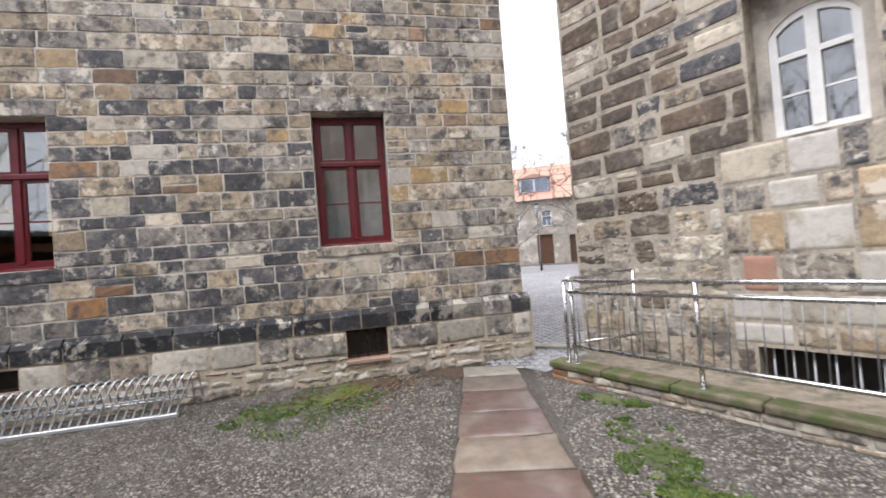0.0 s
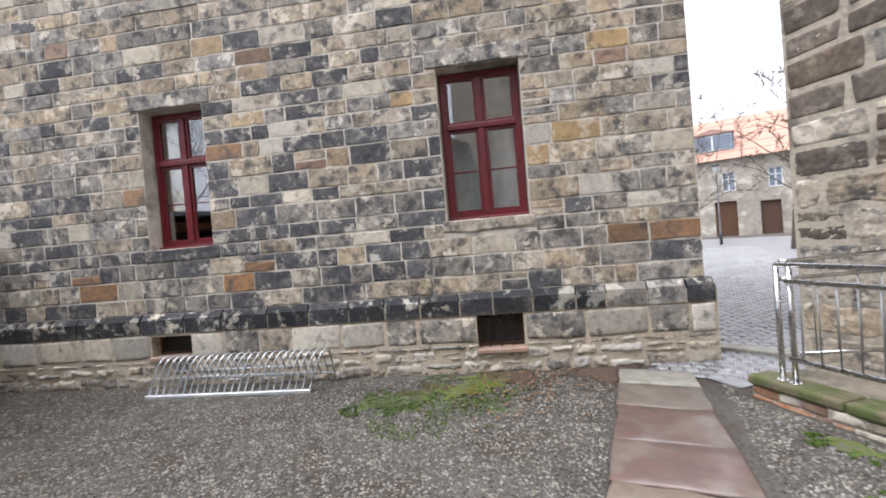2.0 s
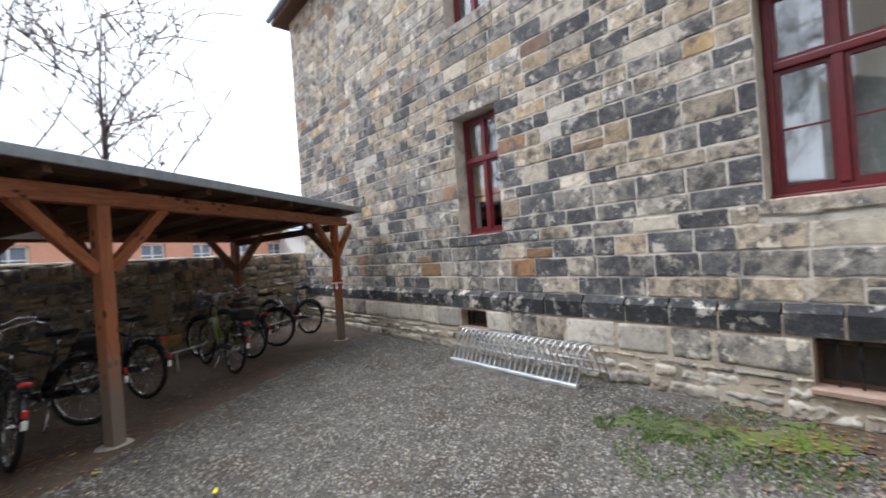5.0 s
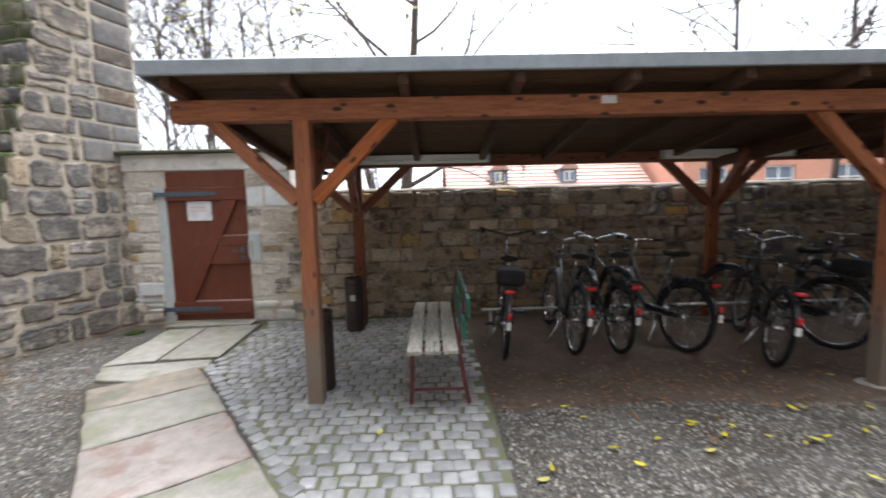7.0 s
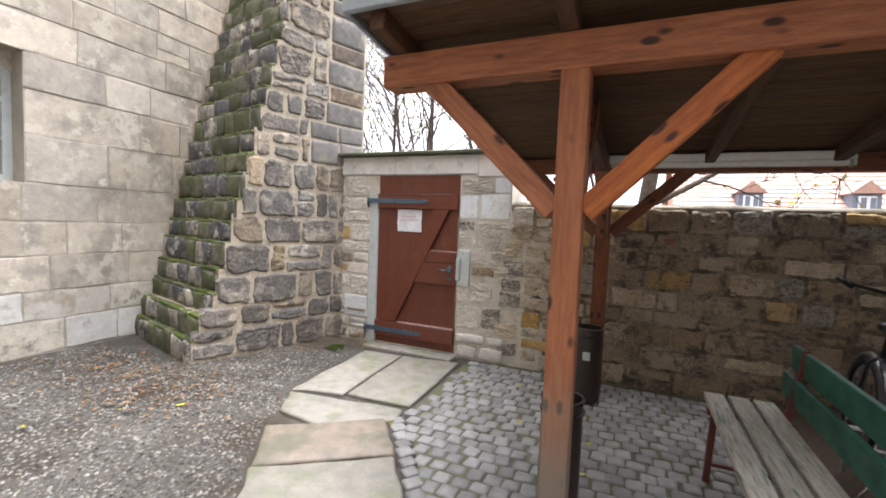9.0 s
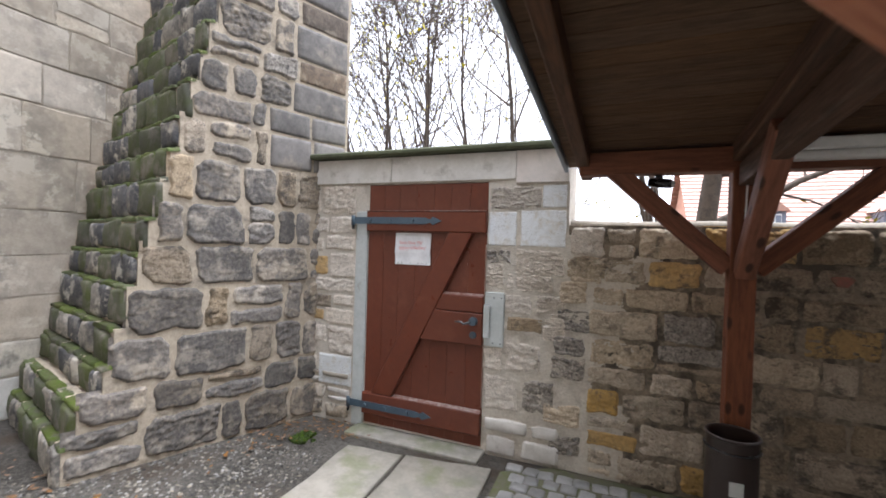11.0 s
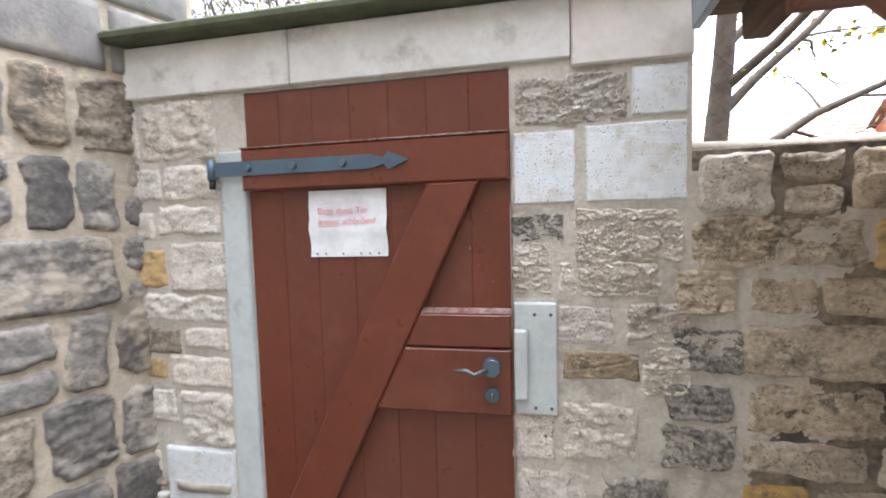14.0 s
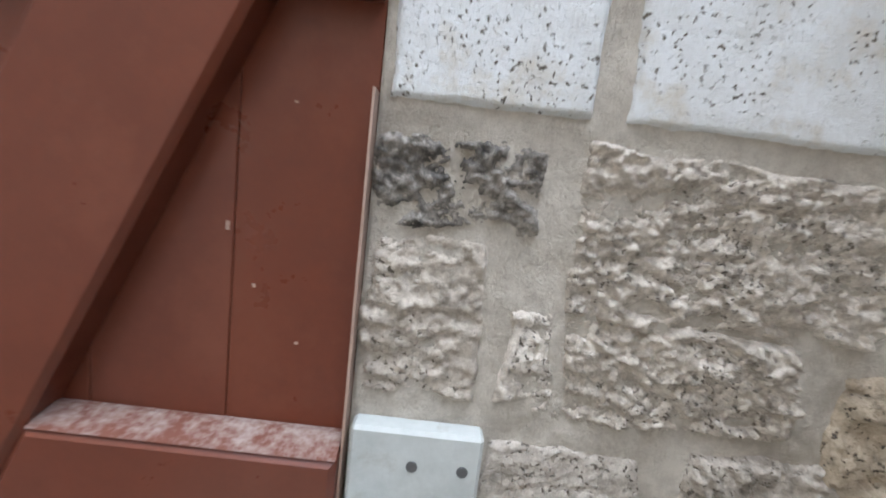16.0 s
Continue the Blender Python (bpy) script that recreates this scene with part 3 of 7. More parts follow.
PL_STONES = layout(A_S0, A_S1 + 0.07, 0.33, 0.645, 0.32, (0.3, 0.62), 0.014, [CA, CB], rng, 0.12) + layout(A_S0, A_S1 + 0.07, -0.02, 0.33, 0.115, (0.12, 0.42), 0.02, [CA, CB], rng, 0.25)
LEDGE_STONES = layout(A_S0, A_S1 + 0.07, 0.645, 0.875, 0.3, (0.28, 0.56), 0.022, [], rng)


def window(name, at, w, h, depth, mat, label, room, arch=0.0, bars=0.32, frame_w=0.06, mullion=0.075):
    """A two-leaved casement with a transom, set back in the wall; at is its lower left corner on the wall's face, x along, -y outward."""
    win = thing(name, at, label, "window", "", "structure")
    y0, y1 = depth, depth + 0.06
    zt = h * 0.63
    part("window_frame", ring(0, w, 0, h, frame_w, y0, y1, 0.006), mat, win)
    part("mullion", box(w / 2 - mullion / 2, w / 2 + mullion / 2, y0 - 0.014, y1 - 0.014, frame_w, h - frame_w, 0.012, None, 2), mat, win)
    part("transom", box(frame_w, w - frame_w, y0 - 0.022, y1 - 0.022, zt - 0.035, zt + 0.035, 0.012, None, 2), mat, win)
    for k in (0, 1):
        a, b = (frame_w, w / 2 - mullion / 2) if k == 0 else (w / 2 + mullion / 2, w - frame_w)
        for c, d in ((frame_w, zt - 0.035), (zt + 0.035, h - frame_w)):
            t = 0.035
            sash = part("sash", ring(a, b, c, d, t, y0 + 0.012, y1 - 0.01), mat, win)
            pane = part("pane", box(a + t - 0.004, b - t + 0.004, y0 + 0.03, y0 + 0.036, c + t - 0.004, d - t + 0.004), GLASS, sash)
            pane.visible_shadow = False
            if d - c > 0.6:
                part("glazing_bar", box(a + t, b - t, y0 + 0.022, y0 + 0.040, (c + d) / 2 - 0.009, (c + d) / 2 + 0.009, 0.003), mat, sash)
    part("window_sill", box(-0.02, w + 0.02, y0 - 0.05, y0 + 0.02, -0.03, 0.012, 0.008), mat, win)
    bm = bmesh.new()
    for q in (((0, 0), (w, 0)),):
        box(-0.3, w + 0.3, y1 + 0.9, y1 + 0.95, -0.3, h + 0.3, 0, bm)
        box(-0.35, -0.3, y1, y1 + 0.95, -0.3, h + 0.3, 0, bm)
        box(w + 0.3, w + 0.35, y1, y1 + 0.95, -0.3, h + 0.3, 0, bm)
        box(-0.3, w + 0.3, y1, y1 + 0.95, h + 0.3, h + 0.35, 0, bm)
        box(-0.3, w + 0.3, y1, y1 + 0.95, -0.35, -0.3, 0, bm)
    # added box behind the glass, coloured dark to stand for an unlit room
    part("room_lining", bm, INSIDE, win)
    if room:
        for mat2, a, b, c, d in room:
            n = 24
            v = [(a + (b - a) * i / n, y1 + 0.10 + 0.012 * math.sin(i * 1.9), z) for z in (c, d) for i in range(n + 1)]
            f = [(i, i + 1, n + 2 + i, n + 1 + i) for i in range(n)]
            raw("curtain", v, f, mat2, win, smooth=True)
    return win


RED_LABEL = "dark red painted wooden casement window with cross bars"
window("window_1", A_AT @ pose(WA[0] + 0.01, 0, WA[2] + 0.02), WA[1] - WA[0] - 0.02, WA[3] - WA[2] - 0.03, 0.20, REDFRAME, RED_LABEL,
       [(CURTAIN, 0.03, 0.30, 0.5, 1.7), (CURTAIN, 0.62, 0.83, 0.4, 1.7)])
window("window_2", A_AT @ pose(WB[0] + 0.01, 0, WB[2] + 0.02), WB[1] - WB[0] - 0.02, WB[3] - WB[2] - 0.03, 0.20, REDFRAME, RED_LABEL,
       [(BLIND, 0.02, 0.92, 0.03, 1.2)])
window("window_3", A_AT @ pose(WU[0] + 0.01, 0, WU[2] + 0.02), WU[1] - WU[0] - 0.02, WU[3] - WU[2] - 0.03, 0.20, REDFRAME, RED_LABEL, [])


def cellar_window(name, at, w, h, bars):
    c = thing(name, at, "small cellar window opening with iron bars", "window", "", "structure")
    part("frame", ring(0, w, 0, h, 0.03, 0.14, 0.18, 0), WOOD_DARK, c)
    # dark sheet close behind the bars in place of the cellar's unlit depth
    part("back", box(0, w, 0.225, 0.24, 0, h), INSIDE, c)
    for k in range(bars):
        x = w * (k + 1) / (bars + 1)
        part("bar", cyl((x, 0.08, -0.01), 0.009, h + 0.02, "z", 6), BLACKG, c)
    part("sill", box(-0.02, w + 0.02, -0.05, 0.14, -0.05, 0.004, 0.01), surface_sill, c)
    return c


surface_sill = surface("red_sandstone_sill", (0.34, 0.22, 0.16), (0.26, 0.18, 0.14))
cellar_window("window_4", P_AT @ pose(CA[0], 0, CA[2]), CA[1] - CA[0], CA[3] - CA[2], 0)
cellar_window("window_5", P_AT @ pose(CB[0], 0, CB[2]), CB[1] - CB[0], CB[3] - CB[2], 3)

# eaves and roof of the house
eave = thing("roof_house", A_AT, "dark tiled roof edge with projecting eaves over the stone wall", "roof", "", "structure")
part("soffit", box(A_S0 - 0.35, A_S1 + 0.3, -0.35, 0.5, A_TOP, A_TOP + 0.12, 0.02), WOOD_DARK, eave)
part("gutter", tube([(A_S0 - 0.4, -0.40, A_TOP + 0.16), (A_S1 + 0.35, -0.40, A_TOP + 0.16)], 0.07, 8), GRAPHITE, eave)
rv = [(A_S0 - 0.4, -0.38, A_TOP + 0.15), (A_S1 + 0.35, -0.38, A_TOP + 0.15), (A_S1 + 0.35, 4.5, A_TOP + 5.0), (A_S0 - 0.4, 4.5, A_TOP + 5.0)]
raw("roof_slope", rv, [(0, 1, 2, 3)], FELT, eave)
# the house's end walls
part("gable_east", box(A_S1 - 0.45, A_S1, 0.45, 9.0, -0.3, A_TOP), MORTAR, eave)
part("gable_west", box(A_S0, A_S0 + 0.45, 0.45, 9.0, -0.3, A_TOP), MORTAR, eave)

# ---- building with the ramp, and its return beside the buttress ----
B_AT = pose(-2.5, 5.7, 0, 0, 0, -12)
WR = (2.14, 3.05, 2.37, 3.86)
BO = (2.02, 4.9, -0.6, 0.36)
# upper part is unseen; its height is chosen to cut low sky light
wall_b = slab_wall("wall_ramp_side", B_AT, 0, 8.6, -0.8, 9.6, 0.5, [WR, BO], MORTAR_B, "patched sandstone wall with pale repairs behind the ramp", "wall")
part("end_wall", box(0, 0.5, 0.5, 9.0, -0.3, 9.6), MORTAR, wall_b)
L_AT = pose(5.90, 0, 0, 0, 0, -90)
WL = (1.75, 2.72, 1.72, 2.97)
# also carried up out of view, so less sky reaches the shelter's front
wall_l = slab_wall("wall_buttress_side", L_AT, -4.2, 6.2, -0.5, 9.6, 0.5, [WL], MORTAR_S, "weathered grey-tan sandstone wall of large smooth blocks", "wall")

# ---- gate wall and the long yard wall ----
G_AT = pose(0, -4.95, 0, 0, 0, 180)
GX0, GX1, GTOP = -3.93, -1.65, 2.24
DOOR = (-3.27, -2.235, 0.03, 2.02)
wall_g = slab_wall("wall_gate", G_AT, GX0, GX1, -0.2, GTOP, 0.42, [DOOR], BEDDING, "pale rubble and ashlar wall round the brown gate", "wall")
W_AT = G_AT
wall_y = slab_wall("wall_yard", W_AT, GX1 + 0.003, 11.9, -0.2, 1.70, 0.40, [], MORTAR_Y, "long rubble stone yard wall in the shelter's shade", "wall")
ncx = 90
cv = []
for i in range(ncx + 1):
    s = GX1 + 0.01 + (11.9 - GX1) * i / ncx
    e = 0.015 * noise.noise(Vector((s * 2.0, 0, 0)))
    for y, z in ((0.03, 1.66), (0.022, 1.70), (0.035, 1.722), (0.1, 1.74), (0.3, 1.75), (0.43, 1.70), (0.43, 1.66)):
        cv.append((s, y + e * 0.5, z + e))
cf = [(i * 7 + k, (i + 1) * 7 + k, (i + 1) * 7 + k + 1, i * 7 + k + 1) for i in range(ncx) for k in range(6)]
raw("coping", cv, cf, CEMENT, wall_y, "rounded grey cement coping", smooth=True)
for a, b, mat in ((DOOR[0] - 0.655, -3.06, WHITE), (-3.057, -2.03, WHITE), (-2.027, GX1 - 0.002, LINTEL)):
    part("lintel", box(a, b, -0.022 - 0.004 * (mat is LINTEL), 0.1, 2.03 if mat is WHITE else 2.0, GTOP - 0.004, 0.005), mat, wall_g, "long pale sandstone lintel block")
part("cover", box(GX0 - 0.02, GX1 + 0.05, -0.10, 0.47, GTOP, GTOP + 0.045, 0.012), surface("mossy_cover", (0.09, 0.10, 0.055), (0.06, 0.065, 0.04), bump=0.8), wall_g, "mossy cover slab")

# ---- the bicycle shelter ----
SX = [0.715, -3.75, -8.05]
FY, RY = -2.41, -4.58
shelter = thing("bicycle_shelter", pose(0, 0, 0), "open timber bicycle shelter with red-brown posts and a lean-to roof", "shelter")
ROOF_X0, ROOF_X1, ROOF_YF, ROOF_YB = -8.6, 1.65, -2.10, -4.88


def roof_z(y):
    return 2.47 + (y - ROOF_YF) * 0.118


for x in SX:
    for y, top, w in ((FY, 2.14, 0.118), (RY, 2.0, 0.12)):
        # rear posts, rear braces and side braces take the shaded copy of the timber
        timber("post", (x, y, 0.0), (x, y, top), w, w, POSTWOOD if y == FY else WOOD_SHADED, shelter)
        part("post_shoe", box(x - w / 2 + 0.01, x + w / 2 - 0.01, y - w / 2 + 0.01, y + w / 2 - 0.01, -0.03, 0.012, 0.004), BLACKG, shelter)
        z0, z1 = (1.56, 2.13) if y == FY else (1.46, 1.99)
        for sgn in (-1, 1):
            timber("brace", (x + sgn * 0.06, y, z0), (x + sgn * 0.66, y, z1 + 0.03), 0.09, 0.10, WOOD if y == FY else WOOD_SHADED, shelter)
    timber("side_brace", (x, FY - 0.06, 1.55), (x, FY - 0.62, 2.16), 0.09, 0.10, WOOD_SHADED, shelter)
    timber("side_brace", (x, RY + 0.06, 1.44), (x, RY + 0.64, 2.06), 0.09, 0.10, WOOD_SHADED, shelter)
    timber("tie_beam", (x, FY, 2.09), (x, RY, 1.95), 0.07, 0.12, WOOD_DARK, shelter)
timber("front_beam", (ROOF_X1 - 0.03, FY, 2.21), (ROOF_X0 + 0.1, FY, 2.21), 0.13, 0.15, WOOD, shelter)
# rear beam in the shaded copy too
timber("rear_beam", (ROOF_X1 - 0.1, RY, 2.04), (ROOF_X0 + 0.1, RY, 2.04), 0.12, 0.13, WOOD_SHADED, shelter)
for k in range(13):
    x = ROOF_X1 - 0.12 - k * 0.785
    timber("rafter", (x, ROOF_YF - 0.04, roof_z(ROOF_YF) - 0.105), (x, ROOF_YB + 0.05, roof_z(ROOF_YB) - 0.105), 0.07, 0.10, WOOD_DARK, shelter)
nb = 24
for k in range(nb):
    y0 = ROOF_YF + (ROOF_YB - ROOF_YF) * k / nb
    y1 = ROOF_YF + (ROOF_YB - ROOF_YF) * (k + 1) / nb + 0.006
    bm = bmesh.new()
    vs = [bm.verts.new(q) for q in ((ROOF_X0, y0, roof_z(y0) - 0.055), (ROOF_X1, y0, roof_z(y0) - 0.055), (ROOF_X1, y1, roof_z(y1) - 0.055), (ROOF_X0, y1, roof_z(y1) - 0.055),
                                    (ROOF_X0, y0, roof_z(y0) - 0.035), (ROOF_X1, y0, roof_z(y0) - 0.035), (ROOF_X1, y1, roof_z(y1) - 0.035), (ROOF_X0, y1, roof_z(y1) - 0.035))]
    for q in ((3, 2, 1, 0), (4, 5, 6, 7), (0, 1, 5, 4), (1, 2, 6, 5), (2, 3, 7, 6), (3, 0, 4, 7)):
        bm.faces.new([vs[i] for i in q])
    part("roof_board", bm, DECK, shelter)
rv = [(ROOF_X0 - 0.02, ROOF_YF, roof_z(ROOF_YF) - 0.03), (ROOF_X1 + 0.02, ROOF_YF, roof_z(ROOF_YF) - 0.03), (ROOF_X1 + 0.02, ROOF_YB, roof_z(ROOF_YB) - 0.03), (ROOF_X0 - 0.02, ROOF_YB, roof_z(ROOF_YB) - 0.03)]
rv += [(a, b, c + 0.02) for a, b, c in rv]
raw("roof_felt", rv, [(3, 2, 1, 0), (4, 5, 6, 7), (0, 1, 5, 4), (1, 2, 6, 5), (2, 3, 7, 6), (3, 0, 4, 7)], FELT, shelter)
part("front_flashing", box(ROOF_X0 - 0.03, ROOF_X1 + 0.03, ROOF_YF - 0.02, ROOF_YF + 0.012, roof_z(ROOF_YF) - 0.085, roof_z(ROOF_YF) + 0.012, 0.006), ZINC, shelter, "grey-blue zinc edge strip")
for sx in (ROOF_X1 + 0.005, ROOF_X0 - 0.03):
    bm = beam((sx + 0.012, ROOF_YF - 0.021, roof_z(ROOF_YF) - 0.04), (sx + 0.012, ROOF_YB, roof_z(ROOF_YB) - 0.04), 0.025, 0.10, 0.005)
    part("side_flashing", bm, ZINC, shelter, "grey-blue zinc edge strip")

# white boxed lamps along the rear beam
for k, (a, b) in enumerate(((0.693, -0.906), (-3.04, -4.65))):
    lamp = thing("strip_light", pose((a + b) / 2, RY + 0.11, 2.055), "long white boxed strip light fixed to the rear beam", "lamp", "strip lights")
    w = a - b
    part("housing", box(-w / 2, w / 2, -0.045, 0.045, -0.005, 0.055, 0.008), WHITEP, lamp)
    part("diffuser", box(-w / 2 + 0.02, w / 2 - 0.02, -0.04, 0.04, -0.05, -0.005, 0.015, None, 2), WHITEP, lamp)
    for s in (-1, 1):
        part("end_cap", box(s * w / 2 - 0.012, s * w / 2 + 0.012, -0.047, 0.047, -0.052, 0.057, 0.006), GREYP, lamp)

# ---- the brown gate ----
gate = thing("door_1", G_AT @ pose(DOOR[0], -0.012, DOOR[2]), "brown painted ledged and braced wooden gate, closed", "door", "", "structure")
DW, DH = DOOR[1] - DOOR[0], DOOR[3] - DOOR[2]
cuts = [0, 0.146, 0.287, 0.44, 0.592, 0.737, 0.892, DW]
for a, b in zip(cuts, cuts[1:]):
    part("board", box(a + 0.0004, b - 0.0004, 0.014, 0.044, 0.0, DH - 0.005, 0.0012), BROWN, gate)
Z1, Z3 = 0.09, 1.605   # lower edges of the ledges


def plank(pts, name, label=""):
    """A flat brace or ledge from an outline in x and z, 44 mm thick with bevelled rim."""
    bm = bmesh.new()
    f = bm.faces.new([bm.verts.new((x, 0.013, z)) for x, z in pts])
    bmesh.ops.recalc_face_normals(bm, faces=[f])
    if f.normal.y > 0:
        f.normal_flip()
    r = bmesh.ops.extrude_face_region(bm, geom=[f])
    vs = [v for v in r["geom"] if isinstance(v, bmesh.types.BMVert)]
    for v in vs:
        v.co.y -= 0.044
    es = [e for e in bm.edges if all(abs(v.co.y + 0.031) < 1e-5 for v in e.verts)]
    bmesh.ops.bevel(bm, geom=es, offset=0.007, segments=1, affect="EDGES")
    bmesh.ops.recalc_face_normals(bm, faces=bm.faces)
    return part(name, bm, BROWN, gate, label)


ZL1 = Z1 + 0.173
edge = lambda z: 0.277 + (z - 0.266) * 0.488   # right edge of the long brace
plank([(0.0, Z3), (DW - 0.004, Z3), (DW - 0.004, Z3 + 0.16), (0.0, Z3 + 0.16)], "ledge")
plank([(edge(1.008) + 0.001, 1.008), (DW - 0.004, 1.008), (DW - 0.004, 1.132), (edge(1.132) + 0.001, 1.132)], "ledge")
plank([(edge(0.763) + 0.001, 0.763), (DW - 0.004, 0.763), (DW - 0.004, 1.005), (edge(1.005) + 0.001, 1.005)], "ledge")
plank([(0.0, Z1), (DW - 0.004, Z1), (DW - 0.004, ZL1), (0.0, ZL1)], "ledge")
plank([(edge(ZL1 + 0.001), ZL1 + 0.001), (edge(Z3 - 0.001), Z3 - 0.001), (edge(Z3) - 0.192, Z3 - 0.001), (edge(ZL1) - 0.192, ZL1 + 0.001)], "brace")
part("drip_edge", box(-0.002, DW - 0.004, -0.033, -0.004, Z3 + 0.161, Z3 + 0.167, 0.002), BROWN_WORN, gate, "pale worn paint edge")
for x0, z0, rise in ((edge(1.134) + 0.002, 1.133, 0.013), (edge(ZL1) + 0.004, ZL1 + 0.001, 0.011)):
    bm = bmesh.new()
    wedge = [[bm.verts.new(q) for q in ((x, -0.029, z0), (x, 0.0125, z0), (x, 0.0125, z0 + rise), (x, 0.004, z0 + rise))] for x in (x0, x0 + (DW - 0.004 - x0) / 2, DW - 0.005)]
    for a, b in zip(wedge, wedge[1:]):
        for k in range(4):
            bm.faces.new((a[k], a[(k + 1) % 4], b[(k + 1) % 4], b[k]))
    bm.faces.new(wedge[0][::-1])
    bm.faces.new(wedge[-1])
    bmesh.ops.recalc_face_normals(bm, faces=bm.faces)
    part("drip_edge", bm, BROWN_WORN, gate, "sloping top edge with worn pale paint")
# cracks along a joint of the boards, and the pale bare edge of the gate beside the wall
part("bare_edge", box(DW - 0.0035, DW - 0.001, -0.012, 0.04, 0.30, 1.52, 0.0), CHIP, gate, "bare pale wood edge")
for zc, ln in ((Z3 + 0.085, 0.70), (Z1 + 0.075, 0.66)):
    bm = bmesh.new()
    f = bm.faces.new([bm.verts.new(q) for q in ((-0.13, -0.033, zc - 0.028), (ln - 0.16, -0.033, zc - 0.026), (ln - 0.115, -0.033, zc - 0.012), (ln - 0.095, -0.033, zc - 0.032), (ln - 0.02, -0.033, zc),
                                                (ln - 0.095, -0.033, zc + 0.032), (ln - 0.115, -0.033, zc + 0.012), (ln - 0.16, -0.033, zc + 0.026), (-0.13, -0.033, zc + 0.028))])
    r = bmesh.ops.extrude_face_region(bm, geom=[f])
    for v in [v for v in r["geom"] if isinstance(v, bmesh.types.BMVert)]:
        v.co.y -= 0.007
    bmesh.ops.recalc_face_normals(bm, faces=bm.faces)
    hinge = part("strap_hinge", bm, IRON, gate, "blue-grey forged iron strap hinge")
    for bx in (0.04, 0.23, 0.43):
        part("bolt", cyl((bx, -0.054, zc), 0.012, 0.014, "y", 10, r2=0.014), IRON, hinge)
    part("knuckle", cyl((-0.125, -0.036, zc - 0.04), 0.017, 0.08, "z", 12), IRON, hinge)
    part("pintle", cyl((-0.125, -0.036, zc - 0.075), 0.012, 0.04, "z", 10), BLACKG, hinge)
handle = part("handle", tube([(0.945, -0.055, 0.94), (0.90, -0.078, 0.925), (0.875, -0.078, 0.94), (0.83, -0.076, 0.938)], [0.010, 0.009, 0.009, 0.006], 8), SILVER, gate, "worn steel lever handle")
part("rose", cyl((0.96, -0.062, 0.945), 0.030, 0.032, "y", 20, r2=0.034), IRON, handle)
key = part("keyhole_plate", cyl((0.96, -0.044, 0.841), 0.025, 0.014, "y", 18, r2=0.027), IRON, gate)
part("cylinder", box(0.953, 0.967, -0.05, -0.043, 0.826, 0.853, 0.003), SILVER, key)
# painted post of the gate
part("hinge_post", box(DOOR[0] - 0.115, DOOR[0] - 0.004, -0.020, 0.08, 0.0, Z3 + 0.19, 0.006), GREYP, wall_g, "pale grey painted hinge post")
# lock plate on the wall
plate = thing("strike_plate", G_AT @ pose(DOOR[1] + 0.006, -0.03, 0.80), "pale grey metal strike plate screwed to the wall beside the gate", "lock plate")
part("plate", box(0.0, 0.145, 0.0, 0.03, 0.0, 0.40, 0.004), GREYP, plate)
part("keep", box(-0.002, 0.045, -0.03, 0.0, 0.06, 0.31, 0.008, None, 2), GREYP, plate)
for z in (0.025, 0.36):
    for x in (0.07, 0.125):
        part("screw", cyl((x, -0.0015, z), 0.0065, 0.003, "y", 10), SILVER, plate)
# the note on the gate
note = thing("paper_note", G_AT @ pose(DOOR[0] + 0.26, 0.0005, 1.37), "white paper note in a clear sleeve pinned to the gate", "notice")
nv, nf = [], []
for j in range(13):
    for i in range(13):
        x, z = 0.315 * i / 12, 0.255 * j / 12
        y = -0.006 - (0.007 if j == 5 else 0.0035 if j in (4, 6) else 0) - 0.004 * noise.noise(Vector((x * 9, z * 9, 2)))
        nv.append((x + (0.004 * noise.noise(Vector((z * 14, 0, 0))) if i in (0, 12) else 0), y, z))
nf = [(j * 13 + i, j * 13 + i + 1, (j + 1) * 13 + i + 1, (j + 1) * 13 + i) for j in range(12) for i in range(12)]
raw("sheet", nv, nf, PAPER, note, smooth=True)
for k in range(8):
    if k not in (2, 4):
        part("punch_hole", cyl((0.03 + k * 0.036, -0.0125, 0.012), 0.004, 0.002, "y", 8), INSIDE, note)


def writing(body, size, at, mat, parent, name="writing"):
    cu = bpy.data.curves.new(name, "FONT")
    cu.body, cu.size, cu.extrude = body, size, 0.0006
    tmp = new("tmp", cu)
    me = bpy.data.meshes.new_from_object(tmp.evaluated_get(bpy.context.evaluated_depsgraph_get()))
    bpy.data.objects.remove(tmp)
    me.materials.clear()
    me.materials.append(mat)
    return part(name, me, mat, parent, "", at)


bpy.context.view_layer.update()
writing("Bitte diese Tür", 0.034, pose(0.04, -0.0145, 0.165, 90), REDINK, note)
writing("immer schließen!", 0.034, pose(0.04, -0.0145, 0.125, 90), REDINK, note)
part("underline", box(0.04, 0.125, -0.0150, -0.0140, 0.117, 0.119), REDINK, note)

# small chips in the gate's paint
for x, y, z, w, h in ((0.883, 0.0134, 1.36, 0.004, 0.010), (0.915, 0.0134, 1.30, 0.003, 0.004), (0.965, 0.0134, 1.24, 0.004, 0.003), (0.852, 0.0134, 1.47, 0.002, 0.012),
                      (0.948, 0.0134, 1.50, 0.004, 0.002), (0.78, -0.0286, 1.42, 0.003, 0.017), (0.835, -0.0286, 1.47, 0.002, 0.012), (0.50, -0.0286, 1.66, 0.018, 0.007), (0.545, -0.0286, 1.675, 0.010, 0.006), (0.80, -0.0286, 1.03, 0.03, 0.002)):
    part("paint_chip", box(x, x + w, y, y + 0.002, z, z + h), CHIP, gate, "bare pale chip in the paint")

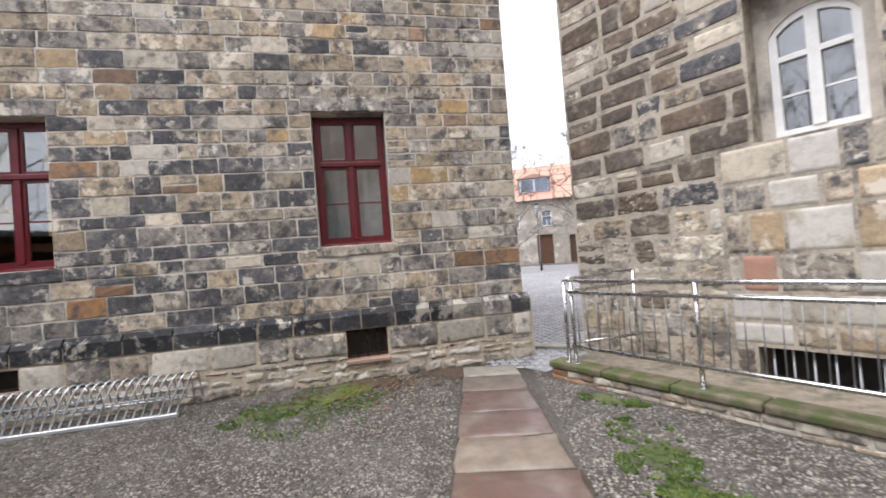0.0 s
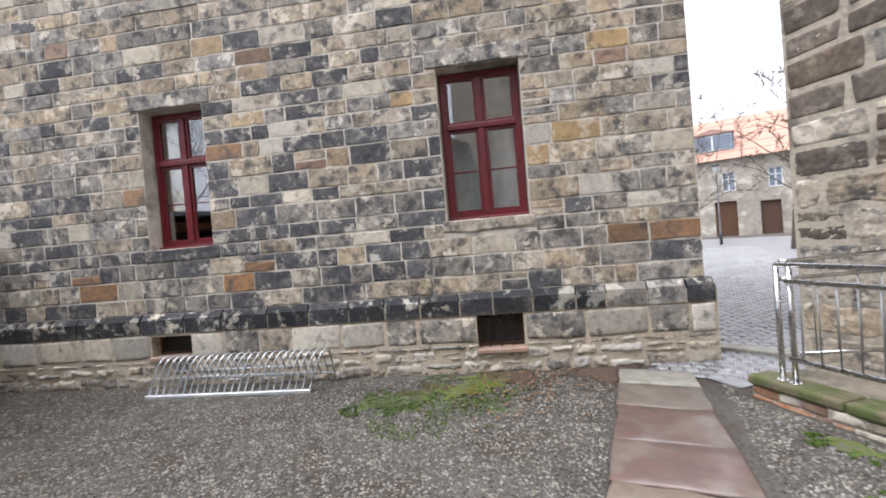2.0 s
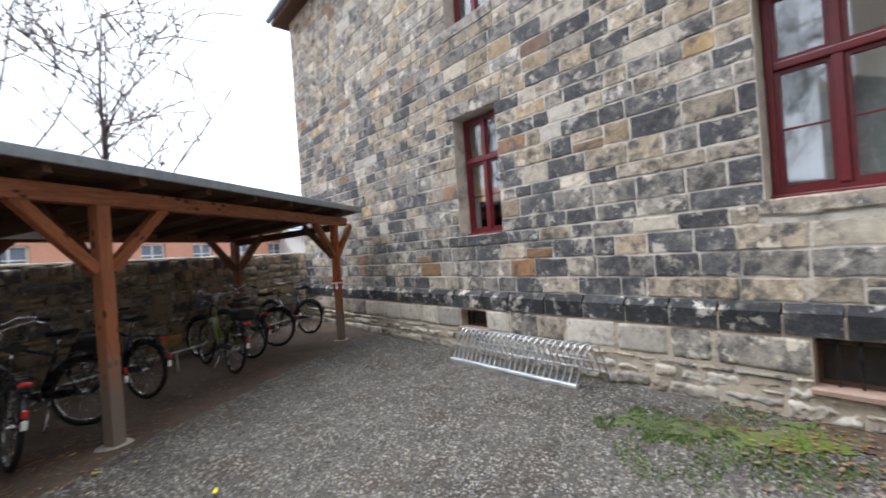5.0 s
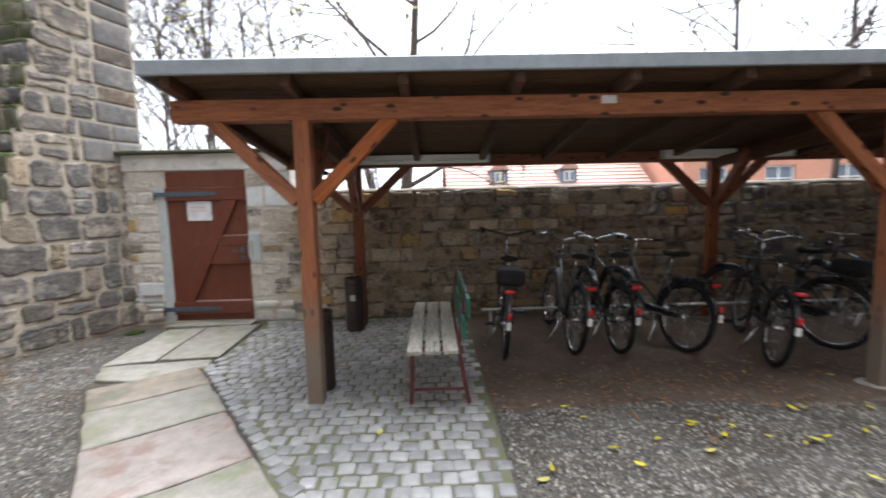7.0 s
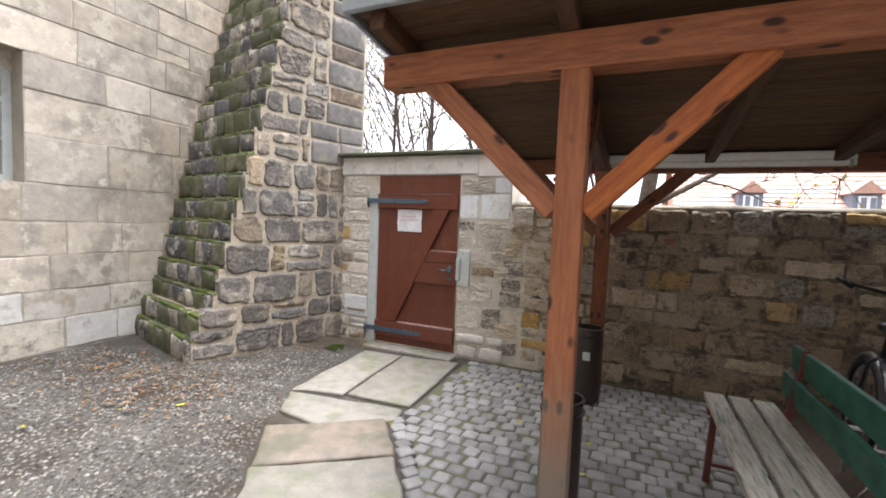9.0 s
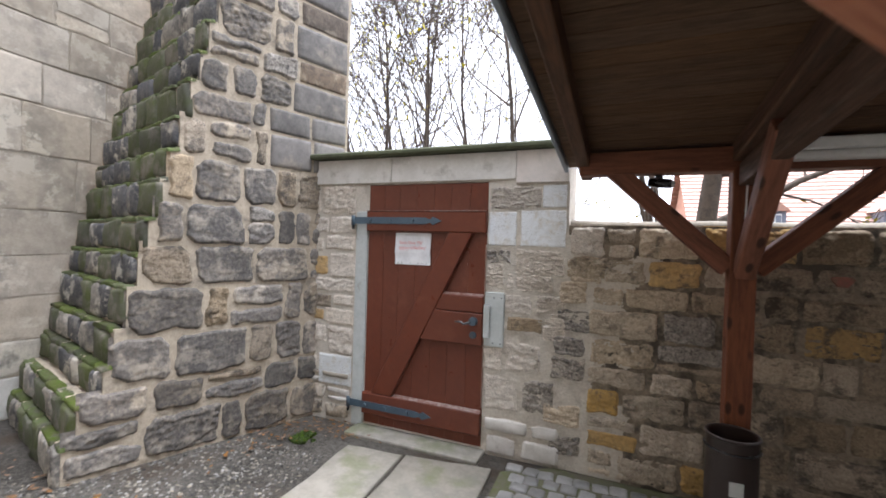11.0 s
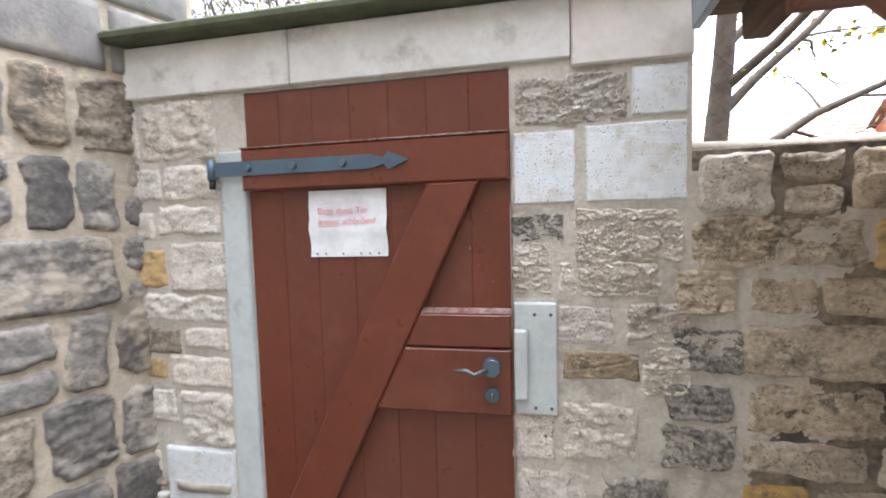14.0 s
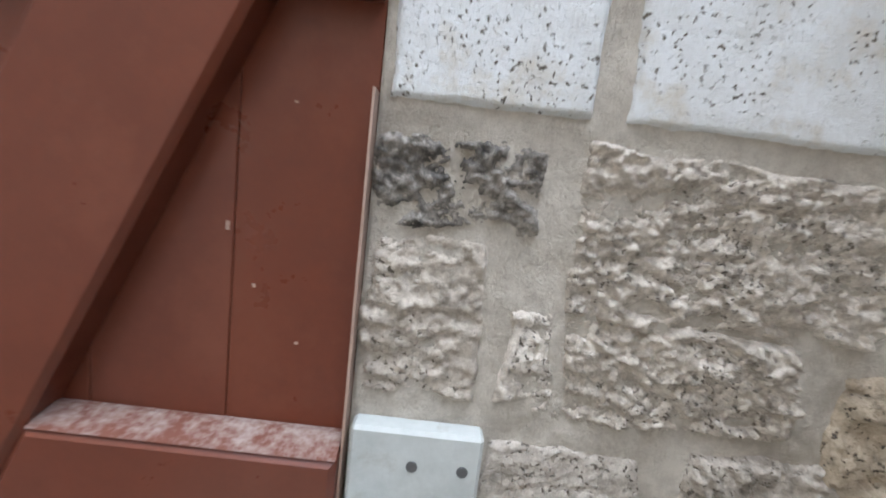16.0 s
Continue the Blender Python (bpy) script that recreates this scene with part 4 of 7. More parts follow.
# ---- buttress ----
BC = Vector((4.41, -3.36, 0))
BG = Vector((-0.3583, -0.9336, 0))
BF = Vector((0.966, -0.258, 0))
BLEN = 1.98


def set_back(z):
    """How far the stepped front of the buttress has drawn back at height z."""
    return 0.0 if z < 0.22 else 0.07 if z < 0.46 else 0.17 + 0.235 * (z - 0.46)


buttress = thing("buttress", Matrix.Identity(4), "stepped stone buttress with mossy ledges and dark rubble side", "buttress", "", "structure")
steps = [-0.3, 0.22, 0.46]
while steps[-1] < 5.4:
    steps.append(steps[-1] + 0.215 + 0.03 * (len(steps) % 3))
for a, b in zip(steps, steps[1:]):
    r = set_back((a + b) / 2)
    core = bmesh.new()
    c0 = BC + BG * (r + 0.012)
    pts = [c0, c0 + BF * 1.75, c0 + BF * 1.75 + BG * (BLEN - r), BC + BG * BLEN]
    lo = [core.verts.new((p.x, p.y, a)) for p in pts]
    hi = [core.verts.new((p.x, p.y, b)) for p in pts]
    core.faces.new(hi)
    for k in range(4):
        core.faces.new((lo[k], lo[(k + 1) % 4], hi[(k + 1) % 4], hi[k]))
    bmesh.ops.recalc_face_normals(core, faces=core.faces)
    part("core_course", core, MORTAR_L, buttress)
rb = np.random.default_rng(21)
SIDE_AT = Matrix.Translation(BC) @ pose(0, 0, 0, 0, 0, math.degrees(math.atan2(BG.y, BG.x)))
side = part("side_face", box(0.4, 0.41, 0.02, 0.03, 0, 0.01), MORTAR_L, buttress, "dark rubble face with wide pale joints", SIDE_AT)
FACE_AT = Matrix.Translation(BC + BF * 1.62) @ pose(0, 0, 0, 0, 0, math.degrees(math.atan2(-BF.y, -BF.x)))
front = part("front_face", box(0.4, 0.41, 0.05, 0.06, 0, 0.01), MORTAR_L, buttress, "mossy stepped face", FACE_AT)


def rubble(w, h, d, r, n=7, amp=0.02, blunt=0.5):
    """A roughly squared stone: a skewed, broken outline and an uneven face."""
    m = max(5, n * 2 // 3)
    ph = r.uniform(0, 50, 3)
    g = min(0.16 * min(w, h), 0.03) * blunt * 1.6
    cx, cz = r.uniform(-g, g, 4), r.uniform(-g, g, 4)
    t = lambda k: np.concatenate([[-1, -0.93], np.linspace(-0.72, 0.72, k - 2), [0.93, 1]])
    u, v = np.meshgrid(t(n), t(m))
    vs = []
    ex = 10
    for a, b in zip(u.ravel(), v.ravel()):
        k = max(abs(a), abs(b))
        p, q = (a + 1) / 2, (b + 1) / 2
        e = 1 - a ** 4 * b ** 4 * 0.16 * blunt
        x = w / 2 * (1 + a * e) + (1 - p) * (1 - q) * cx[0] + p * (1 - q) * cx[1] + p * q * cx[2] + (1 - p) * q * cx[3]
        z = h / 2 * (1 + b * e) + (1 - p) * (1 - q) * cz[0] + p * (1 - q) * cz[1] + p * q * cz[2] + (1 - p) * q * cz[3]
        x += 0.5 * amp * noise.noise(Vector((a * 2.2 + ph[0], b * 2.2, ph[2])))
        z += 0.5 * amp * noise.noise(Vector((a * 2.2, b * 2.2 + ph[1], ph[2] + 9)))
        f = 1 - k ** ex
        y = -d * (1 - k ** 16) - amp * (0.75 * noise.noise(Vector((x * 8 + ph[0], z * 11, ph[1]))) + 0.55 * noise.noise(Vector((x * 24 + ph[0], z * 34, ph[1])))) * f
        vs.append((x, 0.012 if k > 0.999 else y, z))
    n2, m2 = n + 2, m + 2
    fs = [(j * n2 + i, j * n2 + i + 1, (j + 1) * n2 + i + 1, (j + 1) * n2 + i) for j in range(m2 - 1) for i in range(n2 - 1)]
    return vs, fs


def lay_rubble(wall, stones, pick, r, n=6, depth=0.03, amp=0.018, name="stone", joined_after=300, near=None, blunt=0.5):
    if near:
        stones = sorted(stones, key=lambda q: (q[0] + q[2] / 2 - near[0]) ** 2 + (q[1] + q[3] / 2 - near[1]) ** 2)
    rv, rf, ri, mats = [], [], [], []
    for k, (s, z, w, h) in enumerate(stones):
        mat = pick(s + w / 2, z + h / 2, r)
        v, f = rubble(w, h, depth * r.uniform(0.6, 1.4), r, n if k < joined_after else 4, amp, blunt)
        if k < joined_after:
            raw(name, v, f, mat, wall, at=pose(s, 0, z), smooth=True)
        else:
            if mat not in mats:
                mats.append(mat)
            o = len(rv)
            rv += [(p[0] + s, p[1], p[2] + z) for p in v]
            rf += [tuple(i + o for i in q) for q in f]
            ri += [mats.index(mat)] * len(f)
    if rv:
        tagged(raw("stonework", rv, rf, mats, wall, "", ri, smooth=True), kind="stuff")


def craggy(w, h, d, r, amp, wob=0.0, step=0.011, spiky=0.0):
    """A broken stone face in fine relief, with layered cracks and a ragged outline that dies into the mortar."""
    nx, nz = max(8, int(w / step)), max(6, int(h / step))
    ph = r.uniform(0, 90, 3)
    cut = r.uniform(0.2, 1.0, 4) * min(w, h) * min(0.5, 16 * wob) if wob else (0, 0, 0, 0)
    vs = []
    fine = 1.0 if amp > 0.003 else 0.25
    for j in range(nz + 1):
        for i in range(nx + 1):
            x, z = w * i / nx, h * j / nz
            n1 = noise.noise(Vector((x * 7 + ph[0], z * 12, ph[1])))
            n2 = noise.noise(Vector((x * 19 + ph[0], z * 44 + 2.0 * n1, ph[1])))
            n3 = abs(noise.noise(Vector((x * (48 + 22 * spiky) + ph[0], z * (85 - 10 * spiky) + n2, ph[1]))))
            n4 = abs(noise.noise(Vector((x * (130 + 30 * spiky) + ph[0], z * 160, ph[1]))))
            crack = max(0.0, 0.13 - abs(noise.noise(Vector((x * 4 + ph[2], z * 20, ph[1]))))) / 0.13
            y = -d - amp * (0.55 * n1 + (0.55 + 0.1 * spiky) * n2 + fine * (0.75 * (1 - spiky) * n3 + 0.45 * n4 - 0.3) - (0.7 - 0.35 * spiky) * crack)
            if spiky:
                grain = noise.fractal(Vector((x * 30 + ph[0], z * 40, ph[1])), 0.12, 2.1, 5)
                hole = max(0.0, noise.noise(Vector((x * 24 + ph[2], z * 40, ph[0]))) - 0.32)
                y -= amp * spiky * (0.42 * grain - 2.0 * hole)
            q = noise.noise(Vector((x * 16 + ph[0], z * 16, 7.0 + ph[1])))
            ends = (x - wob * (0.6 + noise.noise(Vector((z * 5, ph[0], 1.0)))), w - x - wob * (0.6 + noise.noise(Vector((z * 5, ph[0], 2.0)))),
                    z - wob * (0.6 + noise.noise(Vector((x * 5, ph[0], 3.0)))), h - z - wob * (0.6 + noise.noise(Vector((x * 5, ph[0], 4.0)))))
            rim = min(ends)
            if wob:
                for c, (p, o) in zip(cut, ((0, 2), (1, 2), (1, 3), (0, 3))):
                    rim = min(rim, (ends[p] + ends[o] - c * 0.5) * 0.75)
            k = max(0.0, min(1.0, (rim + 0.012 * fine * q - 0.004) / 0.014))
            k = k * k * (3 - 2 * k)
            if i in (0, nx) or j in (0, nz):
                k = 0.0
            vs.append((x, y * k + 0.010 * (1 - k), z))
    fs = [(j * (nx + 1) + i, j * (nx + 1) + i + 1, (j + 1) * (nx + 1) + i + 1, (j + 1) * (nx + 1) + i) for j in range(nz) for i in range(nx)]
    return vs, fs


def lay_craggy(wall, stones, pick, r, step, depth, amp, e=0.006, wob=0.0, rough=None):
    """Stones with rough broken faces, each a part."""
    for s, z, w, h in stones:
        q = amp * (r.choice(rough) if rough else r.uniform(0.7, 1.3))
        v, f = craggy(w + 2 * e, h + 2 * e, depth * r.uniform(0.7, 1.4), r, q, wob, step, 0.9 if q > amp else 0.4 if rough else 0.0)
        raw("stone", v, f, pick(s + w / 2, z + h / 2, r), wall, at=pose(s - e, 0, z - e), smooth=True)


def pick_side_low(s, z, r):
    q = r.random()
    return CRAGB if q < 0.84 else CRAGD if q < 0.93 else CRAGT


zz = 0.0
while zz < 5.3:
    hgt = float(rb.uniform(0.17, 0.34))
    s0 = set_back(zz + hgt / 2) + 0.02
    split = BLEN - 0.01 if zz < 2.05 else min(BLEN - 0.5, s0 + float(rb.uniform(0.55, 0.75)))
    st = layout(s0, split, zz, zz + hgt, 1.0, (0.13, 0.56), 0.016, [], rb, 0.16)
    lay_craggy(side, st, pick_side_low, rb, 0.012, 0.017, 0.010, 0.020, 0.030, (0.5, 0.8, 1.3))
    if split < BLEN - 0.1:
        lay_rubble(side, layout(split, BLEN - 0.01, zz, zz + hgt, 1.0, (0.4, 0.7), 0.012, [], rb), lambda s, z, r: ASHGREY if r.random() < 0.8 else BROWNSTONE, rb, 6, 0.012, 0.005, blunt=0.15)
    zz += hgt
for a, b in zip(steps[0:], steps[1:]):
    a = max(a, -0.05)
    r = set_back((a + b) / 2) + 0.012
    x = -0.02
    while x < 1.58:
        w = min(float(rb.uniform(0.2, 0.42)), 1.64 - x)
        v, f = rubble(w - 0.025, b - a - 0.02, 0.035, rb, 6, 0.025, 0.5)
        raw("step_stone", v, f, MOSSY if rb.random() < 0.5 else DARK if rb.random() < 0.7 else GREY, front, at=pose(x + r * 0.105, r * 0.994, a + 0.01), smooth=True)
        v, f = rubble(w - 0.015, 0.075, 0.018, rb, 6, 0.022, 0.5)
        raw("moss_cushion", v, f, MOSS, front, at=pose(x + r * 0.105, r * 0.994 - 0.02, b - 0.012, -80), smooth=True)
        x += w

# ---- stones of the gate wall, the yard wall and the two side walls ----
PIER_RIGHT = [
    (-2.22, 1.82, 0.37, 0.16, GREY, 3), (-1.84, 1.82, 0.18, 0.17, WHITE, 0), (-2.23, 1.54, 0.22, 0.26, WHITE, 0),
    (-1.99, 1.54, 0.33, 0.27, WHITE, 0), (-2.23, 1.42, 0.17, 0.09, DARK, 3), (-2.01, 1.34, 0.34, 0.18, PALE, 3),
    (-2.23, 1.23, 0.13, 0.18, PALE, 2), (-2.08, 1.23, 0.06, 0.11, PALE, 2), (-2.01, 1.22, 0.26, 0.12, GREY, 3),
    (-2.08, 1.05, 0.19, 0.14, PALE, 1), (-1.85, 1.06, 0.19, 0.14, PALE, 3), (-2.06, 0.93, 0.25, 0.10, TAN, 1),
    (-1.80, 0.89, 0.15, 0.15, PALE, 3), (-2.07, 0.64, 0.25, 0.20, GREY, 3), (-2.24, 0.62, 0.15, 0.17, WHITE, 1),
    (-1.94, 0.36, 0.22, 0.23, DARK, 3), (-2.23, 0.33, 0.27, 0.26, WHITE, 1)]
PIER_LEFT = [
    (-3.75, 1.78, 0.34, 0.23, PALE, 3), (-3.89, 1.79, 0.12, 0.21, PALE, 1), (-3.87, 1.61, 0.19, 0.14, PALE, 2),
    (-3.66, 1.61, 0.26, 0.14, PALE, 2), (-3.90, 1.44, 0.18, 0.13, WHITE, 1), (-3.70, 1.47, 0.29, 0.12, GREY, 2),
    (-3.89, 1.25, 0.21, 0.16, OCHRE, 1), (-3.66, 1.23, 0.27, 0.21, WHITE, 1), (-3.88, 1.10, 0.48, 0.12, PALE, 2),
    (-3.88, 0.96, 0.25, 0.11, TAN, 1), (-3.62, 0.98, 0.22, 0.10, PALE, 1), (-3.90, 0.85, 0.19, 0.09, OCHRE, 1),
    (-3.69, 0.82, 0.29, 0.14, PALE, 1), (-3.90, 0.66, 0.22, 0.15, PALE, 2), (-3.66, 0.57, 0.26, 0.23, PALE, 2),
    (-3.75, 0.29, 0.35, 0.27, WHITE, 0), (-3.91, 0.30, 0.14, 0.23, PALE, 1)]
rg = np.random.default_rng(5)


GATE_MAT = {(WHITE, 0): ASHLAR, (PALE, 3): CRAG, (PALE, 2): CRAG, (GREY, 3): CRAG, (DARK, 3): CRAGD, (TAN, 1): CRAGT, (OCHRE, 1): CRAGO, (WHITE, 1): CRAG, (GREY, 2): CRAG, (PALE, 1): CRAG}
for s, z, w, h, mat, kind in PIER_RIGHT + PIER_LEFT:
    close = -2.3 < s < -1.6 and z > 0.8
    e = (0.006, 0.014, 0.018, 0.020)[kind]
    v, f = craggy(w + 2 * e, h + 2 * e, (0.011, 0.010, 0.011, 0.014)[kind], rg, (0.0010, 0.006, 0.011, 0.015)[kind], (0.0, 0.010, 0.012, 0.014)[kind], 0.003 if close else 0.010, (0, 0.6, 0.8, 1.0)[kind])
    raw("stone", v, f, GATE_MAT.get((mat, kind), mat), wall_g, at=pose(s - e, 0, z - e), smooth=True)
# the mortar bed between the stones, uneven and dragged with the trowel
bx0, bx1, bz0, bz1 = DOOR[1] + 0.004, GX1 + 0.9, 0.0, 2.03
nbx, nbz = 180, 230


def bed_y(i, j):
    """The bed thins out raggedly into the browner mortar of the yard wall, and ends under its coping."""
    x, z = bx0 + (bx1 - bx0) * i / nbx, bz0 + (bz1 - bz0) * j / nbz
    y = -0.004 + 0.005 * noise.noise(Vector((i * 0.11, j * 0.12, 3.0))) + 0.003 * noise.noise(Vector((i * 0.6, j * 0.6, 8.0)))
    fade = (x - GX1 - 0.30) / 0.35 + 1.3 * noise.noise(Vector((x * 4.0, z * 4.0, 2.0)))
    if x > GX1 - 0.004 and z > 1.64:
        fade = 1.0
    return y + 0.02 * max(0.0, min(1.0, fade))


bv = [(bx0 + (bx1 - bx0) * i / nbx, bed_y(i, j), bz0 + (bz1 - bz0) * j / nbz) for j in range(nbz + 1) for i in range(nbx + 1)]
bf = [(j * (nbx + 1) + i, j * (nbx + 1) + i + 1, (j + 1) * (nbx + 1) + i + 1, (j + 1) * (nbx + 1) + i) for j in range(nbz) for i in range(nbx) if bx0 + (bx1 - bx0) * (i + 1) / nbx < GX1 - 0.002 or bz0 + (bz1 - bz0) * (j + 1) / nbz < 1.65]
raw("mortar_bed", bv, bf, BEDDING, wall_g, "uneven sandy mortar", smooth=True)
low_l = layout(-3.93, DOOR[0] - 0.13, 0.0, 0.42, 0.16, (0.14, 0.35), 0.03, [], rg, 0.2)
low_r = layout(DOOR[1] + 0.01, GX1 - 0.01, 0.0, 0.28, 0.14, (0.14, 0.35), 0.03, [], rg, 0.2)
lay_rubble(wall_g, low_l + low_r, lambda s, z, r: (PALE, WHITE, TAN)[int(r.integers(3))], rg, 7, 0.02, 0.02)


def pick_yard(s, z, r):
    q = r.random()
    return CRAGT if q < 0.62 else GREY if q < 0.78 else CRAGO if q < 0.82 else DARK


SEAM = [(GX1 - 0.10, 0.62, 0.24, 0.17), (GX1 - 0.07, 0.80, 0.20, 0.13), (GX1 - 0.13, 0.30, 0.25, 0.15), (GX1 - 0.06, 0.96, 0.23, 0.16), (GX1 - 0.09, 0.10, 0.21, 0.14), (GX1 - 0.05, 1.16, 0.19, 0.15), (GX1 + 0.0, 1.34, 0.26, 0.14)]
lay_craggy(wall_g, SEAM, lambda s, z, r: (CRAGD, CRAG, CRAGP, CRAG)[int(r.integers(4))], rg, 0.005, 0.017, 0.012, 0.018, 0.016, (0.9, 1.3, 1.7))
# pale stones by the gate; further in, darker copies carry the roof's shade
def near_gate(s, z, r):
    q = int(r.integers(10))
    return (CRAGP, CRAGP, CRAGP, CRAGP, CRAGP, CRAGO, CRAG, CRAGD, CRAGD, CRAGP)[q] if s < GX1 + 0.75 else (CRAGT, CRAGT, CRAGT, CRAGT, CRAGT, CRAGT, CRAGT, CRAGP, CRAGO, CRAGD)[q]


yard = layout(GX1 + 0.01, 11.8, 0.0, 1.70, 0.18, (0.14, 0.38), 0.028, [(GX1, GX1 + 0.15, 0.0, 1.30)], rg, 0.14)
yard.sort(key=lambda q: (q[0] + q[2] / 2 + 0.9) ** 2 + (q[1] + q[3] / 2 - 1.1) ** 2)
lay_craggy(wall_y, yard[:150], near_gate, rg, 0.009, 0.016, 0.013, 0.020, 0.018, (0.7, 1.1, 1.6))
lay_rubble(wall_y, yard[150:], pick_yard, rg, 8, 0.02, 0.02, joined_after=150)


def pick_b(s, z, r):
    q = r.random()
    if z < 1.9:
        return TAN if q < 0.45 else GREY if q < 0.62 else PALE if q < 0.80 else BROWNSTONE
    return BROWNSTONE if q < 0.62 else DARK if q < 0.72 else TAN if q < 0.88 else GREY if q < 0.94 else PALE


# pale and coloured repair blocks below the arched window: each course from the bottom up, with its blocks
REPAIR = (1.82, 3.30, 0.38, 2.36)
COURSES = [(0.38, 0.61, ((1.82, REPAIRW), (2.33, TAN), (2.63, OCHRE), (2.95, PALE))), (0.61, 0.90, ((1.82, REPAIRW), (2.33, PALE), (2.63, REPAIRW), (3.0, PALE))),
           (0.90, 1.28, ((1.82, PALE), (1.94, PINK), (2.25, TAN), (2.80, REPAIRW))), (1.28, 1.70, ((1.82, TAN), (2.03, OCHRE), (2.33, REPAIRW), (2.82, OCHRE), (3.08, PALE))),
           (1.70, 1.99, ((1.82, GREY), (1.93, GREY), (2.21, REPAIRW), (2.61, TAN), (2.84, OCHRE), (3.12, REPAIRW))), (1.99, 2.36, ((1.82, PALE), (2.385, REPAIRW), (2.77, DARK), (2.955, PALE)))]
B_ST = layout(0.0, 8.0, -0.02, 9.55, 0.27, (0.2, 0.58), 0.034, [WR, BO, REPAIR], rg, 0.12)
lay_craggy(wall_b, [q for q in B_ST if q[0] < 2.3 and q[1] < 1.85], pick_b, rg, 0.016, 0.008, 0.012, 0.015, 0.022, (0.6, 1.0, 1.5))
lay_rubble(wall_b, [q for q in B_ST if not (q[0] < 2.3 and q[1] < 1.85)], pick_b, rg, 9, 0.006, 0.011, near=(1.2, 1.8), blunt=0.4)
for c, d, blocks in COURSES:
    ends = [q[0] for q in blocks[1:]] + [REPAIR[1]]
    for (a, mat), b in zip(blocks, ends):
        v, f = craggy(b - a - 0.008, d - c - 0.008, 0.009, rg, 0.012 if mat in (DARK, TAN) else 0.003, 0.0, 0.025)
        raw("stone", v, f, mat, wall_b, at=pose(a + 0.004, 0, c + 0.004), smooth=True)


def pick_l(s, z, r):
    q = r.random()
    if z < 0.75:
        return WHITE if q < 0.3 else REPAIRW if q < 0.7 else PALE
    return SMOOTH


L_ST = layout(-4.0, 5.0, 0.0, 9.55, 0.37, (0.35, 0.85), 0.014, [WL], rg, 0.15)
lay(wall_l, L_ST, pick_l, rg, near=(2.8, 1.5), depth=0.006, nx=4, ny=3, rough=0.0014, bev=0.010, ragged=0.006)

# ---- stones of the house wall ----
lay(wall_a, A_STONES, pick_a, rng, near=(2.2, 2.0), depth=0.0065, nx=4, ny=3, rough=0.0016, bev=0.012, ragged=0.0045)
for a, b, c, d in LINTELS:
    v, f = stone_arrays(b - a - 0.01, d - c - 0.01, 0.02, rng, nx=6, ny=2, rough=0.003)
    raw("lintel", v, f, GREY if c > 3 else DARK if a < 0 else TAN, wall_a, at=pose(a + 0.005, 0, c + 0.005))
lay_rubble(plinth, [q for q in PL_STONES if q[1] > 0.32], pick_plinth, rng, 8, 0.010, 0.012, near=(2.2, 0.4), joined_after=250, blunt=0.3)
lay_craggy(plinth, [q for q in PL_STONES if q[1] <= 0.32 and q[0] > -3.5], pick_plinth, rng, 0.02, 0.016, 0.022, 0.012, 0.018, (0.7, 1.0, 1.4))
lay_rubble(plinth, [q for q in PL_STONES if q[1] <= 0.32 and q[0] <= -3.5], pick_plinth, rng, 5, 0.018, 0.022)
for s, z, w, h in LEDGE_STONES:
    bm = bmesh.new()
    prof = ((0.0, z), (-0.016, z), (-0.018, z + h * 0.84), (0.045, z + h + 0.035), (0.1, z + h + 0.035), (0.1, z))
    ra = [bm.verts.new((s, y + rng.normal(0, 0.003), q + rng.normal(0, 0.003))) for y, q in prof]
    rb_ = [bm.verts.new((s + w, y + rng.normal(0, 0.003), q + rng.normal(0, 0.003))) for y, q in prof]
    for k in range(6):
        bm.faces.new((ra[k], ra[(k + 1) % 6], rb_[(k + 1) % 6], rb_[k]))
    bm.faces.new(ra[::-1])
    bm.faces.new(rb_)
    bmesh.ops.recalc_face_normals(bm, faces=bm.faces)
    part("ledge_stone", bm, pick_ledge(s + w / 2, z, rng), plinth)

bm = bmesh.new()
blot = [bm.verts.new((0.045 * math.cos(a) * (1 + 0.3 * math.sin(3 * a)), -0.002, 0.038 * math.sin(a) * (1 + 0.25 * math.cos(2 * a)))) for a in np.linspace(0, math.tau, 20, endpoint=False)]
bmesh.ops.extrude_face_region(bm, geom=[bm.faces.new(blot)])
bm.verts.ensure_lookup_table()
for v in blot:
    v.co.y = 0.012
bmesh.ops.recalc_face_normals(bm, faces=bm.faces)
tagged(part("paint_mark", bm, FADED, None, "", W_AT @ pose(-0.165, -0.037, 1.40)), "small faded red paint spot on the yard wall", "paint mark")

# ---- flagstone path ----
rp = np.random.default_rng(11)
PATH_AT = Matrix.Translation(PATH_MID) @ pose(0, 0, 0, 0, 0, math.degrees(math.atan2(PATH_DIR.y, PATH_DIR.x)))


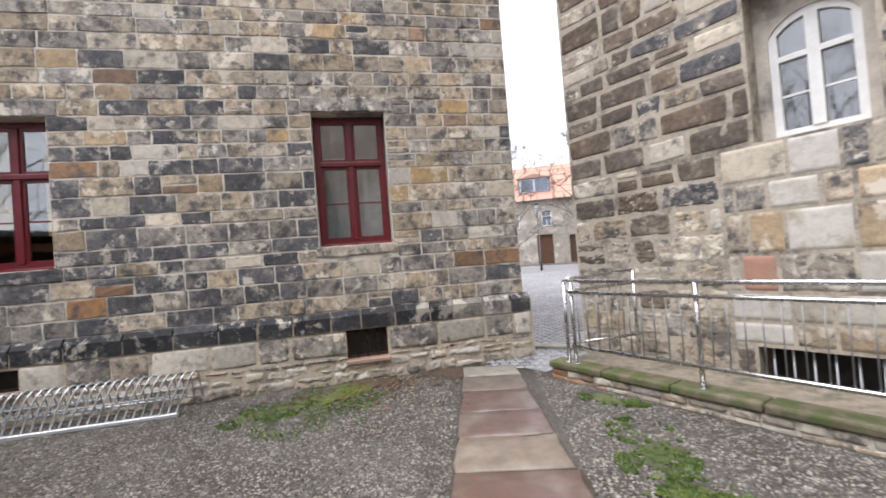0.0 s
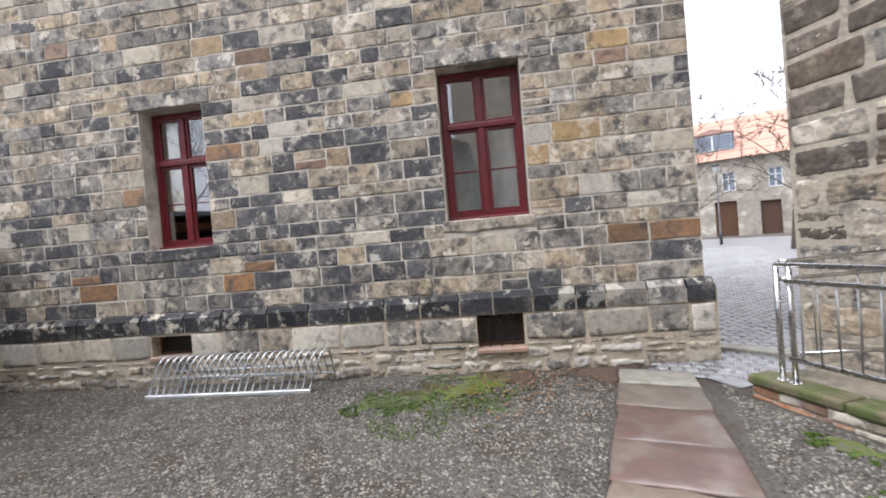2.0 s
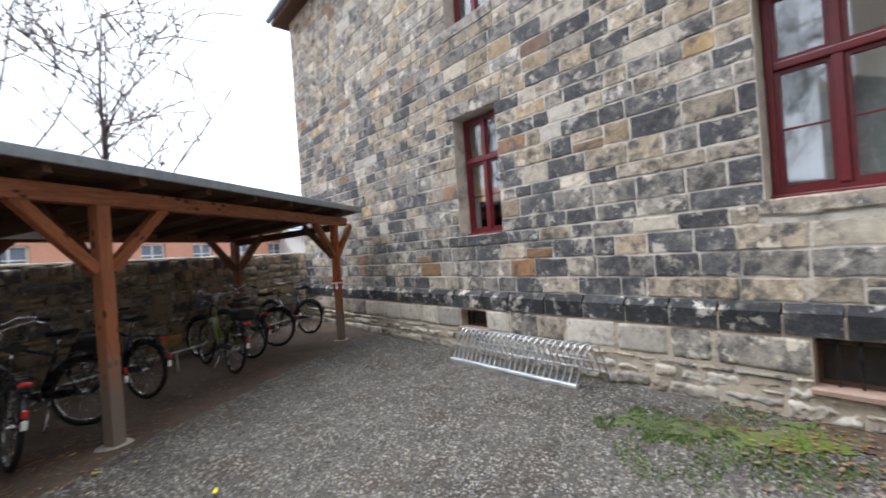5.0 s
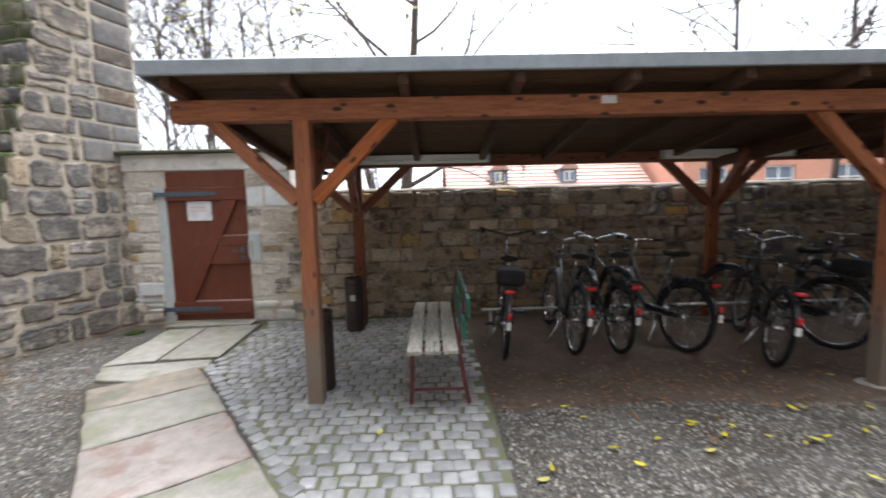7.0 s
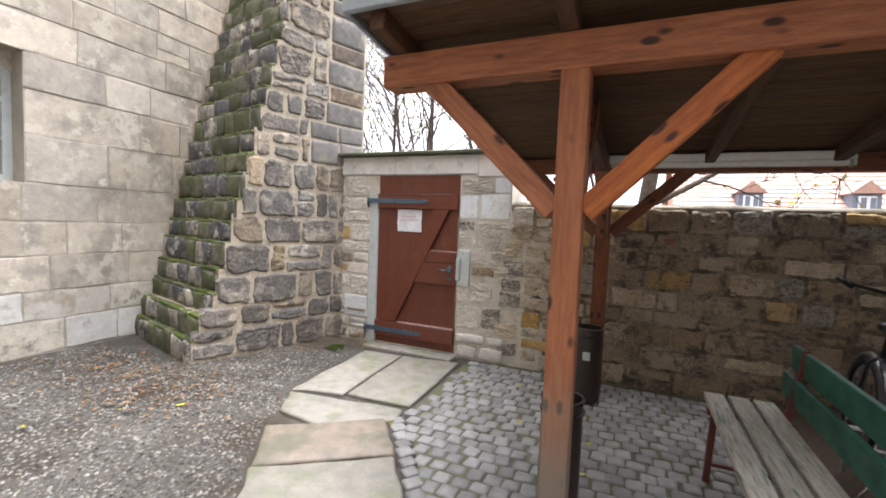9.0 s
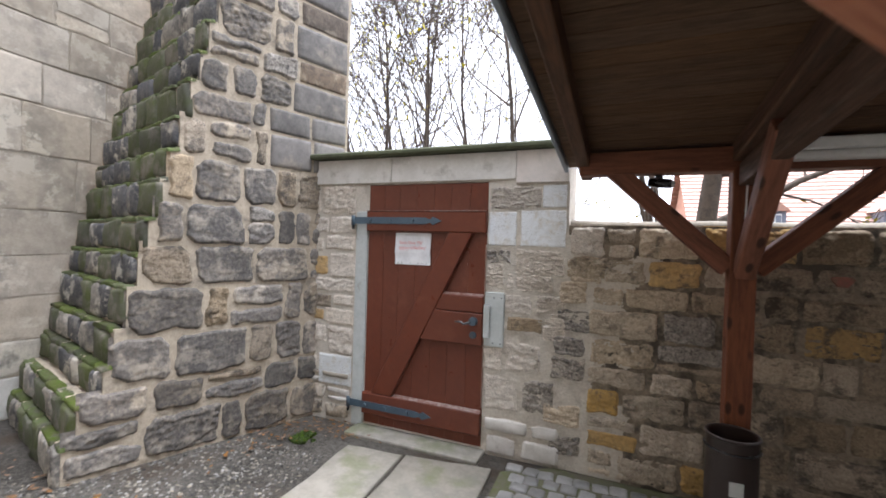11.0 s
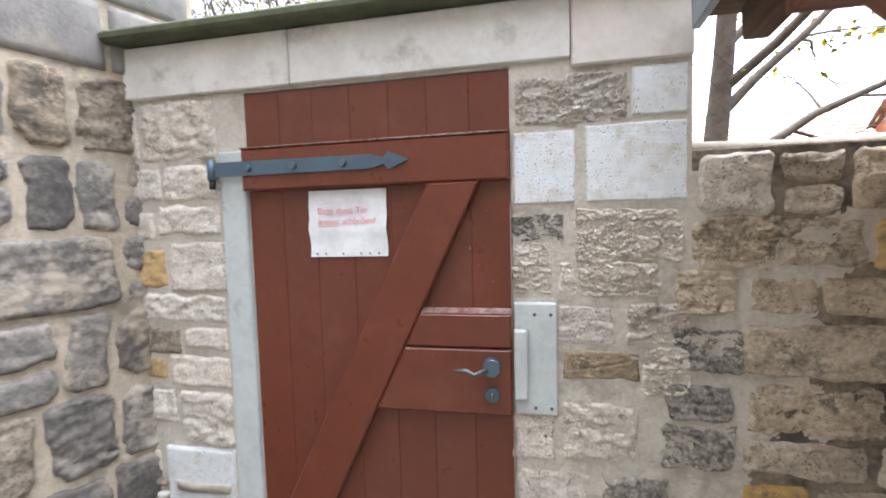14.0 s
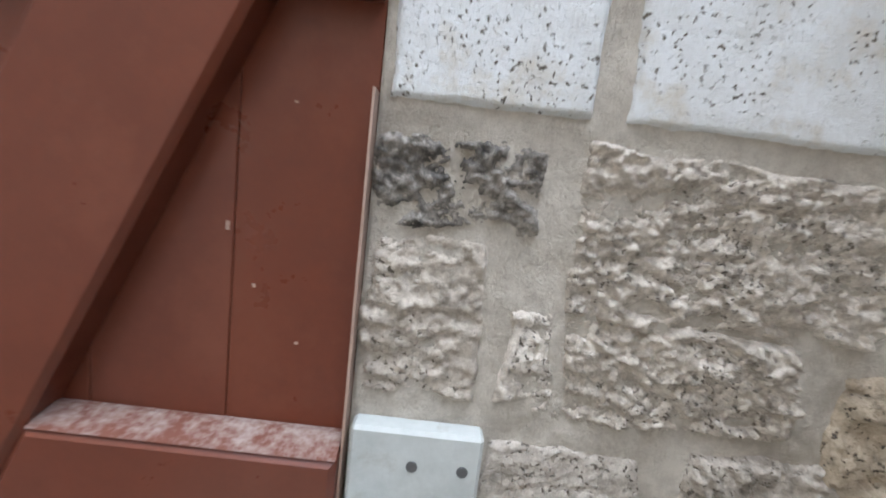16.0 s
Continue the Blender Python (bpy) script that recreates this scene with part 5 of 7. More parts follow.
def flag(name, outline, mat, at, top=0.022, label="worn sandstone flagstone sunk in gravel"):
    """A worn flagstone from its outline, with a rounded rim and an uneven top."""
    bm = bmesh.new()
    c = sum((Vector((*q, 0)) for q in outline), Vector()) / len(outline)
    rim = []
    for i, q in enumerate(outline):
        nxt = outline[(i + 1) % len(outline)]
        for k in range(4):
            p = Vector((*q, 0)).lerp(Vector((*nxt, 0)), k / 4)
            rim.append(p + (c - p) * 0.012 + Vector((rp.normal(0, 0.006), rp.normal(0, 0.006), 0)))
    low = [bm.verts.new((p.x, p.y, -0.06)) for p in rim]
    mid = [bm.verts.new((p.x, p.y, top - 0.014 + rp.normal(0, 0.002))) for p in rim]
    inn = [bm.verts.new((*(p + (c - p).normalized() * 0.02).xy, top + rp.normal(0, 0.002))) for p in rim]
    in2 = [bm.verts.new((*(p.lerp(c, 0.5)).xy, top + rp.normal(0, 0.003))) for p in rim]
    mc = bm.verts.new((c.x, c.y, top))
    n = len(rim)
    for k in range(n):
        j = (k + 1) % n
        bm.faces.new((low[k], low[j], mid[j], mid[k]))
        for a, b in ((mid, inn), (inn, in2)):
            bm.faces.new((a[k], a[j], b[j], b[k])).smooth = True
        bm.faces.new((in2[k], in2[j], mc)).smooth = True
    bmesh.ops.recalc_face_normals(bm, faces=bm.faces)
    ob = part(name, bm, mat, None, "", at)
    return tagged(ob, label, "paving slab", "flagstones of the path")


names = {SLAB_TAN: "tan", SLAB_GREY: "grey", SLAB_RED: "red-brown", SLAB_PINK: "pinkish grey", SLAB_WET: "dark brown"}
JOINTS = [-2.05, -1.53, -0.87, -0.10, 0.42, 0.98, 1.55, 2.10, 2.64, 3.11, 3.62, 4.17, 4.77, 5.34, 5.91, 6.54, 7.09, 7.55]
SLABS = [SLAB_TAN, SLAB_GREY, SLAB_PINK, SLAB_GREY, SLAB_PINK, SLAB_TAN, SLAB_GREY, SLAB_PINK, SLAB_GREY, SLAB_TAN, SLAB_WET, SLAB_RED, SLAB_WET, SLAB_RED, SLAB_RED, SLAB_WET, SLAB_GREY]
rim_l = lambda u: -0.43 + 0.055 * max(0.0, u - 4.3)
for a, b, m in zip(JOINTS, JOINTS[1:], SLABS):
    flag("flagstone", [(a, rim_l(a)), (b - 0.012, rim_l(b) + rp.normal(0, 0.01)), (b - 0.012, 0.43 + rp.normal(0, 0.01)), (a, 0.43)], m, PATH_AT, 0.022 + rp.uniform(-0.004, 0.006),
         "worn damp %s sandstone flagstone sunk in gravel" % names[m])
I3 = Matrix.Identity(4)
for o, m in (([(2.72, -4.62), (3.15, -4.58), (3.12, -3.98), (3.06, -3.32), (2.62, -3.45)], SLAB_GREY), ([(2.08, -4.72), (2.70, -4.64), (2.60, -3.47), (2.02, -3.50)], SLAB_GREY),
             ([(2.03, -3.44), (3.03, -3.28), (2.88, -2.98), (2.44, -2.92), (1.99, -3.24)], SLAB_GREY)):
    flag("flagstone", o, m, I3, 0.02, "large cracked grey flagstone before the gate")
sill = tagged(part("doorstep", box(2.2, 3.32, -4.97, -4.74, -0.1, 0.018, 0.012, None, 2), SLAB_GREY), "low worn grey stone doorstep under the gate", "doorstep")

# ---- granite setts ----
setts = thing("pavement_setts", I3, "patch of small worn grey granite setts with mossy joints", "pavement", "", "structure")
bed_poly = [(-0.62, 0.45), (0.40, -0.90), (1.98, -3.45), (2.02, -4.72), (1.7, -4.93), (-0.62, -4.93)]
bm = bmesh.new()
bmesh.ops.triangulate(bm, faces=[bm.faces.new([bm.verts.new((x, y, 0.004)) for x, y in bed_poly])])
bmesh.ops.recalc_face_normals(bm, faces=bm.faces)
part("bed", bm, JOINT, setts)


def in_setts(x, y):
    a, b = path_frame(x, y)
    if x < -0.58 or y < -4.88:
        return False
    if y < -3.4:
        return x < 2.0 - 0.04
    return b < -0.56


def sett_mesh(r):
    bm = bmesh.new()
    w, l, t = 0.0525 + r.uniform(-0.005, 0.002), 0.0525 + r.uniform(-0.005, 0.004), 0.012
    ring = []
    for f, z in ((1.0, -0.02), (1.0, 0.004), (0.9, t - 0.002), (0.55, t + 0.002)):
        ring.append([bm.verts.new((x * w * f + r.normal(0, 0.0016), y * l * f + r.normal(0, 0.0016), z)) for x, y in ((-1, -0.8), (-0.8, -1), (0.8, -1), (1, -0.8), (1, 0.8), (0.8, 1), (-0.8, 1), (-1, 0.8))])
    for a, b in zip(ring, ring[1:]):
        for i in range(8):
            bm.faces.new((a[i], a[(i + 1) % 8], b[(i + 1) % 8], b[i])).smooth = True
    bm.faces.new(ring[-1]).smooth = True
    return bm


sett_data = [data_of(sett_mesh(rp), COBBLE) for _ in range(10)]
spots = []
for i in range(68):
    for j in range(-10, 66):
        y = 0.4 - i * 0.113
        x = -0.53 + j * 0.113 + (0.056 if i % 2 else 0) + 0.02 * math.sin(i * 0.9)
        if in_setts(x, y):
            spots.append((x + rp.normal(0, 0.006), y + rp.normal(0, 0.006), rp.normal(0, 4)))
for i in range(46):
    for row in (0, 1):
        p = PATH_MID + PATH_DIR * (2.6 - i * 0.113) + PATH_SIDE * (-0.505)
        if row == 0 and p.y > -3.3 and p.x > -0.5:
            spots.append((p.x, p.y, 53 + rp.normal(0, 3)))
spots.sort(key=lambda q: (q[0] - 0.6) ** 2 + (q[1] + 1.7) ** 2)
jv, jf = [], []
for k, (x, y, a) in enumerate(spots):
    me = sett_data[k % 10]
    m = pose(x, y, rp.uniform(-0.003, 0.006), rp.normal(0, 1.5), rp.normal(0, 1.5), a)
    if k < 300:
        part("sett", me, COBBLE, setts, "", m)
    else:
        o = len(jv)
        jv += [tuple(m @ v.co) for v in me.vertices]
        jf += [tuple(i + o for i in p.vertices) for p in me.polygons]
tagged(raw("setts_far", jv, jf, COBBLE, setts, smooth=True), kind="stuff")

# ---- ramp with steel railing ----
RAMP_AT = pose(-2.35, 4.62, 0, 0, 0, -15.2)
RL = 4.2
ramp = thing("ramp_wall", RAMP_AT, "low mossy stone edge of the access ramp", "wall", "", "structure")
COPE = surface("mossy_coping", (0.145, 0.122, 0.080), (0.098, 0.090, 0.056), bump=0.7, stain=(0.07, 0.085, 0.03), stain_at=0.52, big=3.0, vary=0.1)
BRICK = surface("rubble_brick", (0.26, 0.12, 0.075), (0.30, 0.24, 0.17), bump=0.8, vary=0.3)
for k in range(6):
    a = -0.14 + k * 0.72
    part("coping_stone", box(a, a + 0.712, -0.035, 0.22, 0.105, 0.185, 0.022, None, 2), COPE, ramp, "mossy brown sandstone coping")
lay_rubble(ramp, layout(-0.12, RL, -0.1, 0.105, 0.07, (0.1, 0.26), 0.012, [], rp), lambda s, z, r: BRICK if (s < 0.7 and r.random() < 0.7) else TAN if r.random() < 0.5 else PALE, rp, 3, 0.014, 0.012)
part("core", box(-0.12, RL, 0.004, 0.21, -0.3, 0.105), MORTAR, ramp)
part("walkway", box(-0.13, RL, 0.222, 0.95, -0.3, 0.185 - 0.05, 0.01), CEMENT, ramp, "grey ramp surface")
RODS = plain("grey_steel_rod", (0.30, 0.30, 0.295), 0.5, 0.6)
rail = thing("handrail", RAMP_AT, "brushed stainless steel railing on the ramp edge", "railing")
ZT, ZS, ZL = 1.11, 0.99, 0.385
part("top_rail", tube([(0.10, 0.06, ZT), (RL, 0.06, ZT)], 0.021, 12), CHROME, rail)
part("second_rail", tube([(0.20, 0.02, ZS), (RL, 0.02, ZS)], 0.019, 12), CHROME, rail)
part("lower_rail", tube([(0.20, 0.02, ZL), (RL, 0.02, ZL)], 0.019, 12), CHROME, rail)
for s in (0.10, 0.20, 1.55, 2.90, 4.1):
    part("post", tube([(s, 0.06, 0.185 - 0.02), (s, 0.06, ZT)], 0.021, 12), CHROME, rail)
    part("base_plate", cyl((s, 0.06, 0.185), 0.04, 0.008, "z", 16), CHROME, rail)
s = 0.30
while s < RL:
    if min(abs(s - q) for q in (1.55, 2.90)) > 0.05:
        part("baluster", tube([(s, 0.02, ZL), (s, 0.02, ZS)], 0.006, 6), RODS, rail)
    s += 0.125
rail2 = thing("handrail", RAMP_AT @ pose(0.0, 0.0, 0), "short dark steel handrail at the ramp's wall side", "railing")
for z in (ZT + 0.02, ZT - 0.12):
    part("rail", tube([(0.10, 0.10, z), (0.12, 0.16, z), (0.50, 0.80, z + 0.04)], 0.018, 10), CHROME, rail2)
part("post", tube([(0.50, 0.80, 0.1), (0.50, 0.80, ZT + 0.06)], 0.02, 10), CHROME, rail2)
part("lower_rail", tube([(0.12, 0.16, ZL), (0.50, 0.80, ZL + 0.04)], 0.016, 10), CHROME, rail2)
s = 0.08
while s < 0.37:
    part("baluster", tube([(s + 0.12, 0.16 + s * 1.68, ZL), (s + 0.12, 0.16 + s * 1.68, ZT - 0.1)], 0.006, 6), RODS, rail2)
    s += 0.075
# cellar lightwell grille behind the ramp
pit = thing("window_6", B_AT @ pose(BO[0], 0.0, BO[2]), "long dark cellar opening behind steel bars", "window", "", "structure")
# dark sheet standing for the shaded depth of the opening
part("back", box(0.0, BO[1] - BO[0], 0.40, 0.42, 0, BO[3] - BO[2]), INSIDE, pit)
for k in range(18):
    part("bar", cyl((0.1 + k * 0.155, 0.1, 0), 0.010, BO[3] - BO[2], "z", 6), GALV, pit)


# ---- arched white windows ----
def arched_window(name, at, w, h, rise, depth, mat, label, fill_top=0.02, fill_side=0.0):
    """A two-leaved window with a segmental head; h is the height at the crown."""
    win = thing(name, at, label, "window", "", "structure")
    rad = (w * w / 4 + rise * rise) / (2 * rise)

    def head(x):
        return h - rad + math.sqrt(max(0.0, rad * rad - (x - w / 2) ** 2))

    def strip(x0, x1, lo, hi, y0, y1, n=10):
        v = []
        for i in range(n + 1):
            x = x0 + (x1 - x0) * i / n
            for y, z in ((y0, lo(x)), (y0, hi(x)), (y1, hi(x)), (y1, lo(x))):
                v.append((x, y, z))
        f = [(i * 4 + k, (i + 1) * 4 + k, (i + 1) * 4 + (k + 1) % 4, i * 4 + (k + 1) % 4) for i in range(n) for k in range(4)]
        return v, f + [(0, 1, 2, 3), (n * 4 + 3, n * 4 + 2, n * 4 + 1, n * 4)]

    fw = 0.07
    for nm, (v, f) in (("frame_head", strip(0, w, lambda x: head(x) - fw, head, depth, depth + 0.07)), ("frame_sill", strip(0, w, lambda x: 0, lambda x: fw, depth, depth + 0.07)),
                       ("frame_side", strip(0, fw, lambda x: fw, lambda x: head(x) - fw, depth, depth + 0.07)), ("frame_side", strip(w - fw, w, lambda x: fw, lambda x: head(x) - fw, depth, depth + 0.07)),
                       ("mullion", strip(w / 2 - 0.05, w / 2 + 0.05, lambda x: fw, lambda x: head(x) - fw, depth - 0.015, depth + 0.05)),
                       ("transom", strip(fw, w - fw, lambda x: h * 0.62, lambda x: h * 0.62 + 0.055, depth - 0.012, depth + 0.05))):
        raw(nm, v, f, mat, win)
    v, f = strip(fw, w - fw, lambda x: fw, lambda x: head(x) - fw, depth + 0.035, depth + 0.041)
    g = raw("pane", v, f, GLASS, win)
    g.visible_shadow = False
    v, f = strip(fw, w - fw, lambda x: h * 0.33, lambda x: h * 0.33 + 0.02, depth + 0.02, depth + 0.034)
    raw("glazing_bar", v, f, mat, win)
    bm = bmesh.new()
    box(-0.3, w + 0.3, depth + 0.9, depth + 0.95, -0.3, h + 0.3, 0, bm)
    box(-0.35, -0.3, depth + 0.25, depth + 0.95, -0.3, h + 0.3, 0, bm)
    box(w + 0.3, w + 0.35, depth + 0.25, depth + 0.95, -0.3, h + 0.3, 0, bm)
    box(-0.3, w + 0.3, depth + 0.25, depth + 0.95, h + 0.3, h + 0.35, 0, bm)
    box(-0.3, w + 0.3, depth + 0.25, depth + 0.95, -0.35, -0.3, 0, bm)
    part("room_lining", bm, INSIDE, win)
    # spandrels that fill the square opening above the head
    v, f = strip(0, w, head, lambda x: h + fill_top, depth - 0.02, depth + 0.08)
    raw("arch_fill", v, f, MORTAR, win)
    for x in (-fill_side, w) if fill_side else ():
        part("jamb_fill", box(x, x + fill_side, depth - 0.02, depth + 0.08, -0.05, h + fill_top), MORTAR, win)
    return win


arched_window("window_7", B_AT @ pose(WR[0] + 0.11, 0, WR[2] + 0.03), WR[1] - WR[0] - 0.22, 1.20, 0.20, 0.28, WHITEP, "white painted arched casement window in a deep stone recess", 0.28, 0.12)
arched_window("window_8", L_AT @ pose(WL[0], 0, WL[2]), WL[1] - WL[0], WL[3] - WL[2] - 0.02, 0.17, 0.22, GREYP, "pale grey arched window in a stone recess")

# ---- galvanised bicycle stand by the house ----
stand = thing("bicycle_stand", A_AT @ pose(-0.63, -0.52, 0.0), "galvanised steel bicycle stand with a row of bent hoops", "bicycle stand")
SL, NH = 2.0, 24
for y, z, r, e in ((0.36, 0.10, 0.014, 0.16), (0.03, 0.21, 0.009, 0.08), (0.28, 0.22, 0.009, 0.18)):
    part("long_bar", tube([(e, y, z), (SL + e, y, z)], r, 8), GALV, stand)
part("base_angle", box(0, SL, -0.035, 0.015, -0.005, 0.035, 0.004), GALV, stand)
for k in range(NH):
    s = 0.03 + (SL - 0.06) * k / (NH - 1)
    part("hoop", tube([(s, 0.0, 0.02), (s + 0.08, 0.0, 0.22), (s + 0.15, 0.01, 0.38), (s + 0.18, 0.05, 0.435), (s + 0.19, 0.10, 0.445), (s + 0.195, 0.16, 0.42), (s + 0.18, 0.28, 0.22), (s + 0.16, 0.36, 0.10)], 0.0095, 6), GALV, stand)
for s in (0.16, SL + 0.16):
    part("rear_foot", tube([(s, 0.36, 0.10), (s, 0.37, 0.0)], 0.012, 6), GALV, stand)

# ---- bench ----
bench = thing("bench", pose(0, 0, 0), "old park bench with worn grey seat planks and green back boards", "bench")
for k, (x0, x1) in enumerate(((-0.005, -0.115), (-0.135, -0.245), (-0.265, -0.375))):
    part("seat_plank", box(x1, x0, -3.66, -2.12, 0.455, 0.49, 0.008, None, 2), SEATW, bench, "worn plank with flaking green paint")
for k, (z0, z1, dx) in enumerate(((0.56, 0.70, 0.0), (0.715, 0.86, -0.035))):
    part("back_board", box(-0.43 + dx, -0.40 + dx, -3.66, -2.12, z0, z1, 0.008, None, 2), GREENP, bench, "green painted back board")
for y in (-2.32, -3.46):
    bm = beam((-0.02, y, 0.0), (-0.04, y, 0.45), 0.035, 0.035, 0.004)
    part("leg", bm, REDIRON, bench)
    part("leg", beam((-0.46, y, 0.0), (-0.38, y, 0.45), 0.035, 0.035, 0.004), REDIRON, bench)
    part("seat_bearer", box(-0.42, 0.0, y - 0.02, y + 0.02, 0.42, 0.455, 0.004), REDIRON, bench)
    part("back_upright", beam((-0.38, y, 0.44), (-0.45, y, 0.87), 0.03, 0.035, 0.004), REDIRON, bench)
    part("stay", beam((-0.03, y, 0.12), (-0.44, y, 0.12), 0.02, 0.02, 0.003), REDIRON, bench)


# ---- litter bins on the posts ----
def litter_bin(x, y, h, r):
    b = thing("litter_bin", pose(x, y, 0), "slim dark brown tube litter bin standing by a timber post", "litter bin", "litter bins by the posts")
    bm = tube([(0, 0, 0.03), (0, 0, h)], r, 24, None, False)
    tube([(0, 0, h), (0, 0, 0.03)], r - 0.006, 24, bm, False)
    part("body", bm, BIN, b)
    part("base", cyl((0, 0, 0.0), r * 0.92, 0.05, "z", 24), BIN, b)
    part("rim", tube([(math.cos(a) * r, math.sin(a) * r, h) for a in np.linspace(0, math.tau, 24, endpoint=False)], 0.008, 6, None, False, True), BIN, b)
    part("label_plate", box(-0.03, 0.03, r - 0.002, r + 0.003, h * 0.60, h * 0.60 + 0.07, 0.002), GREYP, b, "small pale sticker")
    part("hood", tube([(math.cos(a) * (r + 0.004), math.sin(a) * (r + 0.004), h - 0.06) for a in np.linspace(0, math.tau, 24, endpoint=False)], 0.006, 6, None, False, True), BLACKG, b)
    return b


litter_bin(0.765, -4.38, 0.645, 0.115)
litter_bin(0.73, -2.66, 0.66, 0.10)


# ---- bicycles ----
def ring_tube(c, r, t, n=32, sides=6, bm=None):
    return tube([(c[0] + math.cos(a) * r, c[1], c[2] + math.sin(a) * r) for a in np.linspace(0, math.tau, n, endpoint=False)], t, sides, bm, False, True)


WHEEL_CACHE = {}


def wheel_data(r):
    if r not in WHEEL_CACHE:
        tyre = data_of(ring_tube((0, 0, 0), r - 0.024, 0.024, 36, 8), BLACK)
        rim = data_of(ring_tube((0, 0, 0), r - 0.052, 0.010, 36, 5), CHROME)
        bm = bmesh.new()
        for k in range(24):
            a = k * math.tau / 24
            sd = 0.025 if k % 2 else -0.025
            tube([(math.cos(a + 0.35) * 0.025, sd, math.sin(a + 0.35) * 0.025), (math.cos(a) * (r - 0.05), 0, math.sin(a) * (r - 0.05))], 0.0016, 3, bm, False)
        hub = data_of(tube([(0, -0.05, 0), (0, -0.03, 0), (0, 0.03, 0), (0, 0.05, 0)], [0.012, 0.024, 0.024, 0.012], 10), CHROME)
        WHEEL_CACHE[r] = (tyre, rim, data_of(bm, CHROME), hub)
    return WHEEL_CACHE[r]


def bicycle(at, frame_mat, label, r=0.345, low_step=False, bars="flat", basket=False, bag=False, battery=False, guard=BLACKG, child=False, turn=0.0):
    bike = thing("bicycle", at, label, "bicycle", "bicycles parked under the shelter")
    L = 1.07
    bb, seat, head_t, head_b = (0.44, 0, 0.29), (0.27, 0, 0.80), (0.83, 0, 0.92), (0.88, 0, 0.74)
    for nm, x in (("rear_wheel", 0.0), ("front_wheel", L)):
        ty, ri, sp, hu = wheel_data(r)
        w = part(nm, ty, BLACK, bike, "black tyre on a spoked steel wheel", pose(x, 0, r))
        part("rim", ri, CHROME, w)
        tagged(part("wire_lacing", sp, CHROME, w), kind="stuff")
        part("hub", hu, CHROME, w)
        bm = bmesh.new()
        a0, a1 = (radians(-10), radians(170)) if x == 0 else (radians(20), radians(175))
        tube([(x + math.cos(a) * (r + 0.022), 0, r + math.sin(a) * (r + 0.022)) for a in np.linspace(a0, a1, 16)], 0.024, 6, bm)
        part("mudguard", bm, guard, bike)
    bm = bmesh.new()
    if low_step:
        tube([head_b, (0.72, 0, 0.50), (0.58, 0, 0.36), bb], 0.026, 8, bm)
        tube([(0.84, 0, 0.86), (0.68, 0, 0.60), (0.40, 0, 0.44)], 0.016, 8, bm)
    else:
        tube([head_b, bb], 0.022, 8, bm)
        tube([(0.835, 0, 0.88), (0.30, 0, 0.74)], 0.018, 8, bm)
    tube([bb, seat], 0.018, 8, bm)
    tube([head_t, head_b], 0.022, 8, bm)
    for sgn in (-1, 1):
        tube([(bb[0], sgn * 0.03, bb[2]), (0, sgn * 0.06, r)], 0.010, 6, bm)
        tube([(0.30, sgn * 0.02, 0.72), (0, sgn * 0.06, r)], 0.008, 6, bm)
    part("frame", bm, frame_mat, bike)
    bm = bmesh.new()
    for sgn in (-1, 1):
        tube([(0.88, sgn * 0.02, 0.74), (0.905, sgn * 0.055, 0.70), (0.99, sgn * 0.055, 0.48), (L, sgn * 0.055, r)], 0.012, 6, bm)
    part("fork", bm, frame_mat, bike)
    part("stem", tube([head_t, (0.80, 0, 1.03), (0.84, 0, 1.06)], 0.013, 8), CHROME, bike)
    if bars == "curl":
        pts = [(0.64, -0.27, 1.10), (0.76, -0.31, 1.13), (0.88, -0.28, 1.12), (0.92, -0.18, 1.09), (0.84, 0, 1.06), (0.92, 0.18, 1.09), (0.88, 0.28, 1.12), (0.76, 0.31, 1.13), (0.64, 0.27, 1.10)]
    elif bars == "swept":
        pts = [(0.56, -0.31, 1.10), (0.68, -0.30, 1.13), (0.80, -0.22, 1.15), (0.84, 0, 1.07), (0.80, 0.22, 1.15), (0.68, 0.30, 1.13), (0.56, 0.31, 1.10)]
    else:
        pts = [(0.76, -0.32, 1.08), (0.82, -0.15, 1.07), (0.84, 0, 1.06), (0.82, 0.15, 1.07), (0.76, 0.32, 1.08)]
    if bars == "curl":
        pts = [(x, y, z + 0.09) for x, y, z in pts]
        part("stem", tube([(0.80, 0, 1.02), (0.84, 0, 1.15)], 0.012, 8), CHROME, bike)
    hb = part("handlebar", tube(pts, 0.012, 8), BLACK if bars == "curl" else CHROME, bike)
    for q, p in ((pts[0], pts[1]), (pts[-1], pts[-2])):
        e = Vector(q).lerp(Vector(p), 1.0 if bars != "flat" else 0.65)
        part("grip", tube([q, e], 0.017, 8), BLACK, hb)
    part("front_lamp", tube([(0.92, 0, 0.93), (0.99, 0, 0.93)], [0.02, 0.032], 10), BLACKG, bike)
    part("seat_post", tube([seat, (0.24, 0, 0.93)], 0.013, 8), CHROME, bike)
    bm = bmesh.new()
    prof = [(0.10, 0.085), (0.13, 0.095), (0.20, 0.085), (0.28, 0.045), (0.36, 0.022), (0.38, 0.012)]
    rings = [[bm.verts.new((x, math.cos(a) * w, 0.955 + math.sin(a) * 0.03 + (0.012 if x < 0.2 else 0))) for a in np.linspace(0, math.tau, 10, endpoint=False)] for x, w in prof]
    for a, b in zip(rings, rings[1:]):
        for i in range(10):
            bm.faces.new((a[i], a[(i + 1) % 10], b[(i + 1) % 10], b[i])).smooth = True
    bm.faces.new(rings[0][::-1])
    bm.faces.new(rings[-1])
    part("saddle", bm, BLACK, bike)
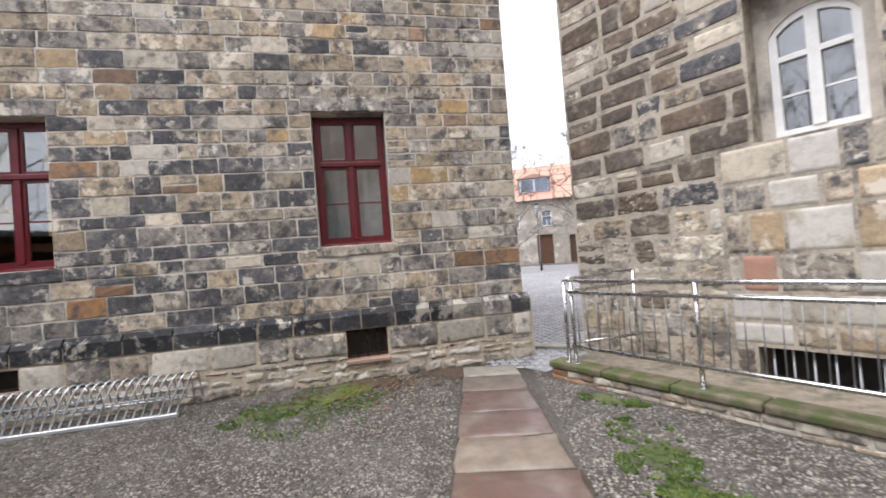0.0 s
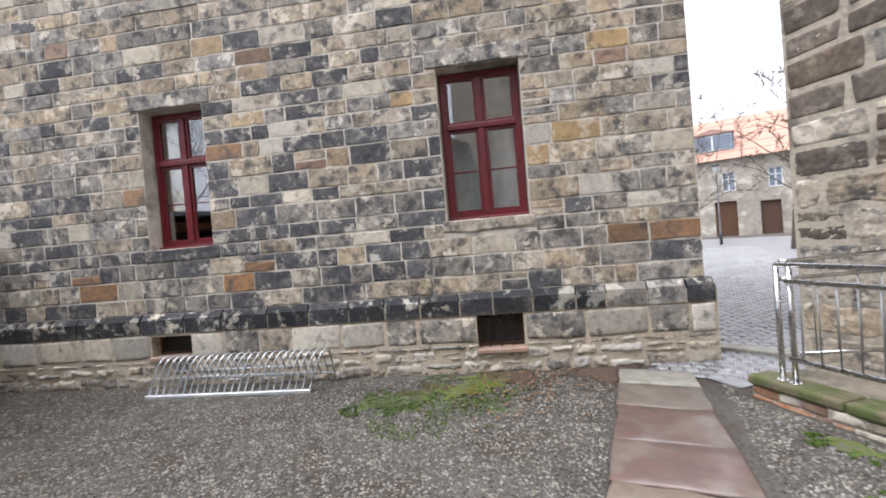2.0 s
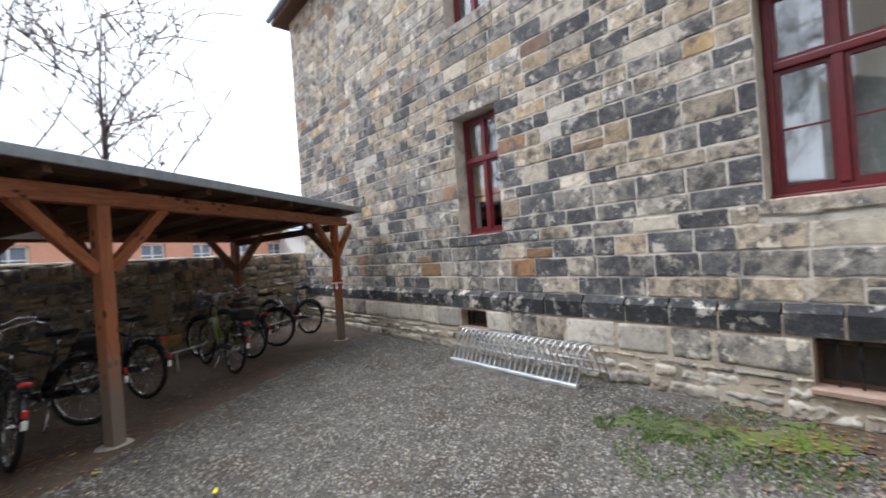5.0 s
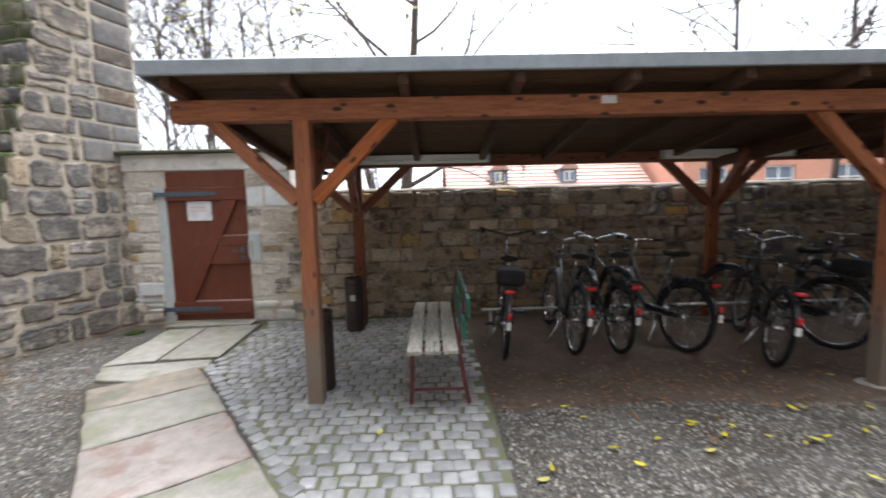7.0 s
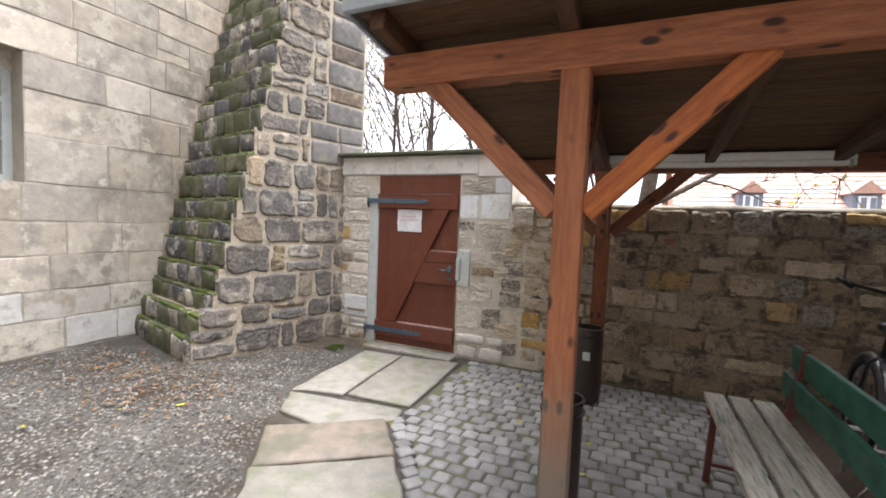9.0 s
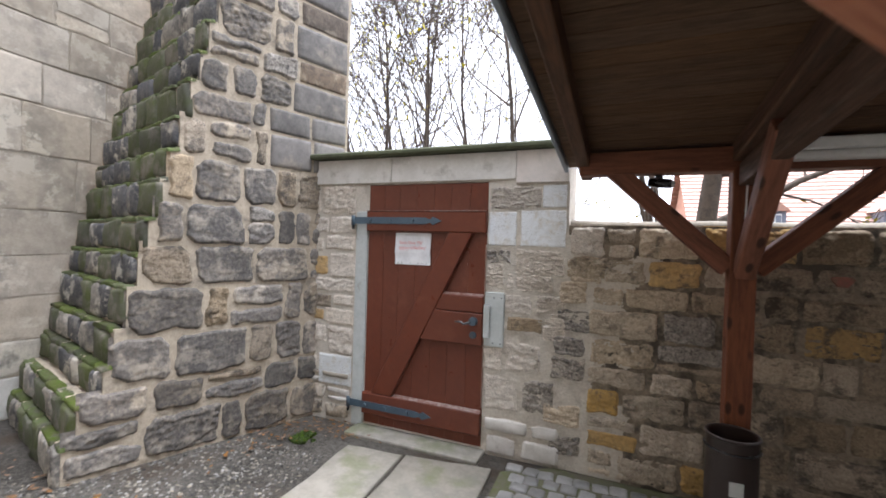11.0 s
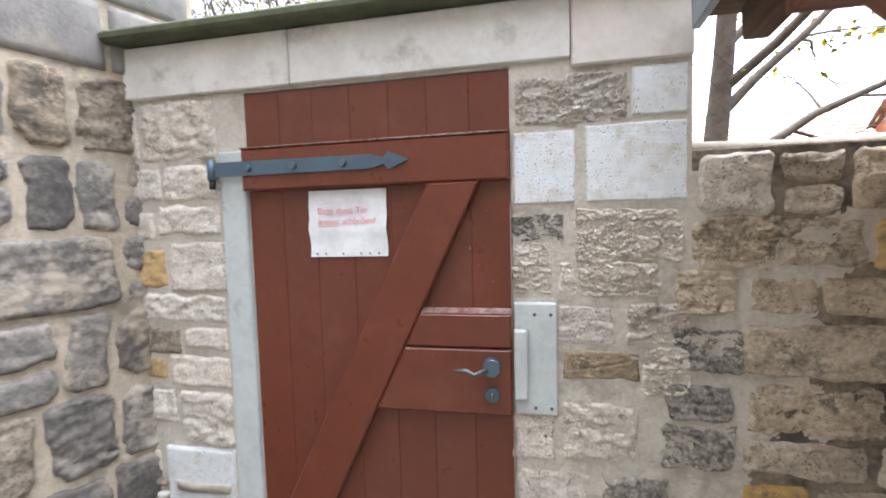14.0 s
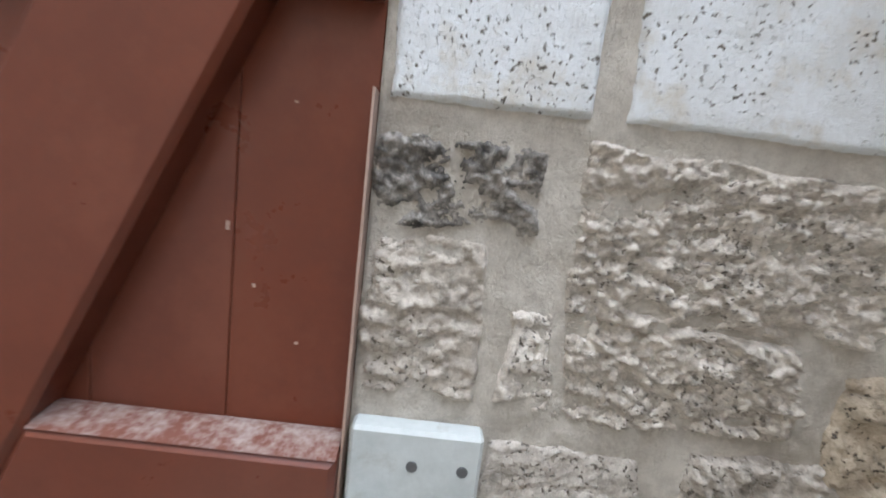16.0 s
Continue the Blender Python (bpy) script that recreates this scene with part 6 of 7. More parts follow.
    ch = part("chainring", ring_tube((bb[0], 0.06, bb[2]), 0.085, 0.006, 20, 5), CHROME, bike)
    part("chain_guard", box(0.02, 0.50, 0.055, 0.07, r - 0.02, r + 0.045, 0.008), BLACKG, bike)
    part("crank", tube([(bb[0] + 0.12, 0.09, bb[2] - 0.11), (bb[0], 0.08, bb[2]), (bb[0], -0.08, bb[2]), (bb[0] - 0.12, -0.09, bb[2] + 0.11)], 0.009, 6), CHROME, bike)
    for sg in (1, -1):
        part("pedal", box(bb[0] + sg * 0.12 - 0.045, bb[0] + sg * 0.12 + 0.045, sg * 0.10 - (0.09 if sg < 0 else 0), sg * 0.10 + (0.09 if sg > 0 else 0), bb[2] - sg * 0.11 - 0.01, bb[2] - sg * 0.11 + 0.01, 0.004), BLACK, bike)
    bm = bmesh.new()
    for sgn in (-1, 1):
        tube([(0.27, sgn * 0.05, 0.74), (-0.28, sgn * 0.06, 0.75)], 0.006, 6, bm)
        tube([(-0.20, sgn * 0.06, 0.75), (0.0, sgn * 0.065, r)], 0.005, 6, bm)
    for x in (-0.27, -0.1, 0.08):
        tube([(x, -0.06, 0.75), (x, 0.06, 0.75)], 0.005, 6, bm)
    part("carrier", bm, BLACKG, bike)
    part("rear_light", box(-0.315, -0.285, -0.045, 0.045, 0.70, 0.735, 0.008), REDPLASTIC, bike, "red rear light")
    part("reflector", box(-0.395, -0.37, -0.02, 0.02, 0.48, 0.54, 0.008), REDPLASTIC, bike, "red mudguard reflector")
    part("mudguard_tip", box(-0.40, -0.38, -0.02, 0.02, 0.39, 0.46, 0.006), WHITEP, bike, "pale mudguard end")
    part("kickstand", tube([(0.30, 0.05, 0.29), (0.24, 0.20, 0.012)], 0.009, 6), CHROME, bike)
    if basket:
        bk = bmesh.new()
        for z in np.linspace(0.86, 1.10, 7):
            q = 0.15 + 0.03 * (z - 0.86) / 0.24
            tube([(1.02 - q * 0.8, -q, z), (1.02 + q * 0.8, -q, z), (1.02 + q * 0.8, q, z), (1.02 - q * 0.8, q, z)], 0.003, 4, bk, False, True)
        for k in range(28):
            a = k * math.tau / 28
            sx, sy = max(-1, min(1, 1.4 * math.cos(a))), max(-1, min(1, 1.4 * math.sin(a)))
            tube([(1.02 + sx * 0.12, sy * 0.15, 0.86), (1.02 + sx * 0.144, sy * 0.18, 1.10)], 0.002, 3, bk, False)
        part("basket", bk, BLACKG, bike, "black wire front basket")
        part("basket_floor", box(0.90, 1.14, -0.15, 0.15, 0.855, 0.863), BLACKG, bike)
    if bag:
        part("pannier", box(-0.28, 0.03, -0.13, 0.13, 0.76, 0.91, 0.045, None, 3), BLACK, bike, "black carrier bag")
    if battery:
        part("battery", box(-0.25, 0.18, -0.05, 0.05, 0.66, 0.735, 0.012), BLACKG, bike)
    return bike


def park(x, y, heading, lean):
    return pose(x, y, 0.0, 0, 0, heading) @ pose(0, 0, 0, lean, 0, 0)


DARKGREEN = plain("dark_green_enamel", (0.02, 0.045, 0.03), 0.3)
LIME = plain("lime_enamel", (0.16, 0.18, 0.03), 0.35)
BLUE = plain("dark_blue_enamel", (0.015, 0.02, 0.05), 0.3)
bicycle(park(-0.88, -3.27, -97, 4), BLACKG, "black touring bicycle with curled bars and carrier bag", bars="curl", bag=True, guard=SILVER)
bicycle(park(-1.57, -3.33, -92, 7), SILVER, "silver step-through bicycle with red reflector", low_step=True, bars="swept", guard=SILVER)
bicycle(park(-2.02, -3.32, -91, 4), BLACKG, "black city bicycle with swept chrome handlebar", bars="swept", battery=True)
bicycle(park(-2.66, -3.30, -76, 6), SILVER, "silver electric bicycle with a thick down tube", low_step=True, bars="flat", battery=True)
bicycle(park(-3.24, -2.88, -112, 7), BLACKG, "black city bicycle with wire front basket", low_step=True, bars="swept", basket=True)
bicycle(park(-4.12, -3.25, -70, 5), BLACKG, "black bicycle with a dark child seat frame", bars="swept", bag=True)
bicycle(park(-4.90, -3.38, -95, 5), BLUE, "dark blue bicycle with flat bars", bars="flat")
bicycle(park(-5.92, -2.98, -118, 8), LIME, "lime green framed bicycle with pale tyres", low_step=True, bars="swept", bag=True)
bicycle(park(-6.75, -3.35, -96, 5), BLACKG, "black bicycle with front basket", bars="flat", basket=True)
bicycle(park(-7.60, -3.45, -84, 5), DARKGREEN, "dark green old bicycle with mudguards", bars="swept")
bicycle(park(-8.75, -3.50, -100, 6), BLACKG, "black bicycle parked at the shelter's end", bars="flat")
rack = thing("wheel_rack", pose(0, 0, 0), "low grey steel wheel rack along the yard wall", "bicycle stand")
part("rail", tube([(-0.75, -4.02, 0.30), (-9.2, -4.02, 0.30)], 0.014, 8), GALV, rack)
for k in range(9):
    part("foot", tube([(-0.85 - k * 1.03, -4.02, 0.30), (-0.85 - k * 1.03, -4.02, 0.0)], 0.014, 8), GALV, rack)
tape = thing("barrier_tape", pose(SX[2], FY, 1.02), "red and white barrier tape knotted round a shelter post", "tape")
for k in range(3):
    z = 0.03 * k
    part("wrap", box(-0.076, 0.076, -0.076, 0.076, z, z + 0.026, 0.004), REDPLASTIC if k != 1 else WHITEP, tape)
part("loose_end", beam((0.05, 0.08, 0.02), (0.075, 0.11, -0.15), 0.035, 0.004, 0.001), REDPLASTIC, tape)
part("loose_end", beam((0.08, 0.02, 0.06), (0.13, 0.05, -0.06), 0.035, 0.004, 0.001), WHITEP, tape)


# ---- trees ----
def tree(name, base, height, seed, r0, label, leaves=None, n_leaves=0, spread=0.5, levels=4, first=0.3, limbs=9, trunk_mat=BARK, leaf_size=0.05, thin=0.0022):
    """A tapered trunk with forking limbs, twigs and few late leaves."""
    r = np.random.default_rng(seed)
    t = thing(name, pose(*base), label, "tree")
    trunk, twigs, tips = bmesh.new(), bmesh.new(), []

    def grow(p, d, length, rad, level, bm):
        n = 5 if level < 2 else 3
        pts, rs = [p], [rad]
        q, dd = p.copy(), d.copy()
        for i in range(n):
            dd = (dd + Vector(r.normal(0, (0.045, 0.13, 0.17, 0.2, 0.2)[level], 3)) + Vector((0, 0, 0.05 if level else 0.0))).normalized()
            q = q + dd * length / n
            pts.append(q.copy())
            rs.append(max(thin * 0.7, rad * (1 - (i + 1) / n * (0.72 if level else 0.8))))
        tube(pts, rs, 8 if level == 0 else 5 if level == 1 else 3, bm, False)
        if level >= 2:
            tips.extend(pts[1:])
        if level >= levels:
            return
        kids = limbs if level == 0 else int(r.integers(3, 6)) if level == 1 else int(r.integers(2, 5))
        for k in range(kids):
            f = first + (1 - first) * (k + r.random()) / kids if level == 0 else r.uniform(0.25, 1.0)
            i = min(n - 1, int(f * n))
            a = pts[i].lerp(pts[i + 1], f * n - i)
            side = Vector(r.normal(0, 1, 3))
            side = (side - dd * side.dot(dd)).normalized()
            nd = (dd * (1 - spread * 0.6) + side * (spread + 0.35) + Vector((0, 0, 0.25))).normalized()
            grow(a, nd, length * r.uniform(0.32, 0.58) * (1.15 - 0.5 * f if level == 0 else 1), max(thin, rs[i] * 0.45), level + 1, twigs)

    grow(Vector((0, 0, -0.3)), Vector((r.normal(0, 0.02), r.normal(0, 0.02), 1)).normalized(), height, r0, 0, trunk)
    part("trunk", trunk, trunk_mat, t)
    part("crown", twigs, trunk_mat, t)
    if n_leaves:
        v, f = [], []
        for k in range(n_leaves):
            c = tips[int(r.integers(len(tips)))] + Vector(r.normal(0, 0.03, 3))
            a, b = Vector(r.normal(0, 1, 3)).normalized(), Vector(r.normal(0, 1, 3)).normalized()
            b = (b - a * a.dot(b)).normalized()
            s = leaf_size * r.uniform(0.6, 1.3)
            o = len(v)
            v += [c - a * s, c + b * s * 0.5 + Vector((0, 0, s * 0.12)), c + a * s, c - b * s * 0.5 + Vector((0, 0, s * 0.12))]
            f.append((o, o + 1, o + 2, o + 3))
        raw("late_foliage", v, f, leaves, t, "a few late leaves")
    return t


tree("tree", (-5.19, -5.75, 0), 6.6, 3, 0.07, "slender bare young tree behind the yard wall", LEAFB, 40, 0.5, 3, 0.36, 14, thin=0.013)
tree("tree", (-6.34, -5.75, 0), 6.2, 12, 0.065, "bare young tree with forked limbs behind the wall", LEAFB, 60, 0.6, 3, 0.34, 18, thin=0.013)
tree("tree", (0.57, -8.2, 0), 8.5, 8, 0.15, "ivy-brown trunked tree with arching twigs and yellow leaves", LEAFY, 700, 0.75, 4, 0.22, 13, thin=0.009)
tree("tree", (3.1, -9.5, 0), 7.5, 31, 0.07, "thin tree with sparse yellow-green leaves", LEAFY, 300, 0.6, 4, 0.2, 12, thin=0.009)
for k, (x, y, h) in enumerate(((8.2, -16.5, 12.5), (9.2, -18.0, 13.5), (10.4, -17.2, 12.0), (11.5, -20.0, 14.0), (7.0, -19.0, 13.0), (12.8, -18.5, 12.0))):
    tree("tree", (x, y, 0), h, 50 + k, 0.11, "tall thin bare tree with fine twigs and a few yellow leaves", LEAFY, 700, 0.45, 4, 0.15, 20, leaf_size=0.06, thin=0.0135)
tree("tree", (-9.0, 22.0, 0), 6.5, 77, 0.10, "bare tree beside the cobbled lane", None, 0, 0.6, 4, 0.3, 9, thin=0.018)
tree("tree", (-16.2, 27.0, 0), 7.5, 78, 0.12, "bare tree before the far stone house", None, 0, 0.6, 4, 0.25, 10, thin=0.02)

# a thicket of arching canes with late leaves beyond the gate wall
rt = np.random.default_rng(61)
bush = thing("shrub", pose(0.75, -8.0, 0), "arching bare canes with scattered yellow-green leaves behind the gate wall", "shrub")
lv, lf = [], []
for k in range(8):
    reach, top = rt.uniform(0.5, 2.6), rt.uniform(2.9, 4.9)
    side, drop = rt.normal(0, 0.35), rt.uniform(0.3, 1.3)
    cane = []
    for i in range(13):
        u = i / 12
        cane.append(Vector((0.15 * rt.normal(0, 0.3) * u + reach * u ** 1.5, side * u + 0.03 * rt.normal(), top * math.sin(min(1.0, u * 1.25) * math.pi / 2) - drop * max(0.0, u - 0.7) ** 1.4 * 4.0 + 0.02 * rt.normal())))
    part("cane", tube(cane, [0.020 * (1 - 0.8 * i / 12) + 0.003 for i in range(13)], 5), BARK, bush)
    for q in range(9):
        i = int(rt.integers(5, 12))
        d = Vector((rt.normal(0.15, 0.5), rt.normal(0, 0.4), rt.normal(0.1, 0.5)))
        twig = [cane[i] + d * e + Vector((0, 0, -0.25 * e * e)) + Vector(rt.normal(0, 0.02, 3)) for e in (0, 0.3, 0.6, 0.9)]
        part("twig", tube(twig, [0.007, 0.006, 0.0045, 0.003], 4), BARK, bush)
        for m in range(5):
            c = twig[int(rt.integers(1, 4))] + Vector(rt.normal(0, 0.06, 3))
            a, b = Vector(rt.normal(0, 1, 3)).normalized(), Vector(rt.normal(0, 1, 3)).normalized()
            o, z = len(lv), 0.035 * rt.uniform(0.6, 1.3)
            lv += [c - a * z, c + b * z * 0.5, c + a * z, c - b * z * 0.5]
            lf.append((o, o + 1, o + 2, o + 3))
tagged(raw("late_foliage", lv, lf, LEAFY, bush, "few yellow-green leaves"), kind="stuff")

# ---- lane, lamp and far house seen through the gap ----
lane = thing("road_lane", pose(0, 0, 0), "wet grey cobbled lane beyond the gap", "road", "", "structure")
LANE = surface("lane_setts", (0.20, 0.20, 0.205), (0.13, 0.13, 0.135), bump=0.6, vary=0.3, rough=0.42, spec=0.6)
raw("bed", [(-3.9, 4.95, 0.002), (-2.6, 4.75, 0.002), (-2.4, 6.2, 0.002), (6, 34, 0.004), (-32, 34, 0.004), (-14, 14, 0.003), (-3.4, 6.2, 0.002)], [(0, 1, 2, 6), (2, 3, 4, 5, 6)], LANE, lane)
lv, lf = [], []
rl = np.random.default_rng(4)
for i in range(150):
    for j in range(26):
        d = 5.0 + i * 0.145
        c = Vector((-2.9, 4.9, 0)) + Vector((-0.47, 0.882, 0)) * (d - 5.0) + Vector((0.882, 0.47, 0)) * ((j - 13) * 0.135 * (1 + 0.0 * d) + (0.07 if i % 2 else 0))
        if d < 7.2 and abs((j - 13) * 0.135) > 0.55:
            continue
        w, t = 0.060, 0.012
        o = len(lv)
        ax, ay = Vector((0.882, 0.47, 0)) * w, Vector((-0.47, 0.882, 0)) * 0.066
        h = 0.004 + rl.uniform(0, 0.006)
        lv += [c - ax - ay, c + ax - ay, c + ax + ay, c - ax + ay]
        lv += [c - ax * 0.8 - ay * 0.8 + Vector((0, 0, t + h)), c + ax * 0.8 - ay * 0.8 + Vector((0, 0, t + h)), c + ax * 0.8 + ay * 0.8 + Vector((0, 0, t + h)), c - ax * 0.8 + ay * 0.8 + Vector((0, 0, t + h))]
        lf += [(o + 4, o + 5, o + 6, o + 7)] + [(o + k, o + (k + 1) % 4, o + 4 + (k + 1) % 4, o + 4 + k) for k in range(4)]
tagged(raw("lane_setts", lv, lf, LANE, lane), kind="stuff")
kerb = tagged(part("kerb", box(0, 1.5, -0.09, 0.09, -0.05, 0.06, 0.015, None, 2), SLAB_GREY, None, "", pose(-3.75, 5.75, 0, 0, 0, 12)), "low grey stone kerb across the gap", "kerb", "", "structure")

lamp = thing("street_lamp", pose(-14.2, 26.6, 0), "black iron street lamp with a small lantern", "street lamp")
part("pole", tube([(0, 0, 0), (0, 0, 0.7), (0, 0, 0.72), (0, 0, 4.0)], [0.09, 0.08, 0.05, 0.035], 10), BLACKG, lamp)
part("lantern", tube([(0, 0, 4.0), (0, 0, 4.05), (0, 0, 4.45)], [0.05, 0.12, 0.20], 6), GREYP, lamp)
part("cap", tube([(0, 0, 4.45), (0, 0, 4.65)], [0.24, 0.03], 6), BLACKG, lamp)


def far_house(name, at, w, d, eave, ridge, wall_mat, roof_mat, label, windows, doors=(), dormers=(), rows=0):
    """A plain gabled house; x along its front, the front at y = 0 facing -y."""
    h = thing(name, at, label, "house")
    holes = [(x, x + ww, z, z + hh) for x, z, ww, hh in windows] + [(x, x + ww, 0.0, hh) for x, ww, hh in doors]
    xs = sorted({0.0, w, *[q for o in holes for q in o[:2]]})
    zs = sorted({-3.0, eave, *[q for o in holes for q in o[2:]]})
    bm = bmesh.new()
    quad = lambda *p: bm.faces.new([bm.verts.new(q) for q in p])
    for a, b in zip(xs, xs[1:]):
        for c, e in zip(zs, zs[1:]):
            if not any(o[0] < (a + b) / 2 < o[1] and o[2] < (c + e) / 2 < o[3] for o in holes):
                quad((a, 0, c), (b, 0, c), (b, 0, e), (a, 0, e))
    for a, b, c, e in holes:
        quad((a, 0, c), (a, 0, e), (a, 0.25, e), (a, 0.25, c))
        quad((b, 0, e), (b, 0, c), (b, 0.25, c), (b, 0.25, e))
        quad((a, 0, e), (b, 0, e), (b, 0.25, e), (a, 0.25, e))
    for x in (0, w):
        bm.faces.new([bm.verts.new(q) for q in ((x, 0, -3), (x, d, -3), (x, d, eave), (x, d / 2, ridge - 0.05), (x, 0, eave))])
    quad((0, d, -3), (w, d, -3), (w, d, eave), (0, d, eave))
    part("wall", bm, wall_mat, h)
    n = max(6, rows)
    v, f = [], []
    for sgn in (0, 1):
        for k in range(n):
            for e in (0, 1):
                t = (k + e) / n
                y = -0.35 + (d / 2 + 0.35) * t
                z = eave - 0.1 + (ridge - eave + 0.1) * t + (0.05 if e == 0 else 0.0)
                y = y if sgn == 0 else d - y
                o = len(v)
                v += [(-0.3, y, z), (w + 0.3, y, z)]
            o = len(v) - 4
            f.append((o, o + 1, o + 3, o + 2))
            if k:
                f.append((o - 2, o - 1, o + 1, o))
    raw("roof", v, f, roof_mat, h)
    for x, z, ww, hh in windows:
        win = part("window", ring(x, x + ww, z, z + hh, 0.07, 0.10, 0.16, 0), WHITEP, h)
        part("mullion", box(x + ww / 2 - 0.03, x + ww / 2 + 0.03, 0.105, 0.15, z + 0.07, z + hh - 0.07), WHITEP, win)
        part("transom", box(x + 0.07, x + ww - 0.07, 0.11, 0.155, z + hh * 0.62, z + hh * 0.62 + 0.05), WHITEP, win)
        part("pane", box(x + 0.02, x + ww - 0.02, 0.17, 0.18, z + 0.02, z + hh - 0.02), GRAPHITE, win)
    for x, ww, hh in doors:
        part("door", box(x, x + ww, 0.2, 0.25, 0, hh), WOOD_DARK, h)
    for x, z, ww, hh in dormers:
        y = (z - eave) / (ridge - eave) * d / 2 - 0.15
        dm = part("dormer", box(x, x + ww, y, y + 2.2, z, z + hh, 0), GRAPHITE, h, "slate grey dormer")
        part("dormer_window", box(x + 0.15, x + ww - 0.15, y - 0.05, y - 0.01, z + 0.15, z + hh - 0.1, 0.01), WHITEP, dm)
        for sx in (0.17, ww / 2 + 0.03):
            part("pane", box(x + sx + 0.05, x + sx + (ww - 0.4) / 2, y - 0.07, y - 0.055, z + 0.2, z + hh - 0.15), GRAPHITE, dm)
        part("dormer_roof", raw("tmp", [(x - 0.1, y - 0.15, z + hh), (x + ww + 0.1, y - 0.15, z + hh), (x + ww / 2, y - 0.15, z + hh + 0.45), (x - 0.1, y + 2.4, z + hh), (x + ww + 0.1, y + 2.4, z + hh), (x + ww / 2, y + 2.4, z + hh + 0.45)],
             [(0, 1, 2), (0, 2, 5, 3), (1, 4, 5, 2), (0, 3, 4, 1)], roof_mat).data, roof_mat, dm)
        bpy.data.objects.remove(bpy.data.objects["tmp"])
    return h


FARSTONE = surface("far_rubble", (0.34, 0.30, 0.25), (0.22, 0.20, 0.17), bump=0.8, vary=0, big=0.6, mid=2.5, fine=12.0, stain=(0.48, 0.44, 0.38), stain_at=0.58)
far_house("house", pose(-28.5, 33.0, 0, 0, 0, 28), 24, 9, 6.2, 10.2, FARSTONE, CLAY, "grey rubble stone house with red tile roof and dormer",
          [(4.0, 3.6, 0.9, 1.5), (7.0, 3.6, 0.9, 1.5), (10.0, 3.6, 0.9, 1.5), (13, 3.6, 0.9, 1.5), (16, 3.6, 0.9, 1.5)], [(6.2, 1.3, 2.6), (9.4, 1.5, 2.8), (12.4, 1.3, 2.6)], [(8.0, 6.9, 3.0, 1.5)])
far_house("house", pose(-1.2, -20.0, 0, 0, 0, 180), 9.5, 11, 1.9, 6.0, SALMON, CLAY, "long low house with orange tile roof and slate dormers", [], [], [(1.9, 2.35, 0.8, 0.75), (5.3, 2.35, 0.8, 0.75)], 22)
far_house("house", pose(-10.9, -17.5, 0, 0, 0, 172), 16, 9, 3.6, 7.0, SALMON, CLAY, "salmon rendered house with white framed windows", [(0.6 + 2.6 * k, 1.35, 1.15, 1.45) for k in range(6)])
annex = far_house("house", pose(-24.0, -13.0, 0, 0, 0, 150), 8, 6, 3.0, 4.2, WHITEP, GRAPHITE, "grey glazed annex with a flat dark roof", [(0.3 + 1.25 * k, 1.2, 1.0, 1.3) for k in range(6)])

# ---- pebbles, leaves, grass ----
rs = np.random.default_rng(99)


def scatter(name, n, place, size, mat, label, category, flat=0.55, kind="stuff"):
    """Many small stones in one mesh: squashed, turned octahedra."""
    base = np.array([(1, 0, 0), (0.3, 0.8, 0), (-0.8, 0.5, 0), (-0.7, -0.6, 0), (0.4, -0.9, 0), (0.1, 0, 1), (0, 0, -0.5)])
    tri = np.array([(0, 1, 5), (1, 2, 5), (2, 3, 5), (3, 4, 5), (4, 0, 5)])
    V, F = [], []
    made = 0
    while made < n:
        p = place()
        if p is None:
            continue
        x, y, z = p
        s = size * rs.uniform(0.5, 1.4)
        a = rs.uniform(0, math.tau)
        c, q = math.cos(a), math.sin(a)
        b = base * rs.uniform(0.75, 1.25, base.shape) * (s, s * rs.uniform(0.6, 1.0), s * flat)
        V.append(np.stack([b[:, 0] * c - b[:, 1] * q + x, b[:, 0] * q + b[:, 1] * c + y, b[:, 2] + z], 1))
        F.append(tri + 7 * made)
        made += 1
    return tagged(raw(name, np.concatenate(V), np.concatenate(F), mat), label, category, "", kind)


def on_gravel():
    x, y = rs.uniform(-9.5, 5.8), rs.uniform(-4.4, 5.6)
    q = math.hypot(x + 0.6, y - 1.2)
    if rs.random() > 1.15 - q / 9.5:
        return None
    a, b = path_frame(x, y)
    if abs(b) < 0.45 and a > -2.3:
        return None
    la = (Vector((x, y)) - Vector((-6.63, 0.85))).dot(Vector((0.7994, -0.6008)))
    if la < 0.1 or (x < 0.3 and y < -2.4) or (b < -0.4 and x > -0.66 and y < 0.4 and b > -5 and x < 2.0):
        return None
    if x > 1.9 and y < -3.2 and x < 3.2:
        return None
    if y > 4.62 - 0.27 * (x + 2.35) - 0.06 and x > -2.6:
        return None
    s1 = (Vector((x, y)) - BC.xy).dot(Vector((BG.y, -BG.x)))
    if x > 3.6 and y < -3.3 and s1 < 0.0:
        return None
    return x, y, heap(x, y) - 0.010


scatter("gravel", 125000, on_gravel, 0.0122, PEBBLE, "loose grey and tan gravel stones over the yard", "gravel")


